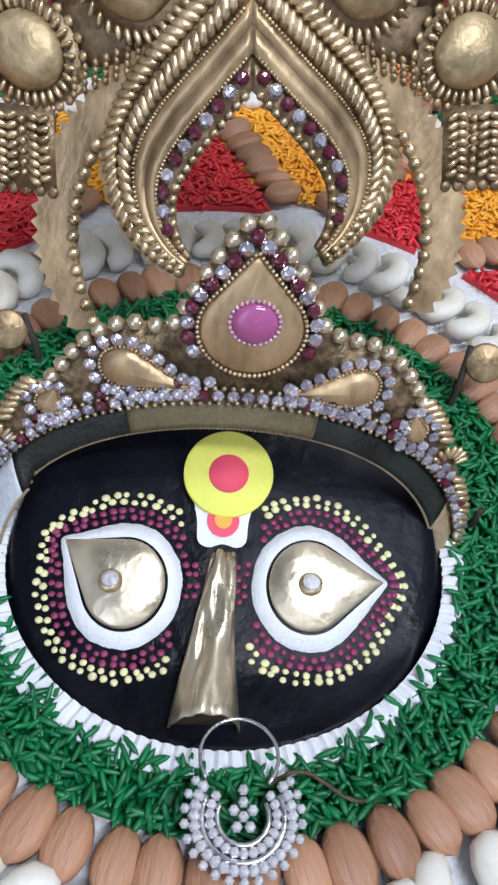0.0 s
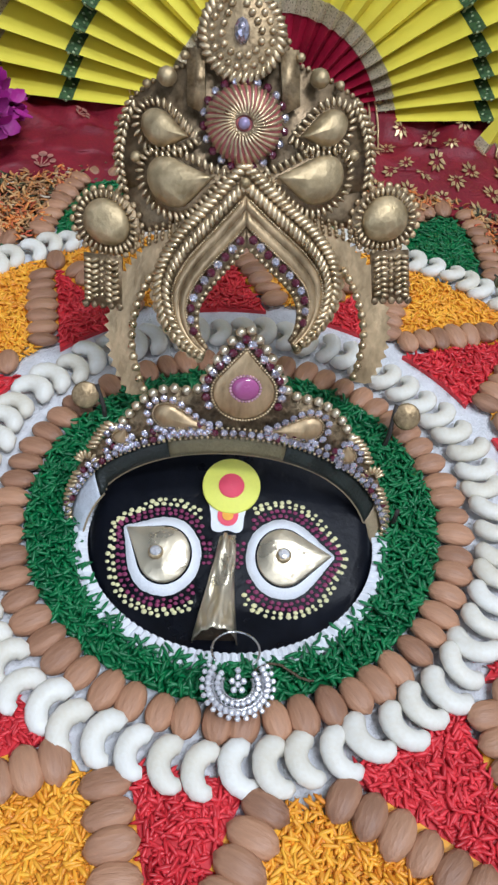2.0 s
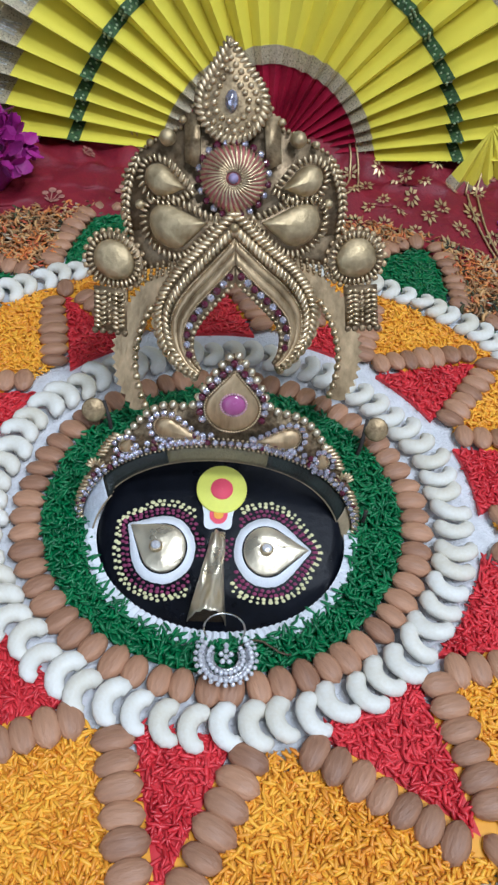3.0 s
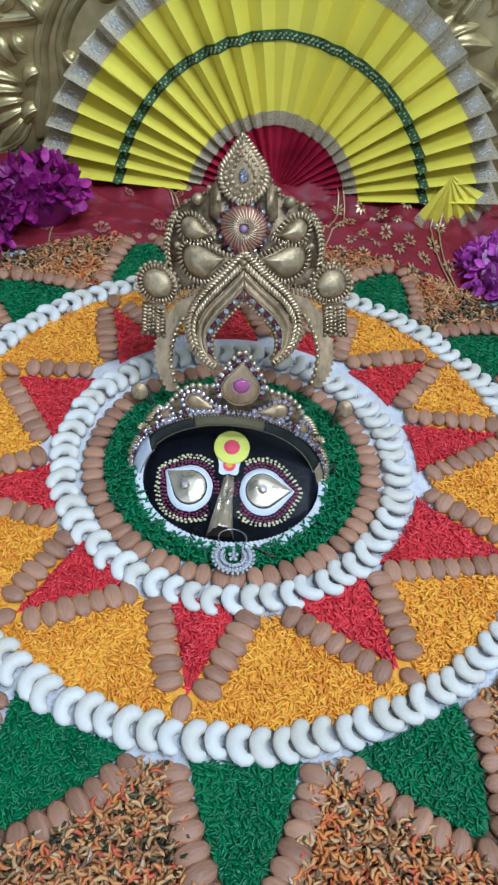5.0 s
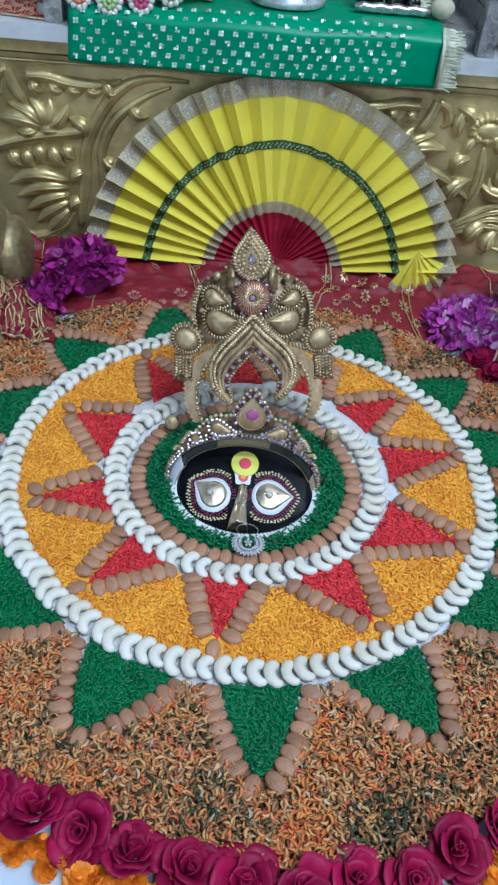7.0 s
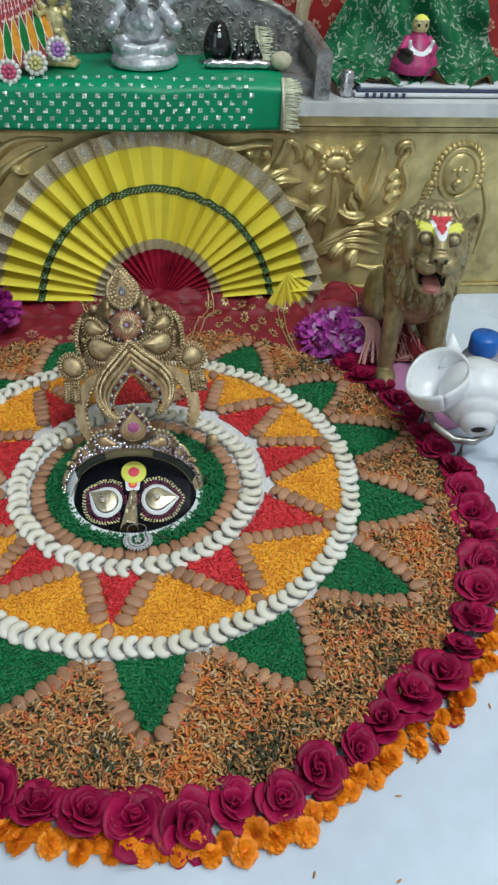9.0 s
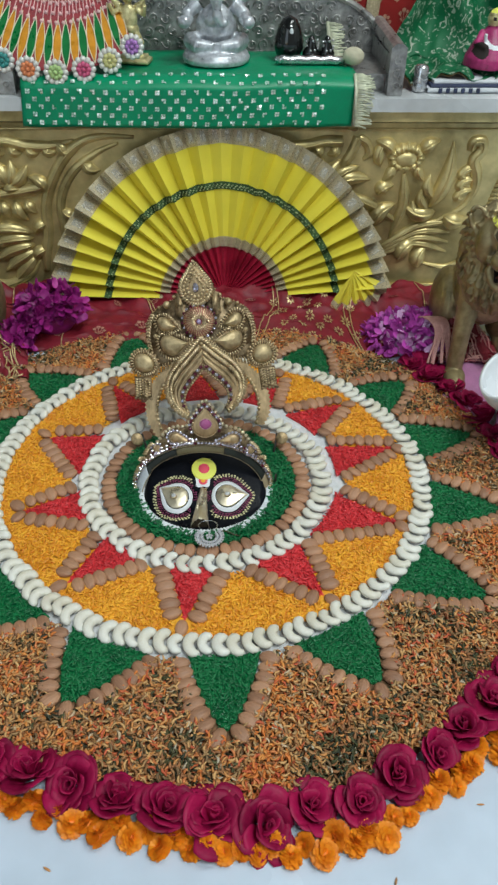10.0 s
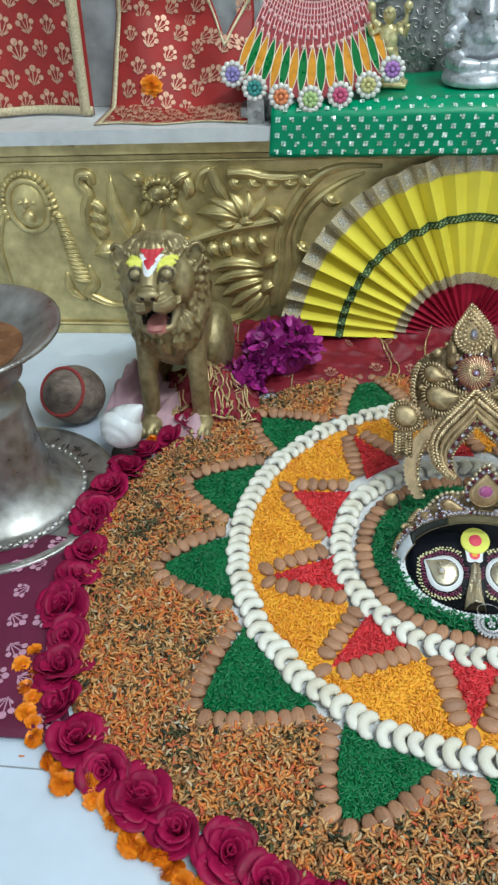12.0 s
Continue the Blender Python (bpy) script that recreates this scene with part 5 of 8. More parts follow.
for x, y in ((0.228, -0.298), (0.214, -0.320), (0.305, -0.236)):
    ob = thing("fallen_petal", "single crimson rose petal fallen on the marble", "petal", PETALS[1], group="fallen petals")
    ob.matrix_basis = pose(x, y, 0.004, 75, 20, rng.uniform(0, 360)) @ Matrix.Diagonal((0.5, 0.5, 0.5, 1))
crumbs = scatter(lambda q: (lambda d: (d > 0.335) & (d < 0.43) & (rng.uniform(0, 1, len(d)) < 0.010))(np.linalg.norm(q - OC, axis=1)) & (q[:, 1] < 0.05), (-.45, -.45), (.45, .05), 0.006)
thing("fallen_crumbs", "few dark petal crumbs scattered on the marble", "petal crumbs", grains("fallen_crumbs", M["shred"], crumbs, 0.0008, 0.0055, 0.0007, 0.0003, 0.1, 4), kind="stuff")

# ---- altar stage ----
PY = 0.362
s = Shape()
s.box((-1.4, PY, 0.0), (1.4, 0.90, 0.2272))
panel = tagged(new("altar_panel", s.mesh("altar_panel", M["panel"], False)), "embossed gilded front panel of the altar", "altar panel", kind="structure")
s = Shape()
s.box((-1.4, PY - 0.012, 0.2318), (1.4, 0.899, 0.2445))
s.box((-1.4, PY - 0.0035, 0.0005), (1.4, PY - 0.001, 0.012))
s.tube([(-1.4, PY - 0.003, 0.0150), (1.4, PY - 0.003, 0.0150)], 0.0020, 8)
s.tube([(-1.4, PY - 0.001, 0.2205), (1.4, PY - 0.001, 0.2205)], 0.0016, 8)
part("moulding", s.mesh("moulding", M["panel"], False), panel)
M["slab"] = material("grey_white_marble", (0.62, 0.64, 0.66), 0.3, vary=0.14, scale=9, bump=0.0004, bump_scale=60)
s = Shape()
s.box((-1.4, 0.343, 0.2450), (1.4, 0.90, 0.2600))
tagged(new("altar_slab", s.mesh("altar_slab", M["slab"], False)), "worn pale marble slab on top of the altar", "altar top", kind="structure")


def emboss(s, keys, r, taper=(0.35, 0.25), n=26, depth=0.9, up=0.0):
    """A half-round raised line on the panel, through points (x, z)."""
    q = smooth_path(keys, n)
    r *= 1.65
    rad = [r * min(1, taper[0] + 2.2 * k / n, taper[1] + 2.2 * (n - k) / n) for k in range(n + 1)]
    s.tube([(x, PY - up, z) for x, z in q], rad, 8, ((0, 1, 0), depth), up=(0, 1, 0))
    if r > 0.0055:
        s.tube([(x, PY - up - depth * w * 0.95, z) for (x, z), w in zip(q, rad)], [0.20 * w for w in rad], 6, up=(0, 1, 0))


def leaf(s, x0, z0, x1, z1, w, bend=0.0):
    q = []
    w *= 1.4
    d = np.array((x1 - x0, z1 - z0))
    nrm = np.array((-d[1], d[0]))
    for k in range(11):
        t = k / 10
        q.append(np.array((x0, z0)) + d * t + nrm * bend * math.sin(math.pi * t))
    rad = [w * (0.12 + 0.88 * math.sin(math.pi * (k / 10) ** 0.8)) for k in range(11)]
    rad[-1] = w * 0.1
    s.tube([(a, PY, b2) for a, b2 in q], rad, 8, ((0, 1, 0), 1.0), up=(0, 1, 0))
    s.tube([(a, PY - 0.92 * r, b2) for (a, b2), r in zip(q, rad)], [r * 0.22 for r in rad], 6, up=(0, 1, 0))


def relief_half(sd):
    fx = lambda x: -0.040 + sd * x

    def add(name, fn):
        s = Shape()
        fn(s)
        part(name, s.mesh(name, M["panel"]), panel)

    def flower(s):
        cx, cz = fx(0.293), 0.187
        s.ball((cx, PY, cz - 0.002), (0.0160, 0.008, 0.0105), nu=16, nv=8)
        for k in range(9):
            a = math.pi * (k / 8)
            leaf(s, cx + 0.012 * math.cos(a), cz + 0.006 * math.sin(a), cx + 0.024 * math.cos(a), cz + 0.019 * math.sin(a), 0.0048)
        for k in range(5):
            a = math.pi * (1.12 + 0.76 * k / 4)
            leaf(s, cx + 0.012 * math.cos(a), cz - 0.002 + 0.006 * math.sin(a), cx + 0.023 * math.cos(a), cz - 0.002 + 0.017 * math.sin(a), 0.0050)
        for q in (-1, 1):
            leaf(s, cx + q * 0.016, cz + 0.006, cx + q * 0.040, cz + 0.020, 0.0070, 0.1 * q)
            leaf(s, cx + q * 0.014, cz - 0.008, cx + q * 0.027, cz - 0.030, 0.0050, -0.1 * q)
        emboss(s, [(cx, cz - 0.02), (cx + 0.004 * sd, cz - 0.06), (cx - 0.008 * sd, cz - 0.105)], 0.0042)

    add("embossed_flower", flower)

    def plume(s):
        b = 0.345
        leaf(s, fx(b - 0.014), 0.122, fx(b + 0.004), 0.206, 0.0078, -0.10 * sd)
        for x0, z0, x1, z1 in ((-0.008, 0.135, -0.018, 0.166), (-0.014, 0.122, -0.026, 0.148), (-0.018, 0.112, -0.036, 0.132), (-0.002, 0.130, 0.010, 0.152)):
            leaf(s, fx(b + x0), z0, fx(b + x1), z1, 0.0052, 0.22 * sd)
        b = 0.377
        emboss(s, [(fx(b - 0.005), 0.195), (fx(b - 0.003), 0.205), (fx(b + 0.007), 0.206), (fx(b + 0.009), 0.196), (fx(b + 0.001), 0.183), (fx(b + 0.008), 0.166), (fx(b + 0.009), 0.145), (fx(b - 0.004), 0.122), (fx(b - 0.050), 0.096)], 0.0046, (0.7, 0.2), 44)
        for z in (0.168, 0.154, 0.140):
            emboss(s, [(fx(b + 0.006), z + 0.006), (fx(b - 0.006), z + 0.004), (fx(b - 0.011), z - 0.003), (fx(b - 0.005), z - 0.006)], 0.0036, (0.5, 0.6))
        leaf(s, fx(0.340), 0.118, fx(0.300), 0.124, 0.0080, 0.15)
        leaf(s, fx(0.352), 0.112, fx(0.385), 0.108, 0.0085, -0.15)
        for k in range(4):
            emboss(s, [(fx(0.275), 0.070 - 0.004 * k), (fx(0.320), 0.098 - 0.008 * k), (fx(0.365), 0.104 - 0.014 * k)], 0.0036)

    add("embossed_plume", plume)

    def scroll(s):
        line = lambda keys, r, taper=(0.5, 0.3), n=30: emboss(s, [(fx(x), z) for x, z in keys], r, taper, n)
        # twin vines that rise beside the fan and turn in under the cornice
        line([(0.165, 0.040), (0.162, 0.066), (0.156, 0.094), (0.153, 0.132), (0.134, 0.173), (0.110, 0.200), (0.081, 0.211), (0.039, 0.211)], 0.0042, (0.6, 0.3), 48)
        line([(0.150, 0.035), (0.147, 0.060), (0.135, 0.089), (0.135, 0.132), (0.117, 0.168), (0.086, 0.192), (0.058, 0.204)], 0.0036, (0.6, 0.3), 48)
        # curled acanthus along the top
        line([(0.212, 0.206), (0.190, 0.206), (0.168, 0.201), (0.139, 0.200), (0.110, 0.207)], 0.0044, (1.0, 0.3))
        for k in range(5):
            leaf(s, fx(0.206 - 0.019 * k), 0.203 - 0.001 * k, fx(0.194 - 0.021 * k), 0.190 + 0.002 * k, 0.0056, 0.25 * sd)
        # stem and bud
        line([(0.231, 0.211), (0.225, 0.194), (0.214, 0.174)], 0.0040, (1.0, 0.5))
        line([(0.231, 0.211), (0.242, 0.204), (0.246, 0.192), (0.240, 0.184)], 0.0034, (0.8, 0.4))
        # lotus: petals that open from one point
        for x1, z1, w in ((0.252, 0.160, 0.0078), (0.236, 0.176, 0.0070), (0.212, 0.184, 0.0070), (0.190, 0.185, 0.0066), (0.170, 0.178, 0.0066)):
            leaf(s, fx(0.196), 0.152, fx(x1), z1, w, 0.10 * sd)
        for x1, z1, w in ((0.178, 0.148, 0.0066), (0.230, 0.148, 0.0070)):
            leaf(s, fx(0.204), 0.149, fx(x1), z1, w, -0.08 * sd)
        line([(0.292, 0.104), (0.254, 0.128), (0.211, 0.141), (0.160, 0.150), (0.142, 0.158)], 0.0046, (0.4, 0.4), 36)
        # cluster of buds under the branch
        for x, z, x1, z1 in ((0.238, 0.126, 0.226, 0.106), (0.222, 0.128, 0.212, 0.106), (0.206, 0.134, 0.200, 0.112), (0.192, 0.134, 0.178, 0.108), (0.178, 0.136, 0.166, 0.118)):
            leaf(s, fx(x), z, fx(x1), z1, 0.0062, 0.12 * sd)
        # wing of long feathers
        for k in range(5):
            leaf(s, fx(0.176), 0.092 - 0.008 * k, fx(0.248 - 0.010 * k), 0.084 - 0.015 * k, 0.0070, (0.14 - 0.03 * k) * sd)
        line([(0.256, 0.052), (0.246, 0.030), (0.219, 0.021), (0.185, 0.037), (0.171, 0.055)], 0.0036)
        # side leaves of the vines
        for x0, z0, x1, z1, w in ((0.150, 0.142, 0.172, 0.164, 0.0062), (0.124, 0.186, 0.136, 0.206, 0.0058), (0.102, 0.183, 0.082, 0.172, 0.0060), (0.136, 0.125, 0.112, 0.116, 0.0060),
                                  (0.155, 0.104, 0.172, 0.090, 0.0060), (0.136, 0.092, 0.112, 0.078, 0.0060), (0.160, 0.070, 0.178, 0.052, 0.0060), (0.262, 0.098, 0.288, 0.128, 0.0085),
                                  (0.262, 0.140, 0.282, 0.152, 0.0070), (0.300, 0.052, 0.325, 0.078, 0.0090), (0.330, 0.040, 0.338, 0.072, 0.0080), (0.262, 0.176, 0.268, 0.208, 0.0060)):
            leaf(s, fx(x0), z0, fx(x1), z1, w, 0.22 * sd)

    add("embossed_scroll", scroll)

    def beast(s):
        cx, cz = fx(0.455), 0.170
        emboss(s, [(cx + 0.025 * math.cos(a), cz + 0.031 * math.sin(a)) for a in np.linspace(0, 2 * math.pi, 17)], 0.0026, (1, 1), 40)
        s.ball((cx, PY + 0.003, cz), (0.024, 0.010, 0.030), nu=16, nv=8)
        s.ball((cx, PY - 0.006, cz - 0.012), (0.009, 0.006, 0.009), nu=12, nv=6)
        emboss(s, [(cx, cz + 0.012), (cx - 0.002, cz - 0.004)], 0.003, up=0.005)
        for q in (-1, 1):
            s.ball((cx + q * 0.008, PY - 0.005, cz + 0.006), (0.004, 0.003, 0.003), nu=10, nv=5)
        for k in range(22):
            a = math.pi * (-0.15 + 1.25 * k / 21)
            leaf(s, cx + 0.027 * math.cos(a), cz + 0.034 * math.sin(a), cx + 0.037 * math.cos(a + 0.1), cz + 0.044 * math.sin(a + 0.1), 0.0034)
        for k in range(16):
            z = cz - 0.010 - 0.0055 * k
            leaf(s, cx - sd * (0.028 + 0.0006 * k), z, cx - sd * (0.043 + 0.0012 * k), z - 0.005, 0.0038)
        emboss(s, [(cx + 0.03 * sd, cz), (cx + 0.05 * sd, cz - 0.05), (cx + 0.045 * sd, cz - 0.11)], 0.003)
        emboss(s, [(cx - 0.030 * sd, 0.085), (cx - 0.032 * sd, 0.060), (cx - 0.050 * sd, 0.046)], 0.0042)
        emboss(s, [(cx - 0.060 * sd, 0.095), (cx - 0.066 * sd, 0.070), (cx - 0.054 * sd, 0.056), (cx - 0.085 * sd, 0.040), (cx - 0.120 * sd, 0.046)], 0.0040)
        emboss(s, [(cx + 0.010 * sd, 0.066), (cx + 0.020 * sd, 0.040), (cx + 0.034 * sd, 0.022)], 0.0034)

    add("embossed_lion", beast)


relief_half(-1)
relief_half(1)

# ---- yellow fan ----
FX, FZ = 0.028, 0.012
PLEATS = 25


def fan_point(s01, r, off=0.0):
    """s01 runs from the viewer's right to left; r from the hinge outwards."""
    u = 2 * s01 - 1
    th = radians(91 + 85 * math.copysign((0.72 * abs(u) + 0.28 * math.sin(abs(u) * math.pi / 2)) , u))
    ph = (s01 * PLEATS) % 1.0
    tri = 1 - abs(2 * ph - 1)
    width = 0.75 + 0.5 * (1 - u * u)
    y = 0.334 + 0.020 * (r / 0.22) * math.sin(th) - 0.0165 * (r / 0.2) ** 0.8 * tri * (0.75 + 1.55 * abs(u) ** 1.3 + 0.30 * math.sin(5.1 * math.floor(s01 * PLEATS)) * (1 - 0.6 * abs(u))) + off
    rr = r * (1 + 0.018 * tri) * (1.0 - 0.035 * max(0.0, math.cos(th)))
    return (FX + rr * math.cos(th), y, max(0.004, FZ + rr * math.sin(th) * 0.985))


fan = thing("pleated_fan", "large yellow pleated cloth fan with brocade border leaning against the panel", "fan")
for nm, r0, r1, mat, off, lab, nv in (("yellow_cloth", 0.084, 0.1975, "yellow_cloth", 0, "bright yellow pleated cloth", 8), ("brocade_border", 0.1975, 0.219, "zari", -0.0006, "silver and gold brocade border", 3),
                                      ("inner_border", 0.0715, 0.0845, "zari", -0.0010, "narrow brocade band", 2), ("red_centre", 0.004, 0.0720, "red_satin", 0.0006, "crimson pleated centre", 5),
                                      ("green_braid", 0.1440, 0.1530, "trim_green", -0.0012, "dark green braid", 1)):
    s = Shape()
    s.sheet(lambda u, v: fan_point(u, r0 + (r1 - r0) * v, off), PLEATS * 8, nv, thick=0.0006)
    part(nm, s.mesh(nm, M[mat], False), fan, lab)
s = Shape()
for k in range(330):
    q = np.array(fan_point((k + 0.5) / 330, 0.1485 + 0.0022 * math.sin(2.1 * k), -0.0030))
    s.ball(q, (0.0011, 0.0007, 0.0011), nu=6, nv=4)
M["braid_thread"] = material("pale_green_thread", (0.36, 0.42, 0.24), 0.5, 0.2, vary=0.4, scale=300, island=0.8, dark=(0.05, 0.12, 0.05))
tagged(part("braid_stitch", s.mesh("braid_stitch", M["braid_thread"]), fan, "pale looped stitches on the braid"), kind="stuff")
s = Shape()
for k in range(PLEATS * 2):
    for i in range(4):
        p = [np.array(fan_point((k + 0.5 + a) / (PLEATS * 2), 0.2085 + b, -0.0038)) for a, b in ((-0.26 + 0.13 * i, -0.006), (-0.20 + 0.13 * i, -0.006), (-0.06 + 0.08 * i, 0.006), (-0.12 + 0.08 * i, 0.006))]
        s.add(p, [(0, 1, 2, 3)])
M["silver_thread"] = material("silver_thread", (0.86, 0.84, 0.76), 0.25, 0.4, vary=0.2, scale=300)
tagged(part("woven_motif", s.mesh("woven_motif", M["silver_thread"], False), fan, "silver woven motifs along the border"), kind="stuff")
knot = thing("pleated_tip", "folded yellow end of the fan gathered into a small pleat", "fan end")
for k in range(6):
    s = Shape()
    a0 = radians(-112 + 16 * k)
    w = radians(8)
    tip = np.array((0.190, 0.306, 0.062))

    def fold(u, v):
        a = a0 + (u - 0.5) * 2 * w
        rr = 0.004 + 0.050 * v
        return tip + np.array((rr * math.cos(a), -0.010 * v * (1 - abs(2 * u - 1)) - 0.004 + 0.002 * k, rr * math.sin(a)))

    s.sheet(lambda u, v: fold(u, v * 0.78), 6, 4, thick=0.0005)
    fo = part("fold", s.mesh("fold", M["yellow_cloth"], False), knot)
    s = Shape()
    s.sheet(lambda u, v: fold(u, 0.78 + 0.22 * v), 6, 2, thick=0.0006)
    part("brocade_edge", s.mesh("brocade_edge", M["zari"], False), fo)

# ---- red printed cloth under the fan ----
M["print"] = material("pale_print", (0.50, 0.24, 0.19), 0.5, 0.2, vary=0.3, scale=300)
M["gold_thread"] = material("gold_thread", (0.66, 0.50, 0.26), 0.4, 0.5, vary=0.3, scale=400)


def red_fn(u, v):
    x = -0.290 + 0.610 * u
    w = noise.noise((x * 15, v * 3, 3.3)) * 0.7 + noise.noise((x * 42, v * 7, 1.1)) * 0.45 + noise.noise((x * 90, v * 12, 2.1)) * 0.18
    if v < 0.5:
        t = v / 0.5
        y, z = 0.244 - (0.022 if x < 0 else 0.045) * min(1, max(0, abs(x + 0.01) - 0.13) / 0.06) * (1 - t) + 0.044 * t + 0.022 * w, 0.003 + 0.013 * t ** 0.7 + 0.022 * max(0, w) * t
    else:
        t = (v - 0.5) / 0.5
        y, z = 0.288 + 0.055 * t, 0.016 + 0.012 * t + 0.020 * w
    return (x, y, max(0.002, z))


M["red_brocade"] = material("crimson_brocade", (0.23, 0.007, 0.020), 0.60, vary=0.15, scale=55, bump=0.0006, bump_scale=500, dark=(0.13, 0.004, 0.015))
red_cloth = thing("red_printed_cloth", "crumpled crimson satin cloth with pale printed motifs under the fan", "cloth")
s = Shape()
s.sheet(red_fn, 150, 36, thick=0.0008)
part("cloth", s.mesh("cloth", M["red_brocade"]), red_cloth)


def sprig(s, fn, u, v, size, h, turn=0.0):
    """A stitched sprig: a few curved stems that end in round buds, with two leaves at the foot."""
    e = 1e-3
    p = np.array(fn(u, v))
    a = np.array(fn(min(1, u + e), v)) - np.array(fn(max(0, u - e), v))
    b2 = np.array(fn(u, min(1, v + e))) - np.array(fn(u, max(0, v - e)))
    a /= np.linalg.norm(a) + 1e-9
    b2 = b2 - a * (a @ b2)
    b2 /= np.linalg.norm(b2) + 1e-9
    n = np.cross(a, b2)
    n = -n if n[1] > 0.4 or n[2] < -0.4 else n
    at = lambda x, y: p + n * h + a * (x * math.cos(turn) - y * math.sin(turn)) * size + b2 * (x * math.sin(turn) + y * math.cos(turn)) * size

    def round_bud(x, y, r, sy=1.0, tilt=0.0, m=9):
        s.add([at(x + r * (math.cos(t) * math.cos(tilt) - sy * math.sin(t) * math.sin(tilt)), y + r * (math.cos(t) * math.sin(tilt) + sy * math.sin(t) * math.cos(tilt))) for t in np.linspace(0, 2 * math.pi, m, endpoint=False)], [tuple(range(m))])

    for x1, y1, r in ((-0.75, 0.35, 0.30), (-0.20, 0.85, 0.36), (0.45, 0.70, 0.26), (0.80, 0.10, 0.28)):
        s.add([at(-0.05, -0.9), at(0.05, -0.9), at(x1 * 0.75 + 0.06, y1 * 0.6 - 0.2), at(x1 + 0.05, y1 - r * 0.5), at(x1 - 0.05, y1 - r * 0.5), at(x1 * 0.75 - 0.06, y1 * 0.6 - 0.2)], [(0, 1, 2, 5), (5, 2, 3, 4)])
        round_bud(x1, y1, r)
    round_bud(-0.40, -0.50, 0.34, 0.35, 2.5)
    round_bud(0.42, -0.55, 0.34, 0.35, 0.6)


s = Shape()
for k in range(13):
    for v in (0.22, 0.66):
        u = 0.04 + 0.074 * k + 0.03 * (v > 0.5) + rng.uniform(-0.012, 0.012)
        if not 0.60 < u < 0.80:
            sprig(s, red_fn, min(0.97, u), v + rng.uniform(-0.06, 0.06), rng.uniform(0.005, 0.0080), 0.0014, rng.uniform(-0.8, 0.8))
tagged(part("print", s.mesh("print", M["print"]), red_cloth, "pale printed sprigs"), kind="stuff")
s = Shape()
for u0 in (0.10, 0.22, 0.345, 0.36, 0.47, 0.595, 0.605, 0.80, 0.81, 0.92):
    s.tube([np.array(red_fn(u0 + 0.03 * math.sin(3 * v + 20 * u0), v)) + (0, -0.0006, 0.0016) for v in np.linspace(0.02, 0.98, 40)], 0.0008, 5)
for k in range(5):
    for j in range(6):
        u, v = 0.625 + 0.036 * k + 0.018 * (j % 2), 0.08 + 0.155 * j
        for i in range(8):
            a = math.pi * i / 4
            q = [np.array(red_fn(min(0.99, u + 0.0105 * f * math.cos(a + da)), min(0.99, max(0.01, v + 0.062 * f * math.sin(a + da))))) + (0, -0.0008, 0.0016) for f, da in ((0.25, 0), (0.62, 0.30), (1.0, 0), (0.62, -0.30))]
            s.add(q, [(0, 1, 2, 3)])
tagged(part("gold_weaving", s.mesh("gold_weaving", M["gold_thread"]), red_cloth, "gold thread lines and woven stars"), kind="stuff")
# ---- flower heaps ----
M["purple"] = material("purple_petal", (0.32, 0.014, 0.21), 0.5, vary=0.3, scale=60, island=0.6, dark=(0.09, 0.004, 0.07))
M["orchid"] = material("orchid_petal", (0.48, 0.07, 0.42), 0.5, vary=0.3, scale=60, island=0.7, dark=(0.20, 0.02, 0.19))


def flower_heap(name, label, mat, c, size, n, seed):
    s = Shape()
    r = np.random.default_rng(seed)
    for k in range(n):
        d = r.normal(0, 1, 3)
        d /= np.linalg.norm(d)
        d[2] = abs(d[2])
        p = np.array(c) + d * np.array(size) * r.uniform(0.75, 1.0)
        t = np.cross(d, r.normal(0, 1, 3))
        t /= np.linalg.norm(t)
        w = np.cross(d, t)
        L, W = r.uniform(0.008, 0.013), r.uniform(0.0035, 0.006)
        f = 0.5 * d + 0.85 * t
        f /= np.linalg.norm(f)
        g = np.cross(f, w)
        pts = []
        for i in range(4):
            v = i / 3
            for u in (-1, 0, 1):
                q = p + f * L * v + w * W * u * math.sin(math.pi * (0.15 + 0.75 * v)) + g * (0.25 * W * abs(u) + 0.004 * v * v)
                q[2] = max(q[2], 0.001)
                pts.append(q)
        s.add(pts, [(i * 3 + j, i * 3 + j + 1, i * 3 + j + 4, i * 3 + j + 3) for i in range(3) for j in range(2)])
    s.ball(c, np.array(size) * 0.72, nu=14, nv=8)
    return thing(name, label, "flowers", s.mesh(name, mat), kind="stuff")


flower_heap("purple_flower_heap", "heap of deep purple orchid petals beside the fan", M["purple"], (-0.185, 0.262, 0.030), (0.042, 0.035, 0.036), 260, 1)
flower_heap("purple_flower_heap", "low heap of purple petals at the cloth's end", M["purple"], (-0.232, 0.225, 0.012), (0.028, 0.030, 0.020), 120, 2)
flower_heap("orchid_flower_heap", "loose heap of bright pink-purple orchid petals", M["orchid"], (0.258, 0.228, 0.010), (0.058, 0.048, 0.028), 430, 3)


M["pale_cord"] = material("pink_cream_cord", (0.62, 0.36, 0.32), 0.6, vary=0.2, scale=200, island=0.9, dark=(0.32, 0.06, 0.09))


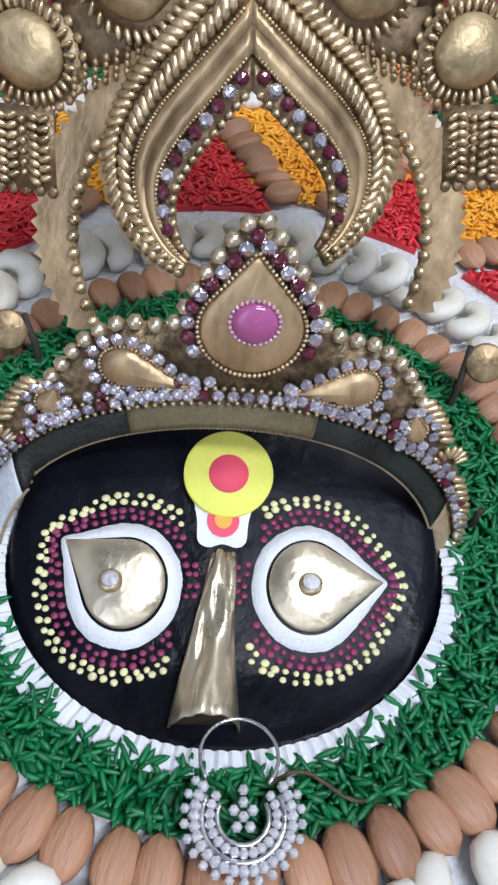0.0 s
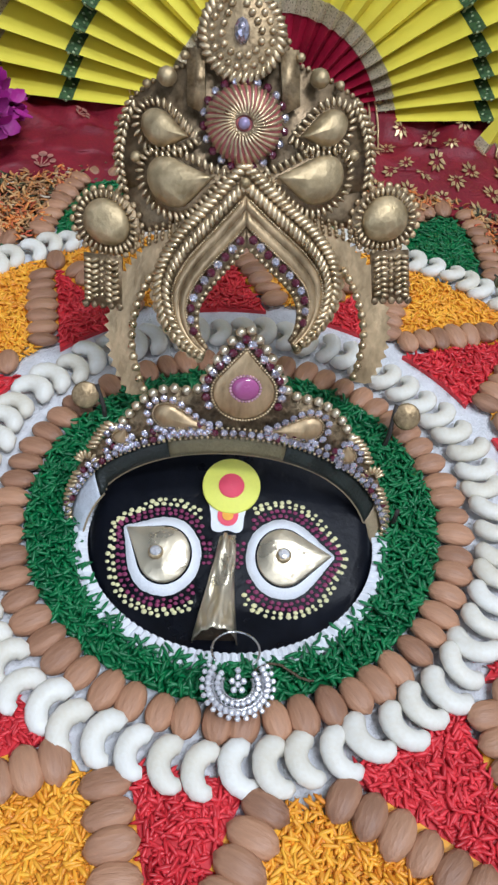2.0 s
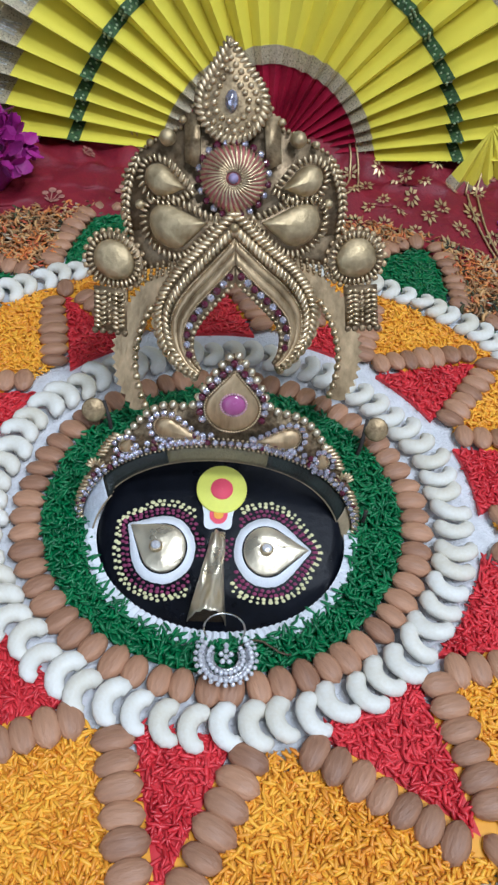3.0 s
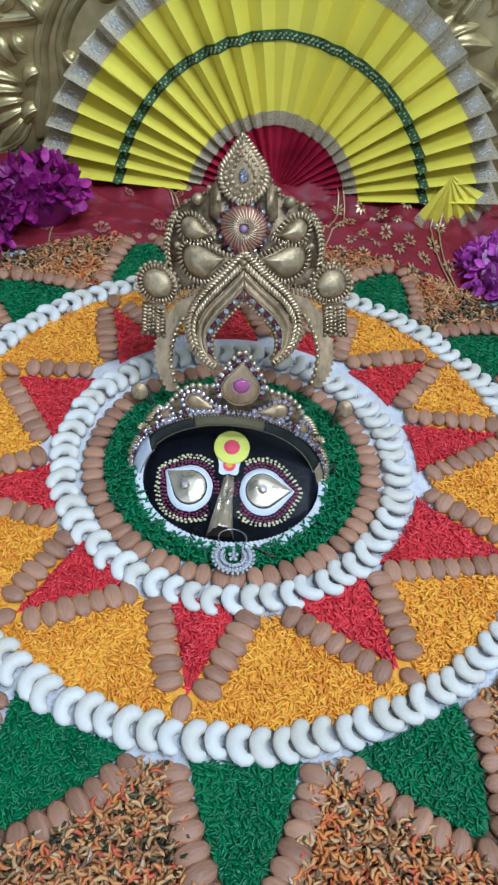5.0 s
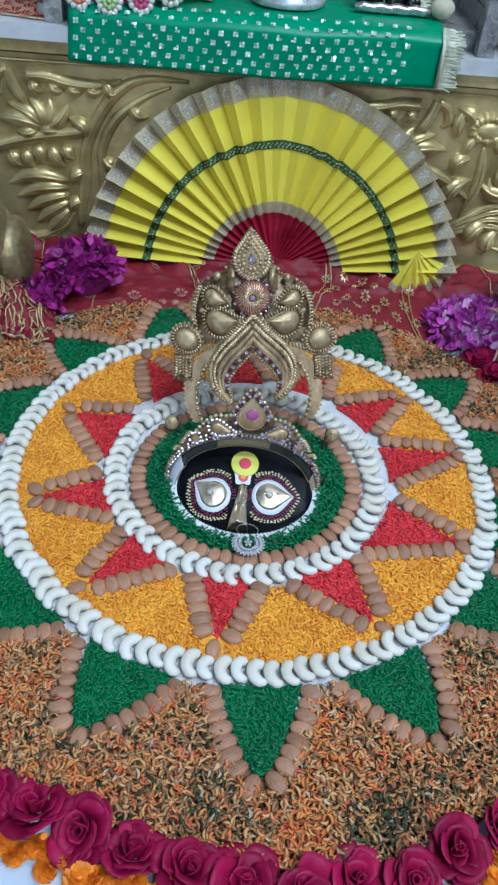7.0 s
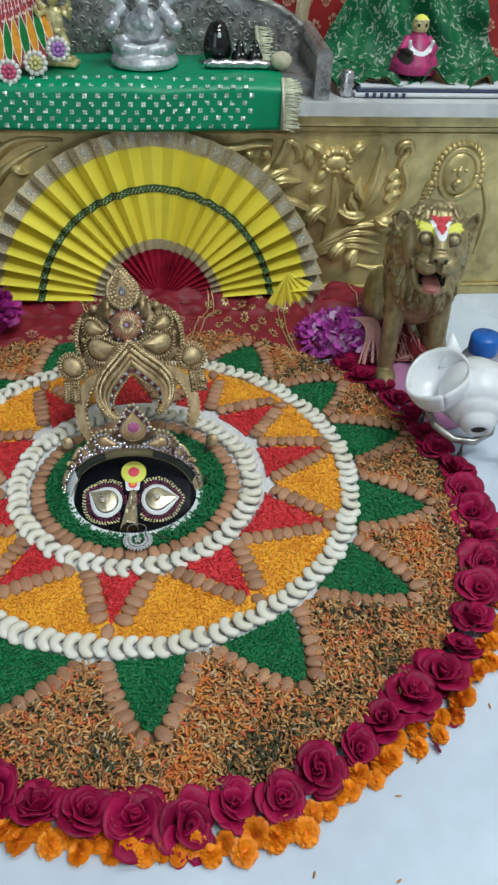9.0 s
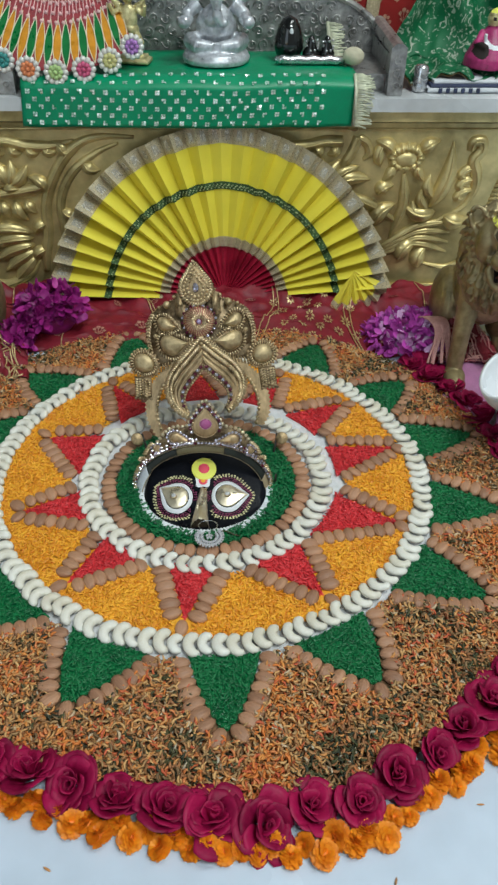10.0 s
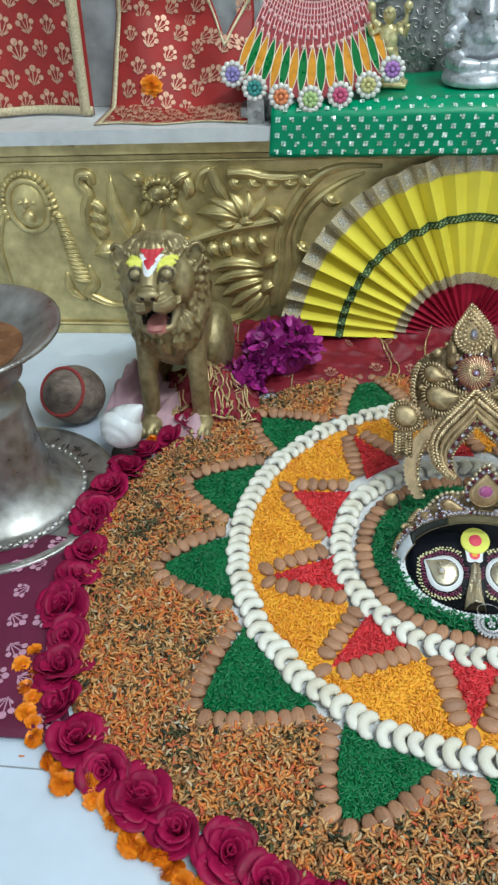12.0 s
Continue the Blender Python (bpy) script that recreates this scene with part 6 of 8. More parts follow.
def tasselled_cloth(label, c, sd, seed):
    ob = thing("tasselled_cloth", label, "cloth", group="tasselled cloths")
    s = Shape()
    r = np.random.default_rng(seed)

    def fn(u, v):
        a, b2 = (u - 0.5), (v - 0.5)
        z = 0.004 + 0.040 * math.exp(-7 * (a * a + b2 * b2)) + 0.012 * noise.noise((7 * u + seed, 7 * v, 0)) + 0.006 * noise.noise((19 * u, 19 * v, seed))
        return (c[0] + sd * 0.105 * a - 0.02 * b2, c[1] + 0.100 * b2, max(0.002, z))

    s.sheet(fn, 40, 40, thick=0.0008)
    part("cloth", s.mesh("cloth", M["red_brocade"]), ob)
    s = Shape()
    for k in range(60):
        u, v = r.uniform(0.1, 0.95), r.uniform(0.05, 0.9)
        path = [np.array(fn(min(1, u + 0.010 * j * r.uniform(-1, 1)), max(0, v - 0.045 * j))) + (0, 0, 0.0024) for j in range(8)]
        s.tube(path, 0.0009, 5)
    tagged(part("fringe", s.mesh("fringe", M["gold_thread" if sd > 0 else "pale_cord"]), ob, "loose gold threads" if sd > 0 else "loose pink and cream cords"), kind="stuff")


tasselled_cloth("crumpled red cloth with gold tassels by the lion", (-0.262, 0.205), 1, 5)
tasselled_cloth("crumpled crimson cloth with pale tassels by the lion", (0.300, 0.222), -1, 6)
M["pale_orchid"] = material("pale_orchid_petal", (0.66, 0.44, 0.66), 0.5, vary=0.2, scale=60, island=0.6, dark=(0.48, 0.16, 0.46))
flower_heap("pale_orchid_petals", "pale edged orchid petals among the purple ones", M["pale_orchid"], (0.262, 0.222, 0.011), (0.056, 0.047, 0.0285), 90, 9)
cords = thing("tassel_cords", "pink and cream tassel cords hanging beside the lion", "tassel")
for k in range(12):
    f = k / 11
    s = Shape()
    plan = smooth_path([(0.258 + 0.020 * f, 0.226), (0.268 + 0.020 * f, 0.205), (0.272 + 0.016 * f, 0.186), (0.262 + 0.024 * f + rng.normal(0, 0.003), 0.163 + rng.normal(0, 0.003))], 12)
    s.tube([(x, y, z) for (x, y), z in zip(plan, 0.012 + 0.036 * np.sin(np.linspace(0.9, 3.0, len(plan))))], 0.0013, 6)
    part("cord", s.mesh("cord", M["pale_cord"]), cords)


# ---- statues: one plain mesh each ----
def moulded(name, build, voxel, mats, paint=None, soften=2):
    """Fuses overlapping blobs into one smooth mesh; paint(p) names the material slot at a place."""
    s = Shape()
    build(s)
    tmp = bpy.data.objects.new("moulding_tmp", s.mesh("moulding_tmp", mats))
    scene.collection.objects.link(tmp)
    rm = tmp.modifiers.new("fuse", "REMESH")
    rm.mode, rm.voxel_size, rm.use_smooth_shade = "VOXEL", voxel, True
    sm = tmp.modifiers.new("soften", "SMOOTH")
    sm.iterations, sm.factor = soften, 0.5
    dg = bpy.context.evaluated_depsgraph_get()
    me = bpy.data.meshes.new_from_object(tmp.evaluated_get(dg))
    bpy.data.objects.remove(tmp)
    me.name = name
    me.materials.clear()
    for m in mats:
        me.materials.append(m)
    c = np.empty(len(me.polygons) * 3)
    me.polygons.foreach_get("center", c)
    c = c.reshape(-1, 3)
    idx = np.array([paint(p) for p in c], dtype=np.int32) if paint else np.zeros(len(c), np.int32)
    me.polygons.foreach_set("material_index", idx)
    me.polygons.foreach_set("use_smooth", np.ones(len(c), bool))
    me.update()
    return me


def locks(s, c, r, az0, az1, el0, el1, d_az, d_el, length, thick, seed):
    """Tapered locks of hair that flow down over an egg-shaped mass."""
    rr = np.random.default_rng(seed)
    c, r = np.array(c), np.array(r)

    def on(az, el, k):
        return c + r * k * np.array((math.sin(az) * math.cos(el), -math.cos(az) * math.cos(el), math.sin(el)))

    row = 0
    el = el0
    while el > el1:
        step = d_az / max(0.35, math.cos(el))
        az = az0 + (0.5 * step if row % 2 else 0.0)
        while az < az1:
            a, e = az + rr.normal(0, 0.05), el + rr.normal(0, 0.04)
            bend = rr.uniform(-0.10, 0.10) + 0.10 * math.sin(a)
            s.tube([on(a, e + 0.10, 0.97), on(a + bend * 0.5, e - 0.25 * length, 1.07), on(a + bend, e - 0.62 * length, 1.10), on(a + bend * 0.6, e - length, 1.09)],
                   [thick * 0.7, thick, thick * 0.85, thick * 0.25], 7)
            az += step
        el -= d_el
        row += 1


def lion_shape(s):
    B = lambda c, r: s.ball(c, r, nu=22, nv=14)
    B((0, 0.020, 0.105), (0.034, 0.034, 0.042))
    B((0, 0.075, 0.082), (0.034, 0.066, 0.042))
    for q in (-1, 1):
        B((q * 0.034, 0.094, 0.046), (0.020, 0.044, 0.044))
        B((q * 0.040, 0.062, 0.012), (0.015, 0.030, 0.012))
        s.tube([(q * 0.022, 0.006, 0.115), (q * 0.0265, -0.006, 0.060), (q * 0.0270, -0.010, 0.012)], [0.0150, 0.0102, 0.0095], 16)
        B((q * 0.0270, -0.018, 0.0090), (0.0130, 0.020, 0.0095))
        for k in (-1, 0, 1):
            B((q * 0.0270 + k * 0.0080, -0.034, 0.0075), (0.0042, 0.0075, 0.0062))
        B((q * 0.0150, -0.0345, 0.2000), (0.0100, 0.0045, 0.0030))     # brow
        B((q * 0.0145, -0.0410, 0.1915), (0.0058, 0.0056, 0.0050))     # eye
        s.tube([(q * 0.0145 + 0.0082 * math.cos(a), -0.0415 + 0.0020 * abs(math.cos(a)) + 0.002 * math.sin(a), 0.1915 + 0.0066 * math.sin(a)) for a in np.linspace(0, 2 * math.pi, 16, endpoint=False)], 0.0014, 6, closed=True)
        B((q * 0.0230, -0.0200, 0.1740), (0.0120, 0.0150, 0.0220))     # cheek
        B((q * 0.0100, -0.0520, 0.1690), (0.0128, 0.0140, 0.0105))     # whisker pad
        s.tube([(q * 0.0195, -0.0380, 0.1640), (q * 0.0190, -0.0340, 0.1520), (q * 0.0135, -0.0430, 0.1390), (0.0, -0.0530, 0.1355)], [0.0055, 0.0050, 0.0048, 0.0046], 10)
        for k in range(3):
            s.tube([(q * 0.0030, -0.0662, 0.1735 - 0.0032 * k), (q * 0.0120, -0.0655, 0.1745 - 0.0042 * k), (q * 0.0210, -0.0540, 0.1765 - 0.0050 * k)], 0.0012, 6)
        ear = [(q * 0.0355 + 0.0080 * math.cos(a), -0.0100 + q * 0.003 * math.cos(a), 0.1950 + 0.0115 * math.sin(a) + 0.0025 * q * math.cos(a)) for a in np.linspace(0, 2 * math.pi, 18, endpoint=False)]
        s.tube(ear, 0.0024, 8, closed=True)
        B((q * 0.0355, -0.0040, 0.1930), (0.0080, 0.0030, 0.0110))
    B((0, 0.014, 0.146), (0.0400, 0.038, 0.054))
    B((0, -0.006, 0.122), (0.0330, 0.026, 0.030))
    B((0, -0.004, 0.1835), (0.0330, 0.0335, 0.0315))
    B((0, -0.0220, 0.1850), (0.0285, 0.0200, 0.0240))
    B((0, -0.0400, 0.1760), (0.0175, 0.0200, 0.0150))
    s.tube([(0, -0.0370, 0.2000), (0, -0.0480, 0.1920), (0, -0.0590, 0.1840)], [0.0080, 0.0085, 0.0088], 12)
    B((0, -0.0640, 0.1815), (0.0105, 0.0058, 0.0055))
    B((0, -0.0340, 0.1370), (0.0150, 0.0190, 0.0050))
    s.tube([(0, -0.030, 0.1430), (0, -0.042, 0.1440), (0, -0.050, 0.1425), (0, -0.0545, 0.1395)], [0.0085, 0.0092, 0.0086, 0.0065], 12, ((0, 0, 1), 0.45))
    # ruff round the face
    for ring, (rx, rz, y0, n, ln) in enumerate(((0.0315, 0.0370, -0.012, 30, 0.014), (0.0355, 0.0450, -0.002, 32, 0.015), (0.0390, 0.0500, 0.010, 32, 0.014))):
        for k in range(n):
            a = 2 * math.pi * (k + 0.5 * (ring % 2)) / n
            if math.sin(a) > 0.55 or (ring == 0 and math.sin(a) < -0.75):
                continue
            p = np.array((rx * math.cos(a), y0, 0.176 + rz * math.sin(a)))
            out = np.array((math.cos(a) * 0.55, 0.5, math.sin(a) * 0.4 - 0.75))
            s.tube([p - out * 0.003, p + out * ln * 0.3 + np.array((0.002 * math.cos(a), -0.003, 0)), p + out * ln * 0.7, p + out * ln], [0.0020, 0.0032, 0.0026, 0.0008], 7)
    locks(s, (0, 0.014, 0.146), (0.0400, 0.038, 0.054), -2.3, 2.3, 0.70, -1.0, 0.24, 0.26, 0.50, 0.0031, 3)
    locks(s, (0, -0.006, 0.122), (0.0330, 0.026, 0.030), -1.5, 1.5, 0.70, -0.85, 0.27, 0.38, 0.75, 0.0031, 4)
    # crown of the head: rounded, with strands combed back from the brow
    B((0, -0.001, 0.1945), (0.0300, 0.0300, 0.0195))
    rr = np.random.default_rng(8)
    for ring, n in ((0, 17), (1, 15), (2, 12)):
        for k in range(n):
            a = radians(-80 + 160 * k / (n - 1)) + 0.05 * (ring % 2) + rr.normal(0, 0.03)
            sx, sy = math.sin(a), -math.cos(a)
            at = lambda el, up: (0.0300 * up * sx * math.cos(el), -0.001 + 0.0300 * up * sy * math.cos(el), 0.1945 + 0.0195 * up * math.sin(el))
            e0 = 0.12 + 0.36 * ring + rr.normal(0, 0.04)
            s.tube([at(e0, 0.99), at(e0 + 0.16, 1.10), at(e0 + 0.40, 1.16), at(e0 + 0.62, 1.13)], [0.0010, 0.0024, 0.0024, 0.0009], 7)


def lion_paint(p):
    x, y, z = p
    ax = abs(x)
    if ax < 0.0095 and 0.1375 < z < 0.1490 and y < -0.030:
        return 4
    # mouth gap and nostrils: shade of the hollows put into the colour
    if -0.046 < y < -0.016 and 0.1400 < z < 0.1620 and ax < 0.0140:
        return 5
    if y < -0.064 and 0.0025 < ax < 0.0068 and 0.1775 < z < 0.1815:
        return 5
    d = math.hypot((ax - 0.0145) / 0.0058, (z - 0.1915) / 0.0052)
    if y < -0.034 and d < 1.25:
        return 6 if d < 0.88 else 7
    if y < -0.018 and 0.190 < z < 0.2095:
        if z > 0.2000 and ax < 0.0100 * (z - 0.1990) / 0.009:
            return 1
        if ax < 0.0025 + 0.0095 * (z - 0.1960) / 0.010 and 0.1960 < z < 0.2060:
            return 3
        if 1.45 < d < 2.35 and z > 0.1965 + 0.25 * max(0, ax - 0.016) and 0.0070 < ax < 0.0235:
            return 2
    return 0


M["paint_red"] = material("vermilion_paint", (0.55, 0.03, 0.05), 0.6)
M["eye_brass"] = material("pale_eye_brass", (0.36, 0.30, 0.17), 0.45, 0.4, vary=0.15, scale=120)
M["eye_line"] = material("dark_eye_line", (0.10, 0.080, 0.045), 0.5, 0.3, vary=0.3, scale=120)
M["tongue"] = material("pink_mouth_paint", (0.50, 0.20, 0.18), 0.5)
# shade of mouths and holes as colour, and the idol's black marks
M["mouth"] = material("hollow_shade_and_black_paint", (0.02, 0.012, 0.01), 0.7)
lion_me = moulded("lion_statue", lion_shape, 0.0012, [M["brass"], M["paint_red"], M["lemon"], M["white"], M["tongue"], M["mouth"], M["eye_brass"], M["eye_line"]], lion_paint, 1)
for x, y, turn, lab in ((-0.292, 0.168, 2, "seated brass lion statue with painted forehead, beside a steel lamp"), (0.318, 0.158, -10, "seated brass lion statue with painted forehead, beside a white conch")):
    ob = thing("lion_statue", lab, "lion statue", lion_me, group="lion statues")
    ob.matrix_basis = pose(x, y, 0.0, 0, 0, turn) @ Matrix.Diagonal((1.0, 1.0, 1.0, 1))

# pink cloths under the lions
M["pink_cloth"] = material("faded_pink_cloth", (0.56, 0.36, 0.42), 0.8, vary=0.2, scale=40, bump=0.0006, bump_scale=900)
M["violet_cloth"] = material("violet_pink_cloth", (0.60, 0.26, 0.50), 0.75, vary=0.25, scale=30, bump=0.0005, bump_scale=900)


def crumpled(name, label, c, w, d, h, mat, seed, turn=0):
    s = Shape()

    def fn(u, v):
        q = u * 1.3 + 0.5 * v + 0.25 * math.sin(4 * v + seed)
        z = h * (0.55 + 0.16 * math.sin(9 * q + seed) + 0.08 * math.sin(21 * q - 3 * v) + 0.35 * noise.noise((2.1 * u + seed, 2.3 * v, 1.7)))
        edge = min(1, 6 * min(u, 1 - u), 6 * min(v, 1 - v))
        return ((u - 0.5) * w * (1 + 0.08 * math.sin(9 * v + seed)), (v - 0.5) * d * (1 + 0.10 * math.sin(7 * u + seed)), max(0.001, z * (0.25 + 0.75 * edge)))

    s.sheet(fn, 36, 36, thick=0.0009)
    return thing(name, label, "cloth", s.mesh(name, mat), at=c, turn=turn)


crumpled("pink_cloth", "faded pink crumpled cloth under the lion", (-0.300, 0.185, 0.0), 0.095, 0.110, 0.026, M["pink_cloth"], 2)
crumpled("pink_cloth", "faded pink crumpled cloth behind the conch", (-0.348, 0.200, 0.0), 0.055, 0.080, 0.048, M["pink_cloth"], 8)
crumpled("violet_cloth", "violet-pink patterned cloth lying under the lion", (0.334, 0.128, 0.0), 0.140, 0.150, 0.014, M["violet_cloth"], 5)

# ---- steel oil lamp ----
lamp = thing("oil_lamp", "tall worn steel oil lamp on a wide round tray", "oil lamp", at=(-0.440, 0.028, 0))
s = Shape()
s.lathe([(0.001, 0.004), (0.094, 0.004), (0.102, 0.0080), (0.108, 0.0088), (0.110, 0.0065), (0.108, 0.002), (0.098, 0.0), (0.001, 0.0)], 64)
part("tray", s.mesh("tray", M["steel"]), lamp)
s = Shape()
s.lathe([(0.080, 0.0045), (0.0815, 0.0065), (0.080, 0.0090), (0.077, 0.0100), (0.0755, 0.0092), (0.071, 0.0130), (0.065, 0.0180), (0.060, 0.0230), (0.0560, 0.0290), (0.0520, 0.0345), (0.0500, 0.042), (0.0475, 0.060), (0.0440, 0.092), (0.0430, 0.108), (0.0450, 0.113),
         (0.0440, 0.117), (0.0400, 0.121), (0.0380, 0.128), (0.0400, 0.136), (0.042, 0.141)], 64)
part("stem", s.mesh("stem", M["steel"]), lamp)
s = Shape()
for k in range(56):
    s.ball((0.0785 * math.cos(2 * math.pi * k / 56), 0.0785 * math.sin(2 * math.pi * k / 56), 0.0098), (0.0034, 0.0034, 0.0022), nu=8, nv=5)
tagged(part("beaded_edge", s.mesh("beaded_edge", M["steel"]), lamp, "beaded rim of the foot"), kind="stuff")
s = Shape()
s.lathe([(0.038, 0.139), (0.048, 0.140), (0.0495, 0.146), (0.050, 0.153), (0.062, 0.166), (0.084, 0.180), (0.0895, 0.1825), (0.0900, 0.1860), (0.086, 0.1860), (0.070, 0.1770), (0.054, 0.1665), (0.030, 0.161), (0.001, 0.160)], 64)
part("bowl", s.mesh("bowl", M["steel"]), lamp)
M["oil"] = material("burnt_oil", (0.17, 0.085, 0.038), 0.22, vary=0.6, scale=40, dark=(0.03, 0.02, 0.015))
s = Shape()
s.lathe([(0.001, 0.1680), (0.0545, 0.1675)], 40)
part("oil_pool", s.mesh("oil_pool", M["oil"]), lamp, "dark burnt oil residue")
p = np.array([polar((0, 0), r, a) for r, a in zip(rng.uniform(0.084, 0.098, 26), rng.uniform(-60, 90, 26))])
tagged(part("ash_flake", grains("ash_flake", M["twig"], p, 0.0047, 0.008, 0.0009, 0.001, 0.1, 4), lamp), kind="stuff")

M["husk"] = material("coconut_husk", (0.25, 0.20, 0.165), 0.8, vary=0.4, scale=60, bump=0.003, bump_scale=220, dark=(0.035, 0.025, 0.022), stretch=(0.5, 1, 1))
s = Shape()
s.ball((0, 0, 0.032), (0.034, 0.032, 0.032), nu=28, nv=16)
nut = thing("coconut", "dark dry coconut tied with a red thread", "coconut", at=(-0.406, 0.166, 0))
part("husk", s.mesh("husk", M["husk"]), nut)
s = Shape()
axis, side = np.array((-0.30, -0.72, 0.62)), np.array((0.92, -0.38, 0.0))
axis /= np.linalg.norm(axis)
side = side - axis * (axis @ side)
side /= np.linalg.norm(side)
up = np.cross(axis, side)
s.tube([np.array((0, 0, 0.032)) + np.array((0.034, 0.032, 0.032)) * 1.02 * (0.62 * axis + 0.785 * (side * math.cos(a) + up * math.sin(a))) for a in np.linspace(0, 2 * math.pi, 40, endpoint=False)], 0.0020, 6, closed=True)
part("thread", s.mesh("thread", material("dull_red_thread", (0.34, 0.05, 0.05), 0.9)), nut, "dull red thread")

M["shell"] = material("white_shell", (0.76, 0.78, 0.82), 0.3, vary=0.06, scale=20, bump=0.0003, bump_scale=120)


def turned(ob, at, axis):
    ob.matrix_basis = Matrix.Translation(at) @ Vector(axis).to_track_quat("Z", "Y").to_matrix().to_4x4()
    return ob


small = thing("small_conch", "small smooth white conch with a pointed spout", "conch", at=(-0.336, 0.100, 0.0))
s = Shape()
s.lathe([(0.0005, -0.021), (0.012, -0.018), (0.0195, -0.010), (0.0225, 0.0), (0.0215, 0.006), (0.0180, 0.0105), (0.0172, 0.0106), (0.0150, 0.0140), (0.0110, 0.0165), (0.0104, 0.0166), (0.0060, 0.0190), (0.0005, 0.0200)], 36)
turned(part("whorl_body", s.mesh("whorl_body", M["shell"]), small), (0.0, 0.0, 0.036), (-0.35, -0.85, -0.25))
s = Shape()
s.tube([(0.002, 0.002, 0.042), (0.010, 0.003, 0.050), (0.018, 0.004, 0.057), (0.024, 0.004, 0.062)], [0.0190, 0.0140, 0.0070, 0.0015], 14)
part("spout", s.mesh("spout", M["shell"]), small)
s = Shape()
s.lathe([(0.001, 0.0), (0.018, 0.0), (0.017, 0.006), (0.013, 0.014), (0.015, 0.020), (0.001, 0.021)], 24)
thing("shell_stand", "small dark wooden stand under the conch", "stand", s.mesh("shell_stand", M["twig"]), at=(-0.334, 0.102, 0))

# white conch bowl on a wire stand, by the other lion
bowl = thing("white_conch_bowl", "glossy white conch with an open mouth on a metal stand", "conch", at=(0.345, 0.030, 0.0))


s = Shape()
s.lathe([(0.0005, -0.036), (0.018, -0.033), (0.030, -0.022), (0.0365, -0.008), (0.0375, 0.002), (0.0350, 0.013), (0.0300, 0.0195), (0.0285, 0.0200), (0.0270, 0.0230), (0.0215, 0.0300), (0.0195, 0.0305), (0.0180, 0.0330),
         (0.0150, 0.0395), (0.0110, 0.0425), (0.0085, 0.0430), (0.0070, 0.0400)], 48)
body = turned(part("whorl_body", s.mesh("whorl_body", M["shell"]), bowl), (-0.003, -0.012, 0.070), (-0.15, -0.88, -0.40))
# dark disc set in the tip hole in place of its shade
s = Shape()
s.lathe([(0.0001, 0.0405), (0.0075, 0.0405)], 20)
part("dark_hole", s.mesh("dark_hole", M["mouth"]), body, "dark disc for the shade in the round tip hole")
s = Shape()
s.sheet(lambda u, v: (0.0370 * math.sin(v * 1.45) * math.cos(2 * math.pi * u) * (1.15 + 0.10 * math.cos(2 * math.pi * u)), 0.0330 * math.sin(v * 1.45) * math.sin(2 * math.pi * u),
                      0.042 * (1 - math.cos(v * 1.45)) + 0.006 * v * math.cos(4 * math.pi * u) + 0.010 * v * max(0, math.sin(2 * math.pi * u))), 48, 14, thick=0.003)
turned(part("open_mouth", s.mesh("open_mouth", M["shell"]), bowl), (-0.034, -0.008, 0.055), (-0.30, 0.05, 0.95))
s = Shape()
s.tube([(-0.022, 0.020, 0.080), (-0.020, 0.026, 0.097), (-0.024, 0.030, 0.116)], [0.013, 0.009, 0.002], 10, ((0, 1, 0), 0.25))
part("lip_fin", s.mesh("lip_fin", M["shell"]), bowl)
s = Shape()
s.tube([(-0.050, -0.006, 0.054), (-0.044, -0.026, 0.042), (-0.028, -0.040, 0.035), (-0.008, -0.044, 0.034), (0.010, -0.038, 0.040), (0.014, -0.028, 0.050)], 0.0040, 10)
s.tube([(0.020, -0.040, 0.050), (0.022, -0.050, 0.036), (0.034, -0.050, 0.026), (0.046, -0.040, 0.030)], 0.0036, 10)
for x, y in ((-0.018, -0.042), (0.030, -0.048), (-0.040, 0.020), (0.030, 0.024)):
    s.tube([(x, y, 0.036), (x, y, 0.016), (x * 1.05, y, 0.0)], 0.0028, 8)
part("wire_stand", s.mesh("wire_stand", M["steel"]), bowl, "bent metal stand")

M["blue"] = material("blue_plastic", (0.015, 0.12, 0.50), 0.35, vary=0.08)
bottle = thing("water_bottle", "clear plastic bottle with a bright blue cap", "bottle", at=(0.381, 0.105, 0))
s = Shape()
s.lathe([(0.001, 0.0005), (0.022, 0.0005), (0.024, 0.006), (0.024, 0.048), (0.020, 0.060), (0.013, 0.065), (0.013, 0.067)], 28)
part("body", s.mesh("bottle_body", material("cloudy_plastic", (0.70, 0.76, 0.82), 0.2, transmission=0.6)), bottle)
s = Shape()
s.lathe([(0.016, 0.0660), (0.0165, 0.068), (0.0165, 0.083), (0.0145, 0.086), (0.001, 0.0865)], 28)
part("cap", s.mesh("cap", M["blue"]), bottle, "ribbed blue cap")

# maroon flowered cloth on the floor
M["maroon"] = material("maroon_cloth", (0.13, 0.008, 0.045), 0.7, vary=0.25, scale=20, bump=0.0003, bump_scale=900)


def maroon_fn(u, v):
    x = -0.350 - 0.42 * u + 0.055 * v
    y = -0.028 - 0.20 * v - 0.02 * u
    return (x + 0.004 * math.sin(14 * v), y + 0.006 * math.sin(11 * u), 0.004 + 0.003 * noise.noise((6 * u, 5 * v, 0)) + 0.0015)


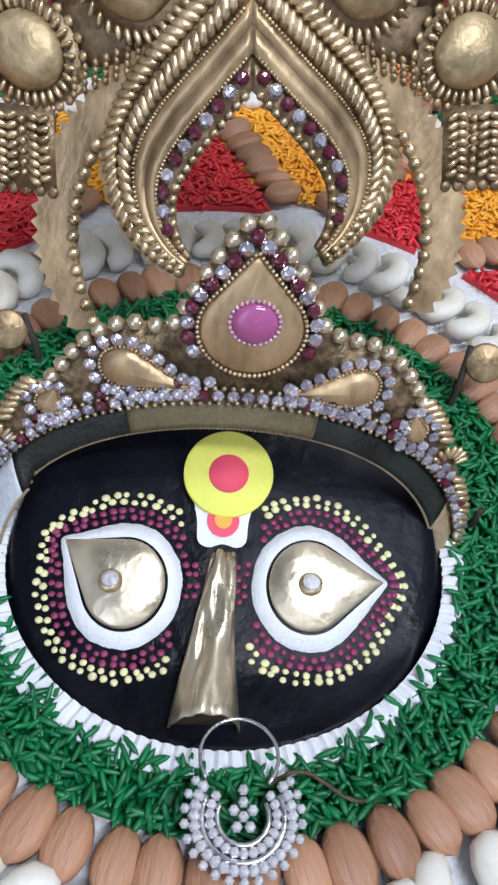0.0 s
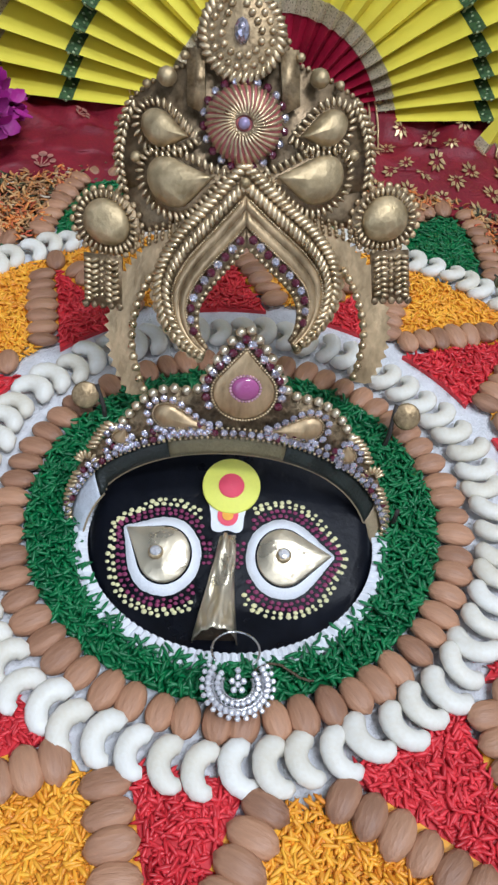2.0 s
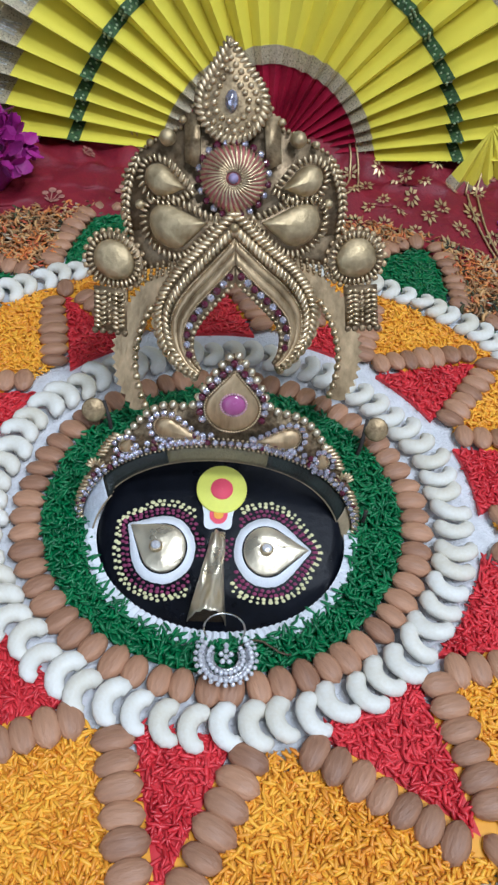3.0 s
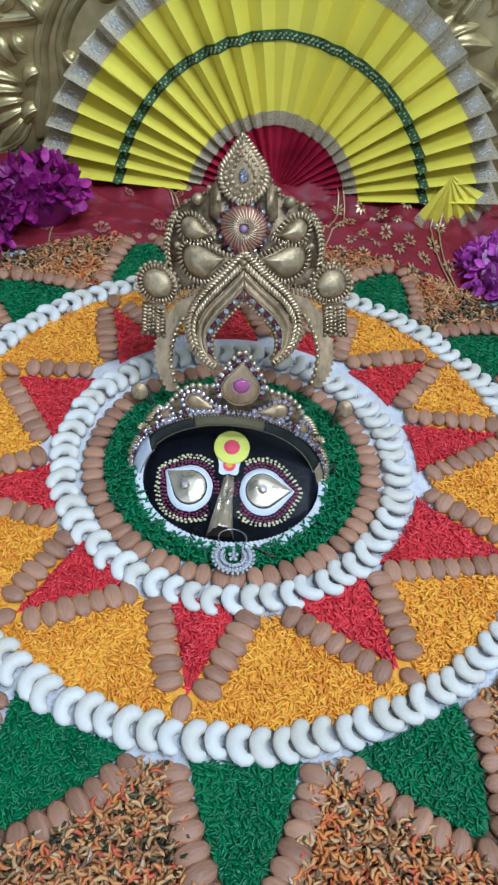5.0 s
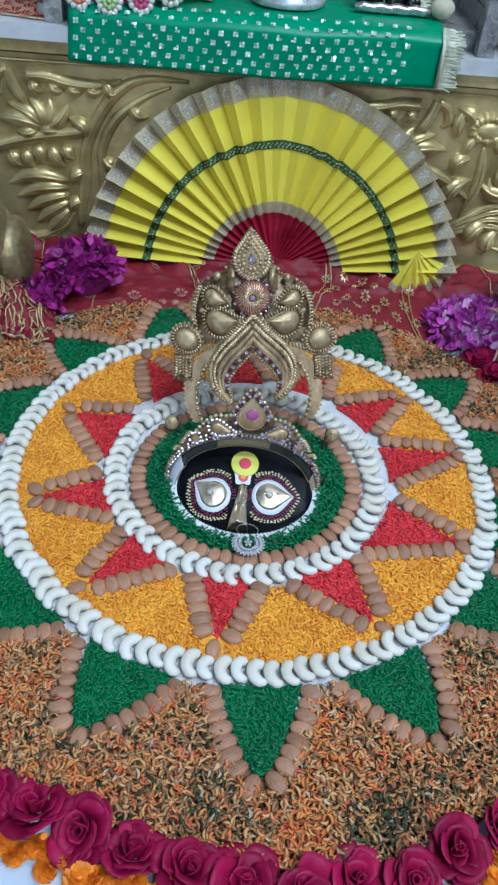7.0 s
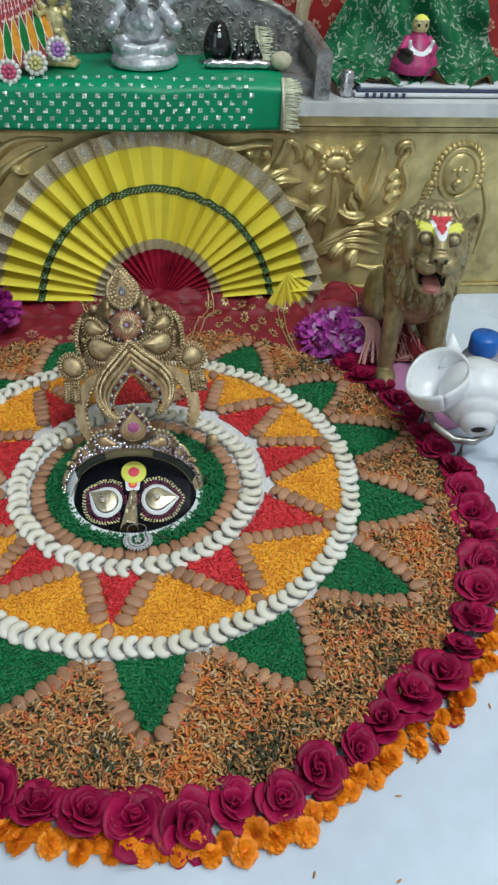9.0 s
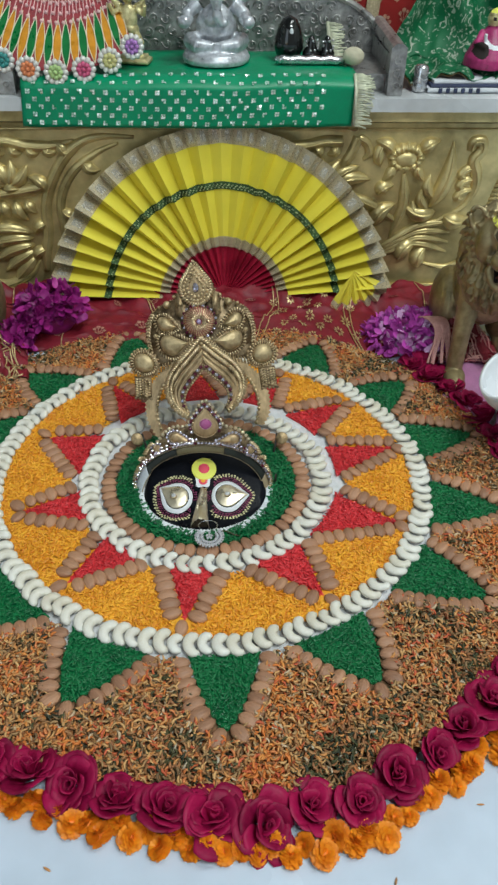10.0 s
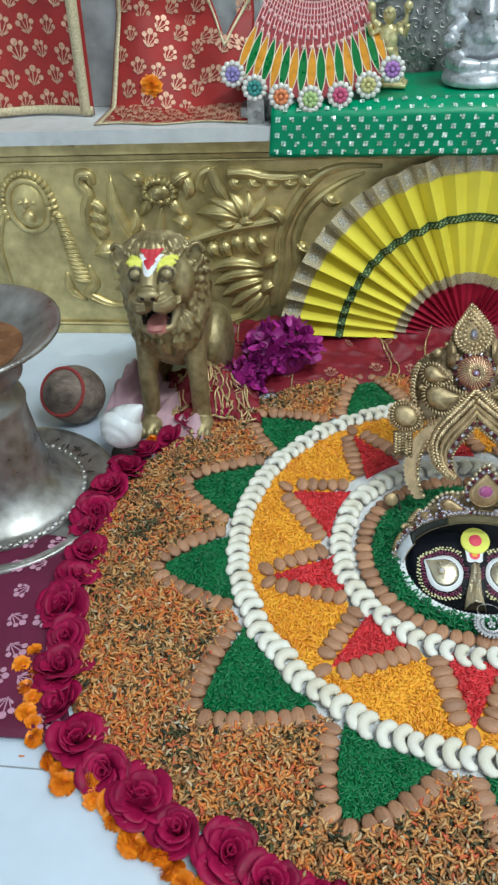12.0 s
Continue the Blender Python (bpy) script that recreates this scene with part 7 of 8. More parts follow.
mc = thing("maroon_cloth", "maroon cloth printed with small pale flowers on the marble", "cloth")
s = Shape()
s.sheet(maroon_fn, 40, 24, thick=0.0012)
part("cloth", s.mesh("cloth", M["maroon"]), mc)
s = Shape()
for k in range(13):
    for j in range(7):
        u, v = 0.03 + 0.075 * k + 0.035 * (j % 2) + rng.uniform(-0.02, 0.02), 0.06 + 0.14 * j + rng.uniform(-0.02, 0.02)
        sprig(s, maroon_fn, min(0.98, u), v, rng.uniform(0.007, 0.010), 0.0010, rng.uniform(-1.5, 1.5))
tagged(part("print", s.mesh("print", material("pale_pink_print", (0.55, 0.30, 0.42), 0.7)), mc, "pale printed sprigs"), kind="stuff")

# ---- things on the altar ----
ZT = 0.2605
M["green_satin"] = material("green_satin", (0.006, 0.27, 0.12), 0.42, vary=0.15, scale=30, bump=0.0003, bump_scale=700)
M["sequin"] = material("silver_sequin", (0.78, 0.90, 0.82), 0.28, 0.3, vary=0.1, scale=400, island=0.8, dark=(0.22, 0.52, 0.38))


def green_fn(u, v):
    x = -0.202 + 0.380 * u + 0.004 * math.sin(3 * v)
    w = noise.noise((x * 20, v * 3, 2.2))
    if v < 0.42:
        t = v / 0.42
        y, z = 0.3365 + 0.004 * math.sin(6 * u + 2), 0.2290 + 0.045 * t + 0.002 * w
    elif v < 0.55:
        t = (v - 0.42) / 0.13
        y, z = 0.3365 + 0.016 * math.sin(t * math.pi / 2) , 0.274 + 0.008 * math.sin(t * math.pi / 2) + 0.002 * w
    else:
        t = (v - 0.55) / 0.45
        y, z = 0.3525 + 0.125 * t, 0.282 + 0.002 * w - 0.001 * t
    return (x, y, z)


gc = thing("green_sequin_cloth", "bright green satin cloth with silver sequins on the throne", "cloth")
s = Shape()
s.sheet(green_fn, 60, 24, thick=0.001)
part("cloth", s.mesh("cloth", M["green_satin"]), gc)
s = Shape()
for j in range(7):
    for k in range(26):
        u, v = 0.02 + 0.0380 * k + 0.0190 * (j % 2), 0.05 + 0.078 * j
        if u > 0.9:
            continue
        p, a, b2 = np.array(green_fn(u, v)), np.array(green_fn(u + 0.004, v)), np.array(green_fn(u, v + 0.004))
        e1, e2 = (a - p) / np.linalg.norm(a - p), (b2 - p) / np.linalg.norm(b2 - p)
        n = np.cross(e1, e2)
        for dx, dz in ((-1, -1), (1, -1), (-1, 1), (1, 1)):
            if rng.uniform() < 0.10:
                continue
            c = p + e1 * dx * 0.0013 + e2 * dz * 0.0013 + n * 0.0012
            tl = rng.normal(0, 0.25, 2)
            q = 0.00115
            s.add([c + e1 * (i * q) + e2 * (k2 * q) + n * (i * q * tl[0] + k2 * q * tl[1]) for i, k2 in ((-1, -1), (1, -1), (1, 1), (-1, 1))], [(0, 1, 2, 3)])
tagged(part("sequin", s.mesh("sequin", M["sequin"], False), gc, "small silver sequins"), kind="stuff")
M["lace"] = material("silver_lace", (0.62, 0.63, 0.48), 0.5, 0.2, vary=0.2, scale=250, island=0.5, dark=(0.34, 0.36, 0.26))
for path, n in ((((0.178, 0.3360, 0.232), (0.178, 0.3360, 0.272), (0.178, 0.352, 0.2835)), 60), (((0.160, 0.400, 0.2845), (0.160, 0.440, 0.290), (0.160, 0.475, 0.314)), 44)):
    s = Shape()
    for k in range(n):
        f = k / (n - 1) * 2
        i = min(1, int(f))
        c = np.array(path[i]) + (np.array(path[i + 1]) - np.array(path[i])) * (f - i)
        s.tube([c, c + (0.008, -0.0015, rng.uniform(-0.001, 0.001)), c + (rng.uniform(0.014, 0.022), rng.uniform(-0.003, 0.001), rng.uniform(-0.004, 0.002))], 0.0009, 5)
    s.tube([np.array(path[0]), np.array(path[1]), np.array(path[2])], 0.0022, 6)
    tagged(part("lace_edge", s.mesh("lace_edge", M["lace"]), gc, "ragged silver fringe edge"), kind="stuff")

# silver throne
M["throne"] = material("dark_chased_silver", (0.40, 0.395, 0.39), 0.36, 0.6, vary=0.35, scale=60, bump=0.0012, bump_scale=180, dark=(0.11, 0.105, 0.10))
throne = thing("silver_throne", "chased dark silver throne with a curved back", "throne")
s = Shape()
s.box((-0.222, 0.372, ZT), (0.232, 0.500, 0.2795))
part("seat", s.mesh("seat", M["throne"], False), throne)
for sd in (-1, 1):
    s = Shape()
    cx = 0.0145
    out = smooth_path([(cx + sd * 0.0, 0.395), (cx + sd * 0.06, 0.372), (cx + sd * 0.11, 0.352), (cx + sd * 0.165, 0.338), (cx + sd * 0.200, 0.318), (cx + sd * 0.216, 0.300)], 30)
    bot = [(x, 0.279) for x, z in out]
    m = len(out)
    s.add([(x, 0.482, z) for x, z in out] + [(x, 0.482, z) for x, z in bot] + [(x, 0.492, z) for x, z in out] + [(x, 0.492, z) for x, z in bot],
          [(k, m + k, m + k + 1, k + 1) for k in range(m - 1)] + [(2 * m + k, 2 * m + k + 1, 3 * m + k + 1, 3 * m + k) for k in range(m - 1)] + [(k, k + 1, 2 * m + k + 1, 2 * m + k) for k in range(m - 1)])
    s.tube([(x, 0.482, z) for x, z in out], 0.004, 8)
    back = part("back_panel", s.mesh("back_panel", M["throne"], False), throne)
    s = Shape()
    for row in range(7):
        for k in range(14):
            c0 = (cx + sd * (0.008 + 0.0150 * k + 0.0075 * (row % 2)), 0.288 + 0.0140 * row)
            if c0[1] > np.interp(abs(c0[0] - cx), [abs(x - cx) for x, z in out], [z for x, z in out]) - 0.009:
                continue
            w = 1 if (row + k) % 2 else -1
            s.tube([(c0[0] + (0.0072 - 0.0007 * i) * math.cos(0.75 * i * w + k), 0.4812, c0[1] + (0.0072 - 0.0007 * i) * math.sin(0.75 * i * w + k)) for i in range(9)], 0.0011, 5, up=(0, 1, 0))
            s.ball((c0[0], 0.4812, c0[1]), (0.0018, 0.0012, 0.0018), nu=8, nv=5)
    part("scrollwork", s.mesh("scrollwork", M["throne"]), back)
    s = Shape()
    x0 = cx + sd * (0.205 if sd > 0 else 0.236)
    low = 0.0 if sd > 0 else 0.026
    s.box((min(x0, x0 + sd * 0.012), 0.365, ZT), (max(x0, x0 + sd * 0.012), 0.484, 0.300 - low))
    s.box((x0 - 0.003, 0.352, ZT), (x0 + 0.015, 0.364, 0.311 - low))
    if sd > 0:
        s.tube([(x0 + 0.006, 0.352, 0.307), (x0 + 0.006, 0.484, 0.312)], 0.009, 10)
    for k in range(3 if sd > 0 else 1):
        s.tube([(x0 + 0.006 + (0.0055 - 0.0005 * i) * math.cos(0.8 * i + k), 0.3512, ZT + 0.010 + 0.0135 * k + (0.0055 - 0.0005 * i) * math.sin(0.8 * i + k)) for i in range(9)], 0.0009, 5, up=(0, 1, 0))
    part("arm", s.mesh("arm", M["throne"], False), throne)


def elephant_god(s):
    B = lambda c, r: s.ball(c, r, nu=18, nv=10)
    s.lathe([(0.001, 0), (0.039, 0.0), (0.040, 0.005), (0.037, 0.011), (0.030, 0.014), (0.001, 0.014)], 40)
    B((0, 0, 0.036), (0.024, 0.020, 0.022))
    B((0, -0.008, 0.046), (0.017, 0.014, 0.016))
    for q in (-1, 1):
        s.tube([(q * 0.012, 0, 0.022), (q * 0.030, -0.008, 0.022), (q * 0.022, -0.022, 0.020), (q * 0.004, -0.024, 0.019)], [0.010, 0.010, 0.008, 0.006], 10)
        s.tube([(q * 0.020, 0, 0.060), (q * 0.034, -0.004, 0.048), (q * 0.031, -0.018, 0.046)], [0.008, 0.007, 0.006], 10)
        s.tube([(q * 0.020, 0.004, 0.062), (q * 0.036, 0.002, 0.068), (q * 0.038, -0.004, 0.082)], [0.007, 0.006, 0.005], 10)
        B((q * 0.036, -0.020, 0.044), (0.008, 0.007, 0.007))
        B((q * 0.023, -0.002, 0.080), (0.014, 0.004, 0.014))
        B((q * 0.038, -0.004, 0.086), (0.006, 0.005, 0.008))
    B((0, -0.004, 0.080), (0.016, 0.016, 0.017))
    s.tube([(0, -0.016, 0.080), (0, -0.024, 0.066), (0.001, -0.024, 0.052), (0.006, -0.022, 0.043), (0.012, -0.022, 0.044)], [0.009, 0.0075, 0.006, 0.005, 0.004], 10)
    s.lathe([(0.016, 0.090), (0.017, 0.096), (0.012, 0.106), (0.007, 0.116), (0.001, 0.124)], 20)
    for k in range(9):
        s.box((-0.009 + 0.0021 * k, -0.027, 0.014), (-0.0078 + 0.0021 * k, -0.020, 0.024))


M["bright_silver"] = material("bright_silver", (0.66, 0.68, 0.72), 0.38, 0.45, vary=0.25, scale=90, bump=0.0006, bump_scale=300, dark=(0.30, 0.31, 0.34))
thing("silver_statue", "small seated silver statue with an elephant head on a round base", "statue", moulded("silver_statue", elephant_god, 0.0013, [M["bright_silver"]], None, 1), at=(0.021, 0.415, 0.2835))


def brass_idol(s):
    B = lambda c, r: s.ball(c, r, nu=14, nv=8)
    s.box((-0.018, -0.012, 0.0), (0.018, 0.012, 0.008))
    s.box((-0.022, -0.014, 0.0), (0.022, 0.014, 0.004))
    for q, k in ((-1, 0.0), (1, 0.006)):
        s.tube([(q * 0.004, 0, 0.034), (q * 0.007 + k, -0.003, 0.020), (q * 0.006 + k, -0.002, 0.008)], [0.0055, 0.0045, 0.004], 10)
        s.tube([(q * 0.009, 0, 0.056), (q * 0.018, -0.002, 0.050), (q * 0.020, -0.006, 0.060)], [0.004, 0.0035, 0.003], 8)
        s.tube([(q * 0.009, 0, 0.057), (q * 0.017, 0.002, 0.062), (q * 0.018, 0.0, 0.074)], [0.004, 0.0033, 0.003], 8)
        B((q * 0.019, -0.002, 0.076), (0.005, 0.004, 0.005))
    B((0, 0, 0.046), (0.010, 0.007, 0.015))
    B((0, 0.001, 0.034), (0.011, 0.009, 0.008))
    B((0, -0.001, 0.068), (0.0068, 0.0065, 0.008))
    s.lathe([(0.008, 0.072), (0.009, 0.078), (0.005, 0.086), (0.001, 0.090)], 14)


M["pale_brass"] = material("pale_brass", (0.68, 0.62, 0.34), 0.38, 0.45, vary=0.3, scale=120, dark=(0.30, 0.24, 0.09))
thing("brass_idol", "little pale brass dancing idol on a square foot", "statue", moulded("brass_idol", brass_idol, 0.0011, [M["pale_brass"]], None, 1), at=(-0.078, 0.405, 0.2835), turn=-10)

s = Shape()
prof = [(0.001, 0.0), (0.014, 0.001), (0.0175, 0.010), (0.0170, 0.020), (0.0135, 0.032), (0.0085, 0.041), (0.001, 0.0445)]
s.lathe([(r, z) for r, z in prof], 28)
M["gloss_black"] = material("polished_black_stone", (0.008, 0.009, 0.009), 0.12, vary=0.3, scale=30, coat=0.3, rough_vary=0.04)
stone = thing("black_stone", "polished black egg-shaped stone with a white mark", "sacred stone", at=(0.108, 0.425, 0.2855))
part("stone_body", s.mesh("stone_body", M["gloss_black"]), stone)
s = Shape()
s.ball((0.001, -0.0138, 0.0290), None, axes=((0.0024, 0, 0), (0, 0.0012, 0.0003), (0, -0.001, 0.0048)), nu=12, nv=6)
part("white_mark", s.mesh("white_mark", M["white"]), stone, "white painted drop mark")
for x, r in ((0.134, 0.010), (0.153, 0.009)):
    ob = thing("small_black_figure", "small black figure trimmed with silver beads", "figurine", at=(x, 0.417, 0.2855))
    s = Shape()
    s.lathe([(0.001, 0), (r, 0.001), (r * 1.05, 0.007), (r * 0.6, 0.014), (r * 0.5, 0.018), (r * 0.35, 0.023), (0.001, 0.025)], 20)
    part("figure_body", s.mesh("figure_body", M["gloss_black"]), ob)
    s = Shape()
    for k in range(16):
        a = 0.4 * k
        s.ball((0.7 * r * math.cos(a), -0.006 + 0.5 * r * math.sin(a), 0.012 + 0.009 * math.sin(1.7 * k)), 0.0017, nu=7, nv=4)
    part("bead_trim", s.mesh("bead_trim", M["silver"]), ob, "silver bead trim")
s = Shape()
s.tube([(0.090 + 0.009 * k, 0.398, 0.2875 + 0.0012 * (k % 2)) for k in range(10)], [0.004, 0.0052, 0.0045, 0.0055, 0.0046, 0.0055, 0.0046, 0.0053, 0.0048, 0.004], 10)
thing("silver_bar", "knobbly silver bar lying before the black stones", "silver bar", s.mesh("silver_bar", M["silver"]))
s = Shape()
s.ball((0, 0, 0.009), (0.013, 0.011, 0.010), nu=18, nv=10)
thing("cloth_ball", "small cream cloth ball on the seat", "cloth ball", s.mesh("cloth_ball", material("cream_cloth", (0.56, 0.52, 0.38), 0.9, bump=0.002, bump_scale=150)), at=(0.182, 0.398, 0.2835))

# beaded skirt with leaf strips and rosettes
skirt = thing("beaded_skirt", "festive beaded skirt with green and orange leaf strips and rosettes", "skirt", at=(-0.157, 0.386, -0.006))

SK = np.array((0, -0.6, 0.8))   # out of the skirt


def skirt_pt(u, v):
    """u from side to side, v from the waist down."""
    a = radians(-46 + 92 * u)
    down = 0.116 * math.cos(a) - 0.105 * (1 - v)
    return np.array((0.116 * math.sin(a) * (0.62 + 0.38 * v), 0.053 - 0.80 * down, 0.361 - 0.60 * down))


M["pale_bead"] = material("pale_pink_beads", (0.80, 0.50, 0.50), 0.4, vary=0.2, scale=200, island=0.3)
M["leaf_green"] = material("green_foil_leaf", (0.01, 0.16, 0.035), 0.35, vary=0.2, scale=100)
M["leaf_orange"] = material("orange_foil_leaf", (0.62, 0.27, 0.02), 0.35, vary=0.2, scale=100)
s = Shape()
s.sheet(lambda u, v: skirt_pt(u, -0.20 + 1.20 * v), 48, 20, thick=0.0015)
part("cloth", s.mesh("skirt_cloth", material("red_velvet", (0.30, 0.045, 0.055), 0.8, vary=0.2, scale=120)), skirt)


def skirt_piece(s, u0, v0, v1, w, h=0.0018):
    for k in range(6):
        t0, t1 = k / 6, (k + 1) / 6
        w0, w1 = w * math.sin(math.pi * t0) + 0.0005, w * math.sin(math.pi * t1) + 0.0005
        q = []
        for t, ww, sg in ((t0, w0, -1), (t0, w0, 1), (t1, w1, 1), (t1, w1, -1)):
            q.append(skirt_pt(u0 + sg * ww, v0 + (v1 - v0) * t) + SK * h)
        s.add(q, [(0, 1, 2, 3)])


for k in range(17):
    u = 0.03 + 0.94 * k / 16
    s = Shape()
    skirt_piece(s, u, 0.36, 0.98, 0.027)
    part("leaf_strip", s.mesh("leaf_strip", M["leaf_green"] if k % 2 else M["leaf_orange"], False), skirt, "green foil leaf" if k % 2 else "orange foil leaf")
s = Shape()
for k in range(17):
    u = 0.03 + 0.94 * k / 16
    for q in (-1, 1):
        s.tube([skirt_pt(u + q * (0.0285 * math.sin(math.pi * t) + 0.001), 0.36 + 0.62 * t) + SK * 0.0024 for t in np.linspace(0, 1, 10)], 0.00055, 5)
tagged(part("cream_cord", s.mesh("cream_cord", material("cream_cord", (0.76, 0.70, 0.52), 0.6)), skirt, "thin cream cords edging the leaves"), kind="stuff")
s = Shape()
for k in range(33):
    u = 0.01 + 0.98 * k / 32
    s.tube([skirt_pt(u, v) + SK * 0.0020 for v in np.linspace(-0.18, 0.42 - 0.12 * (k % 2), 8)], 0.0006, 5)
for j, v in enumerate((-0.16, -0.08, 0.0, 0.07, 0.13)):
    for k in range(44):
        s.ball(skirt_pt((k + 0.5 * (j % 2)) / 44, v) + SK * 0.0026, 0.0011, nu=6, nv=4)
for j, v in enumerate((0.16, 0.28, 0.40)):
    for k in range(17):
        s.ball(skirt_pt(0.03 + 0.94 * (k + 0.5 * (j == 1)) / 16.5, v) + SK * 0.0028, 0.0021, nu=8, nv=5)
tagged(part("beading", s.mesh("beading", M["pale_bead"]), skirt, "rows of pale pink beads"), kind="stuff")
M["pearl"] = material("pearl_bead", (0.74, 0.72, 0.68), 0.25, 0.1, vary=0.15, scale=200)
s = Shape()
s.ball((0, 0, 0), (0.0034, 0.0024, 0.0034), nu=8, nv=5)
PEARL = s.mesh("pearl", M["pearl"])
for k, col in enumerate(((0.30, 0.25, 0.55), (0.06, 0.28, 0.26), (0.75, 0.25, 0.10), (0.45, 0.62, 0.25), (0.60, 0.10, 0.22), (0.62, 0.58, 0.25), (0.42, 0.20, 0.55))):
    c = skirt_pt(0.01 + 0.98 * k / 6, 1.03) + SK * 0.004
    s = Shape()
    s.ball(c, (0.0100, 0.0016, 0.0100), nu=20, nv=6)
    ro = part("rosette", s.mesh("rosette", M["pearl"]), skirt, "rosette with a pearl ring")
    for j in range(12):
        a = 2 * math.pi * j / 12
        o = part("pearl", PEARL, ro)
        o.matrix_basis = Matrix.Translation(c + np.array((0.0105 * math.cos(a), -0.001, 0.0105 * math.sin(a))))
    s = Shape()
    for j in range(8):
        a = 2 * math.pi * j / 8
        s.ball(c + np.array((0.0054 * math.cos(a), -0.002, 0.0054 * math.sin(a))), (0.0030, 0.0022, 0.0030), nu=8, nv=5)
    s.ball(c + (0, -0.003, 0), 0.0025, nu=8, nv=5)
    tagged(part("rosette_centre", s.mesh("rosette_centre", material("rosette_colour", col, 0.45)), ro), kind="stuff")

# ---- hangings behind ----
M["gold_tape"] = material("woven_gold_tape", (0.66, 0.57, 0.38), 0.42, 0.3, vary=0.25, scale=500, bump=0.0006, bump_scale=900, dark=(0.42, 0.34, 0.20))
M["sprig"] = material("salmon_gold_thread", (0.66, 0.38, 0.26), 0.45, 0.25, vary=0.3, scale=300)
M["brick_red"] = material("red_chiffon", (0.33, 0.016, 0.015), 0.6, vary=0.22, scale=22, bump=0.0004, bump_scale=900)


def hanging(name, label, fn, cols, rows, size, edges, mat="brick_red"):
    ob = thing(name, label, "cloth")
    s = Shape()
    s.sheet(fn, 48, 30, thick=0.001)
    part("cloth", s.mesh("cloth", M[mat]), ob)
    s = Shape()
    for i in range(cols):
        for j in range(rows):
            u, v = (i + 0.5 + 0.5 * (j % 2)) / (cols + 0.5), (j + 0.5) / rows
            sprig(s, fn, min(0.985, u), v + rng.uniform(-0.012, 0.012), size * rng.uniform(0.85, 1.1), 0.0012, rng.uniform(-0.3, 0.3))
    tagged(part("stitched_sprig", s.mesh("stitched_sprig", M["sprig"], False), ob, "gold stitched sprigs"), kind="stuff")
    for k, (a, b2) in enumerate(edges):
        s = Shape()
        a, b2 = np.array(a), np.array(b2)
        s.sheet(lambda u, v: np.array(fn(*(a + (b2 - a) * u + (v - 0.5) * np.array((0.034, 0.0) if abs(b2 - a)[1] > abs(b2 - a)[0] else (0.0, 0.035))).clip(0, 1))) + (0, -0.0025, 0), 40, 2, thick=0.001)
        part("gold_edge", s.mesh("gold_edge", M["gold_tape"]), ob, "gold brocade edging")
    return ob


hanging("red_embroidered_cloth", "red cloth stitched with gold sprigs, hanging to the slab",
        lambda u, v: (-0.780 + 0.372 * u + 0.006 * v, 0.418 - 0.012 * (1 - v) + 0.006 * math.sin(17 * u + 2 * v), ZT + 0.0015 + 0.26 * v), 13, 10, 0.0105, [((0.975, 0.0), (0.975, 1.0)), ((0.0, 0.02), (1.0, 0.02))])
def notched(u, v):
    """Cloth over the block: its upper edge dips to a point between two gold tapes."""
    v *= float(np.interp(u, (0.0, 0.64, 0.80, 1.0), (1.0, 0.74, 0.49, 0.68)))
    return (-0.398 + 0.175 * u + 0.035 * v * (1 - u), 0.362 + 0.075 * min(1, v * 1.7) + 0.004 * math.sin(11 * u + 5 * v), ZT + 0.0015 + 0.012 * min(1, 2 * v) * (1 + math.sin(9 * u) * 0.4) + 0.26 * max(0, v - 0.28))


hanging("red_embroidered_cloth", "red gold-sprigged cloth draped over a block on the slab", notched, 7, 10, 0.0088, [((0.03, 0.0), (0.03, 1.0)), ((0.0, 0.02), (1.0, 0.02)), ((0.40, 0.96), (1.0, 0.96))])
hanging("red_embroidered_cloth", "red gold-sprigged cloth hanging behind the throne",
        lambda u, v: (0.115 + 0.55 * u, 0.560 + 0.010 * math.sin(24 * u + v), ZT + 0.0015 + 0.30 * v), 20, 11, 0.0086, [((0.20, 0.0), (0.24, 1.0)), ((0.62, 0.0), (0.62, 1.0))])
s = Shape()
s.box((-1.0, 0.620, ZT), (1.0, 0.640, 0.75))
M["grey_stone"] = material("grey_wall_stone", (0.42, 0.43, 0.44), 0.6, vary=0.3, scale=14, bump=0.001, bump_scale=60)
tagged(new("wall_niche", s.mesh("wall_niche", M["grey_stone"], False)), "grey stone back of the niche", "wall", kind="structure")
s = Shape()
s.box((-0.440, 0.445, ZT), (-0.225, 0.520, 0.50))
thing("stone_block", "mottled grey-white stone block between the hangings", "stone block", s.mesh("stone_block", M["grey_stone"], False))
ob = thing("marigold", "orange marigold head resting on the red cloth", "marigold", MARIGOLDS[1], group="marigolds")
ob.matrix_basis = pose(-0.338, 0.405, 0.2900, 55, 0, 20) @ Matrix.Diagonal((1.15, 1.15, 1.15, 1))

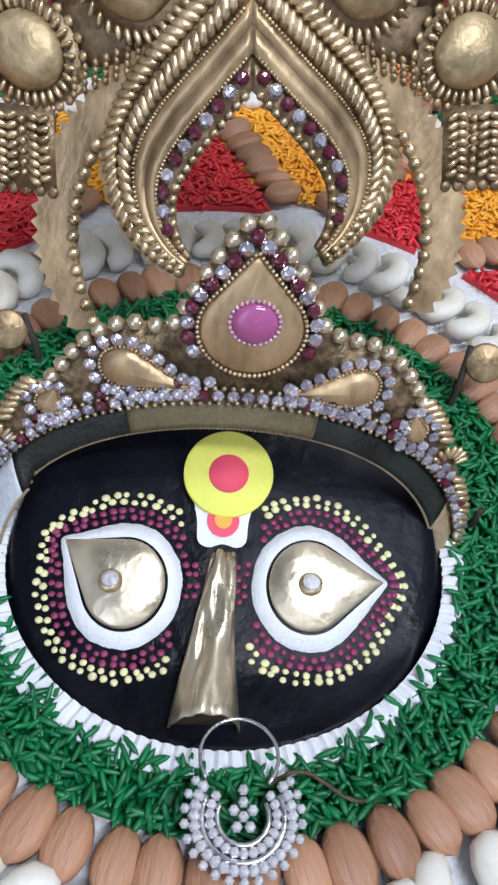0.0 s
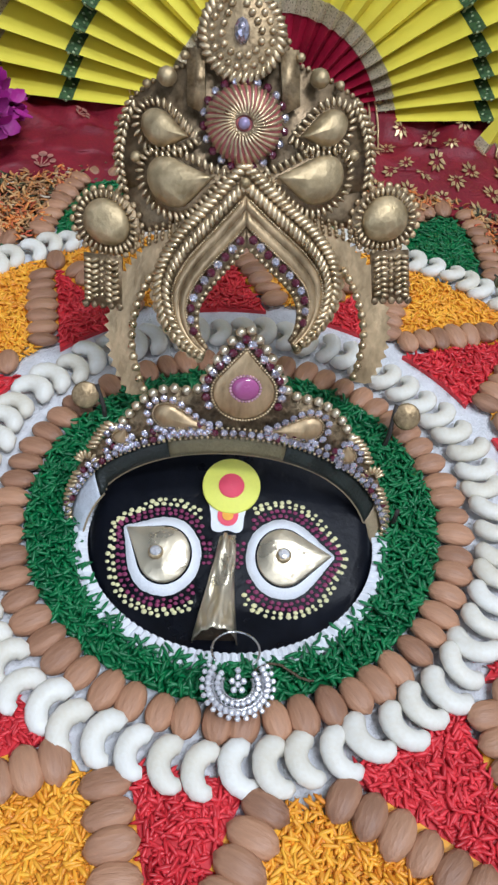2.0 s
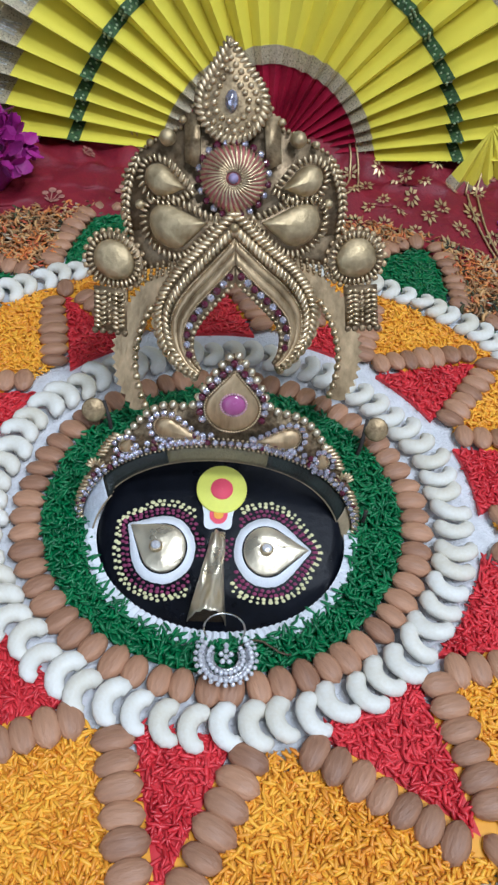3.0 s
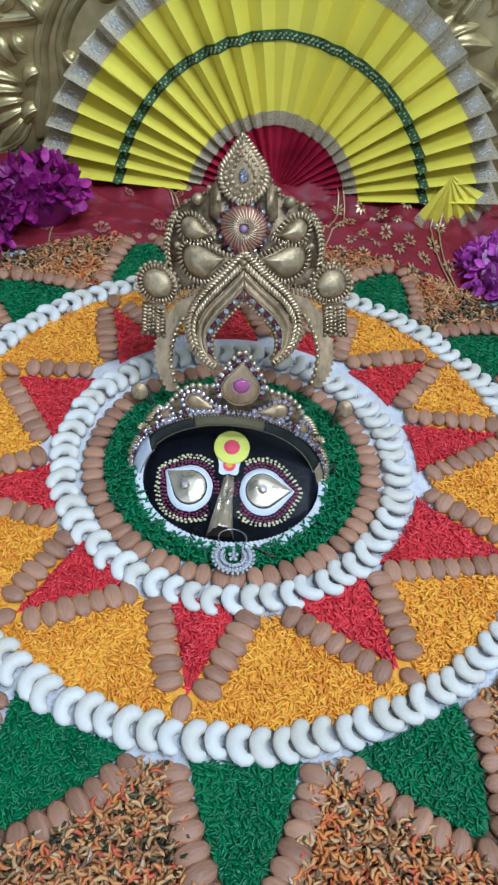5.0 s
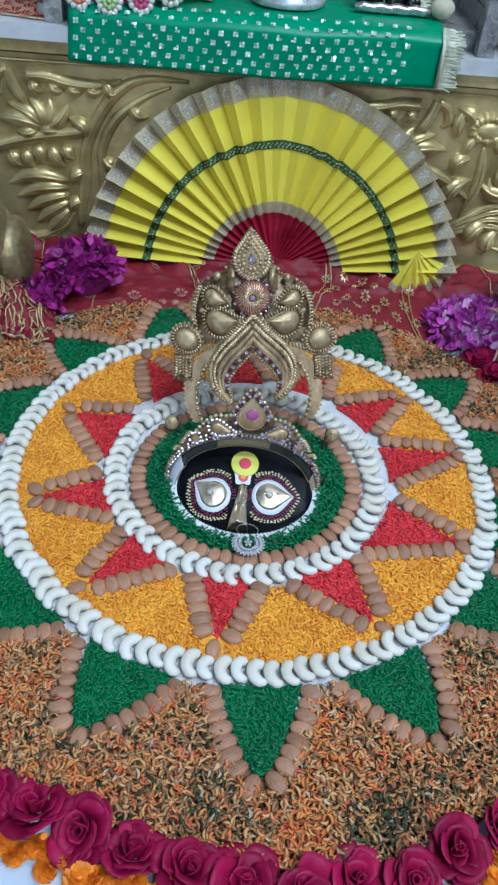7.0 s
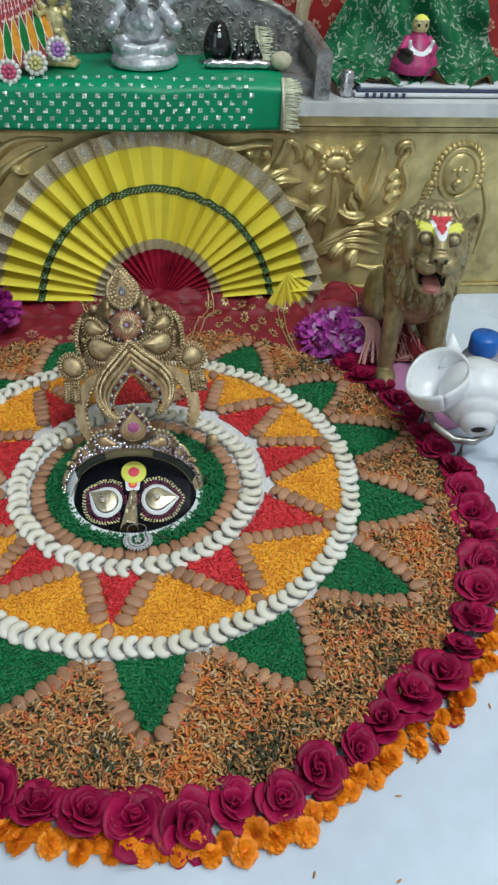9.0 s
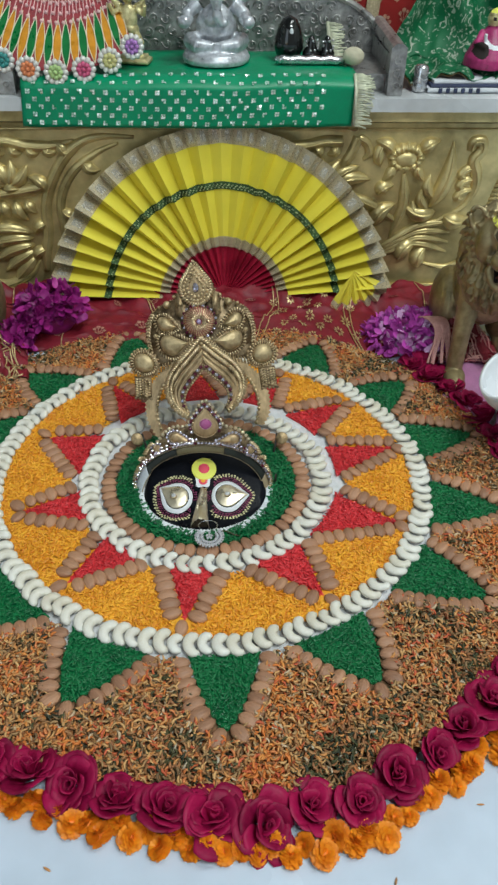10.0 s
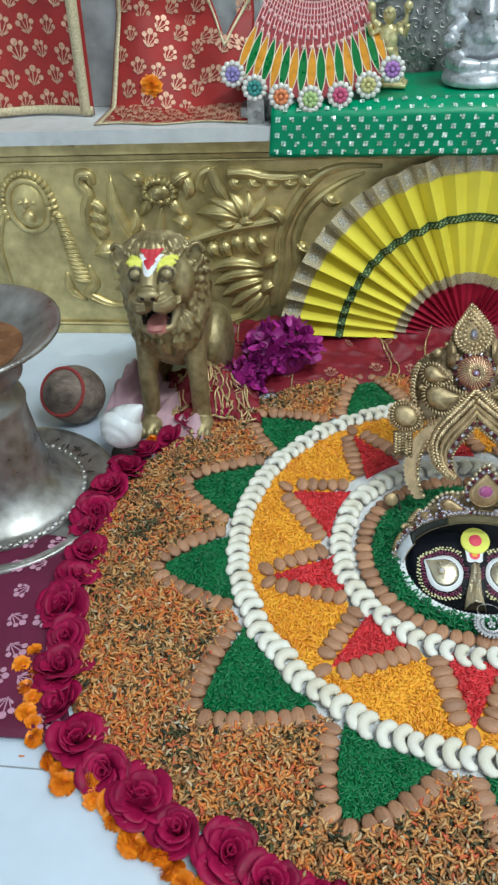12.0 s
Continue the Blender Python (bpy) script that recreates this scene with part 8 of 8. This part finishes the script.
# green figured cloth with a small dressed idol
M["green_figured"] = material("green_figured_cloth", (0.42, 0.50, 0.40), 0.6, vary=0.3, scale=55, bump=0.0005, bump_scale=600, dark=(0.008, 0.10, 0.03))
n_, l_ = M["green_figured"].node_tree.nodes, M["green_figured"].node_tree.links
fig_a, fig_r = n_.new("ShaderNodeTexNoise"), n_.new("ShaderNodeValToRGB")
fig_a.inputs["Scale"].default_value, fig_a.inputs["Detail"].default_value, fig_a.inputs["Distortion"].default_value = 105, 3, 1.6
for e_, (at_, col_) in zip(fig_r.color_ramp.elements, ((0.56, (0.004, 0.12, 0.04, 1)), (0.62, (0.34, 0.40, 0.31, 1)))):
    e_.position, e_.color = at_, col_
l_.new(n_["Texture Coordinate"].outputs["Object"], fig_a.inputs[0])
l_.new(fig_a.outputs[0], fig_r.inputs[0])
l_.new(fig_r.outputs[0], n_["Principled BSDF"].inputs["Base Color"])
s = Shape()


def drape(u, v):
    a = (u - 0.5) * 2
    if v < 0.38:
        q = v / 0.38
        x = 0.356 + 0.112 * a + 0.004 * math.sin(9 * q + 5 * a)
        y = 0.376 + 0.070 * q + 0.006 * math.sin(8 * a + 1)
        z = ZT + 0.0165 + 0.005 * math.sin(13 * a + 2 * q) * (1 - 0.4 * q) + 0.003 * math.sin(27 * a - 4 * q) + 0.012 * q * a * a + (0.011 * max(0, math.sin(10 * a + 0.8)) - 0.003) * (1 - q) ** 2
    else:
        q = (v - 0.38) / 0.62
        x = 0.356 + 0.112 * a * (1 - 0.45 * q ** 1.4) + 0.005 * math.sin(7 * q + 3 * a)
        y = 0.446 + 0.045 * q ** 0.7 + (0.014 * math.sin(9 * a + 4 * q) + 0.012 * noise.noise((5 * u, 6 * v, 0.4))) * min(1, 3 * q)
        z = ZT + 0.0165 + 0.005 * math.sin(13 * a + 2) * 0.6 * (1 - q) + 0.003 * math.sin(27 * a - 4) * (1 - q) + 0.012 * a * a + 0.150 * q ** 1.15 * (1 - 0.25 * a * a) + 0.008 * q * math.sin(6 * a)
    return (x, y, z)


s.sheet(drape, 90, 70, thick=0.0012)
drape_cloth = thing("green_figured_cloth", "green and cream figured cloth draped behind the little idol", "cloth")
part("cloth", s.mesh("cloth", M["green_figured"]), drape_cloth)
s = Shape()
s.sheet(lambda u, v: np.array(drape(u, 0.30 * v)) + (0, 0.002 - 0.003 * v, -0.0030), 90, 14, thick=0.0008)
part("lining", s.mesh("lining", material("gold_brown_lining", (0.30, 0.19, 0.07), 0.5, vary=0.25, scale=90)), drape_cloth, "gold-brown lining under the ruffled hem")


def dressed_idol(s):
    B = lambda c, r: s.ball(c, r, nu=16, nv=10)
    s.lathe([(0.001, 0), (0.030, 0.0), (0.029, 0.010), (0.022, 0.024), (0.013, 0.036), (0.009, 0.042), (0.001, 0.043)], 24)
    B((0, -0.002, 0.051), (0.0105, 0.0100, 0.0115))
    for q in (-1, 1):
        s.tube([(q * 0.012, 0, 0.036), (q * 0.020, -0.008, 0.026), (q * 0.010, -0.020, 0.022)], [0.0055, 0.005, 0.004], 10)
    s.lathe([(0.0115, 0.056), (0.0125, 0.062), (0.009, 0.069), (0.001, 0.071)], 18)
    r = np.random.default_rng(2)
    for k in range(26):
        a = math.pi * k / 25
        B((0.014 * math.cos(a), -0.017 + 0.004 * math.sin(a), 0.036 - 0.013 * math.sin(a)), (0.0022, 0.0022, 0.0022))


M["magenta"] = material("magenta_silk", (0.42, 0.03, 0.16), 0.45, vary=0.3, scale=90, dark=(0.16, 0.01, 0.06))


def idol_paint(p):
    if p[2] > 0.0575:
        return 1
    if p[1] < -0.009 and 0.0500 < p[2] < 0.0535 and 0.0025 < abs(p[0]) < 0.0060:
        return 4
    if p[1] < -0.006 and (p[0] + 0.017) ** 2 + (p[2] - 0.020) ** 2 < 0.0085 ** 2:
        return 4
    if p[2] > 0.044:
        return 2
    if p[1] < -0.0145 and 0.020 < p[2] < 0.040 and abs(math.hypot(p[0] / 0.014, (0.036 - p[2]) / 0.013) - 1) < 0.18:
        return 3
    return 0


thing("dressed_idol", "small idol in a magenta robe and yellow cap", "statue", moulded("dressed_idol", dressed_idol, 0.0012, [M["magenta"], M["lemon"], M["pale_brass"], M["white"], M["mouth"]], idol_paint, 1), at=(0.350, 0.414, 0.2800))

# folded blue and white cloth on the slab
fold = thing("folded_cloth", "folded white cloth with dark blue stripes at the slab's edge", "cloth")
M["navy"] = material("navy_cloth", (0.035, 0.045, 0.10), 0.7, vary=0.3, scale=60)
M["white_cloth"] = material("white_cotton", (0.62, 0.64, 0.68), 0.8, vary=0.12, scale=40, bump=0.0005, bump_scale=700)
for k in range(3):
    s = Shape()
    z = ZT + 0.0012 + 0.0036 * k
    s.tube([(0.268 + 0.004 * k, 0.366 + 0.004 * k, z + 0.0016), (0.330, 0.365 + 0.004 * k, z + 0.0022), (0.470, 0.368 + 0.003 * k, z + 0.0016)], 0.0026, 8)
    s.box((0.268 + 0.004 * k, 0.367 + 0.004 * k, z - 0.0008), (0.470, 0.430, z + 0.0035))
    part("fold", s.mesh("fold", M["navy"] if k == 1 else M["white_cloth"], False), fold, "navy layer" if k == 1 else "white layer")
s = Shape()
for k in range(6):
    s.box((0.280 + 0.009 * k, 0.3610, ZT + 0.001), (0.284 + 0.009 * k, 0.3630, ZT + 0.006))
part("stripe", s.mesh("stripe", M["navy"], False), fold)
s = Shape()
# rolled end of the striped cloth, modelled as a steel cup
s.lathe([(0.001, 0), (0.008, 0.0), (0.0085, 0.004), (0.0085, 0.026), (0.006, 0.029), (0.001, 0.0295)], 20)
thing("steel_cup", "rolled end of the striped cloth, shaped as a small shiny steel cup", "cup", s.mesh("steel_cup", M["silver"]), at=(0.259, 0.372, ZT + 0.0005))
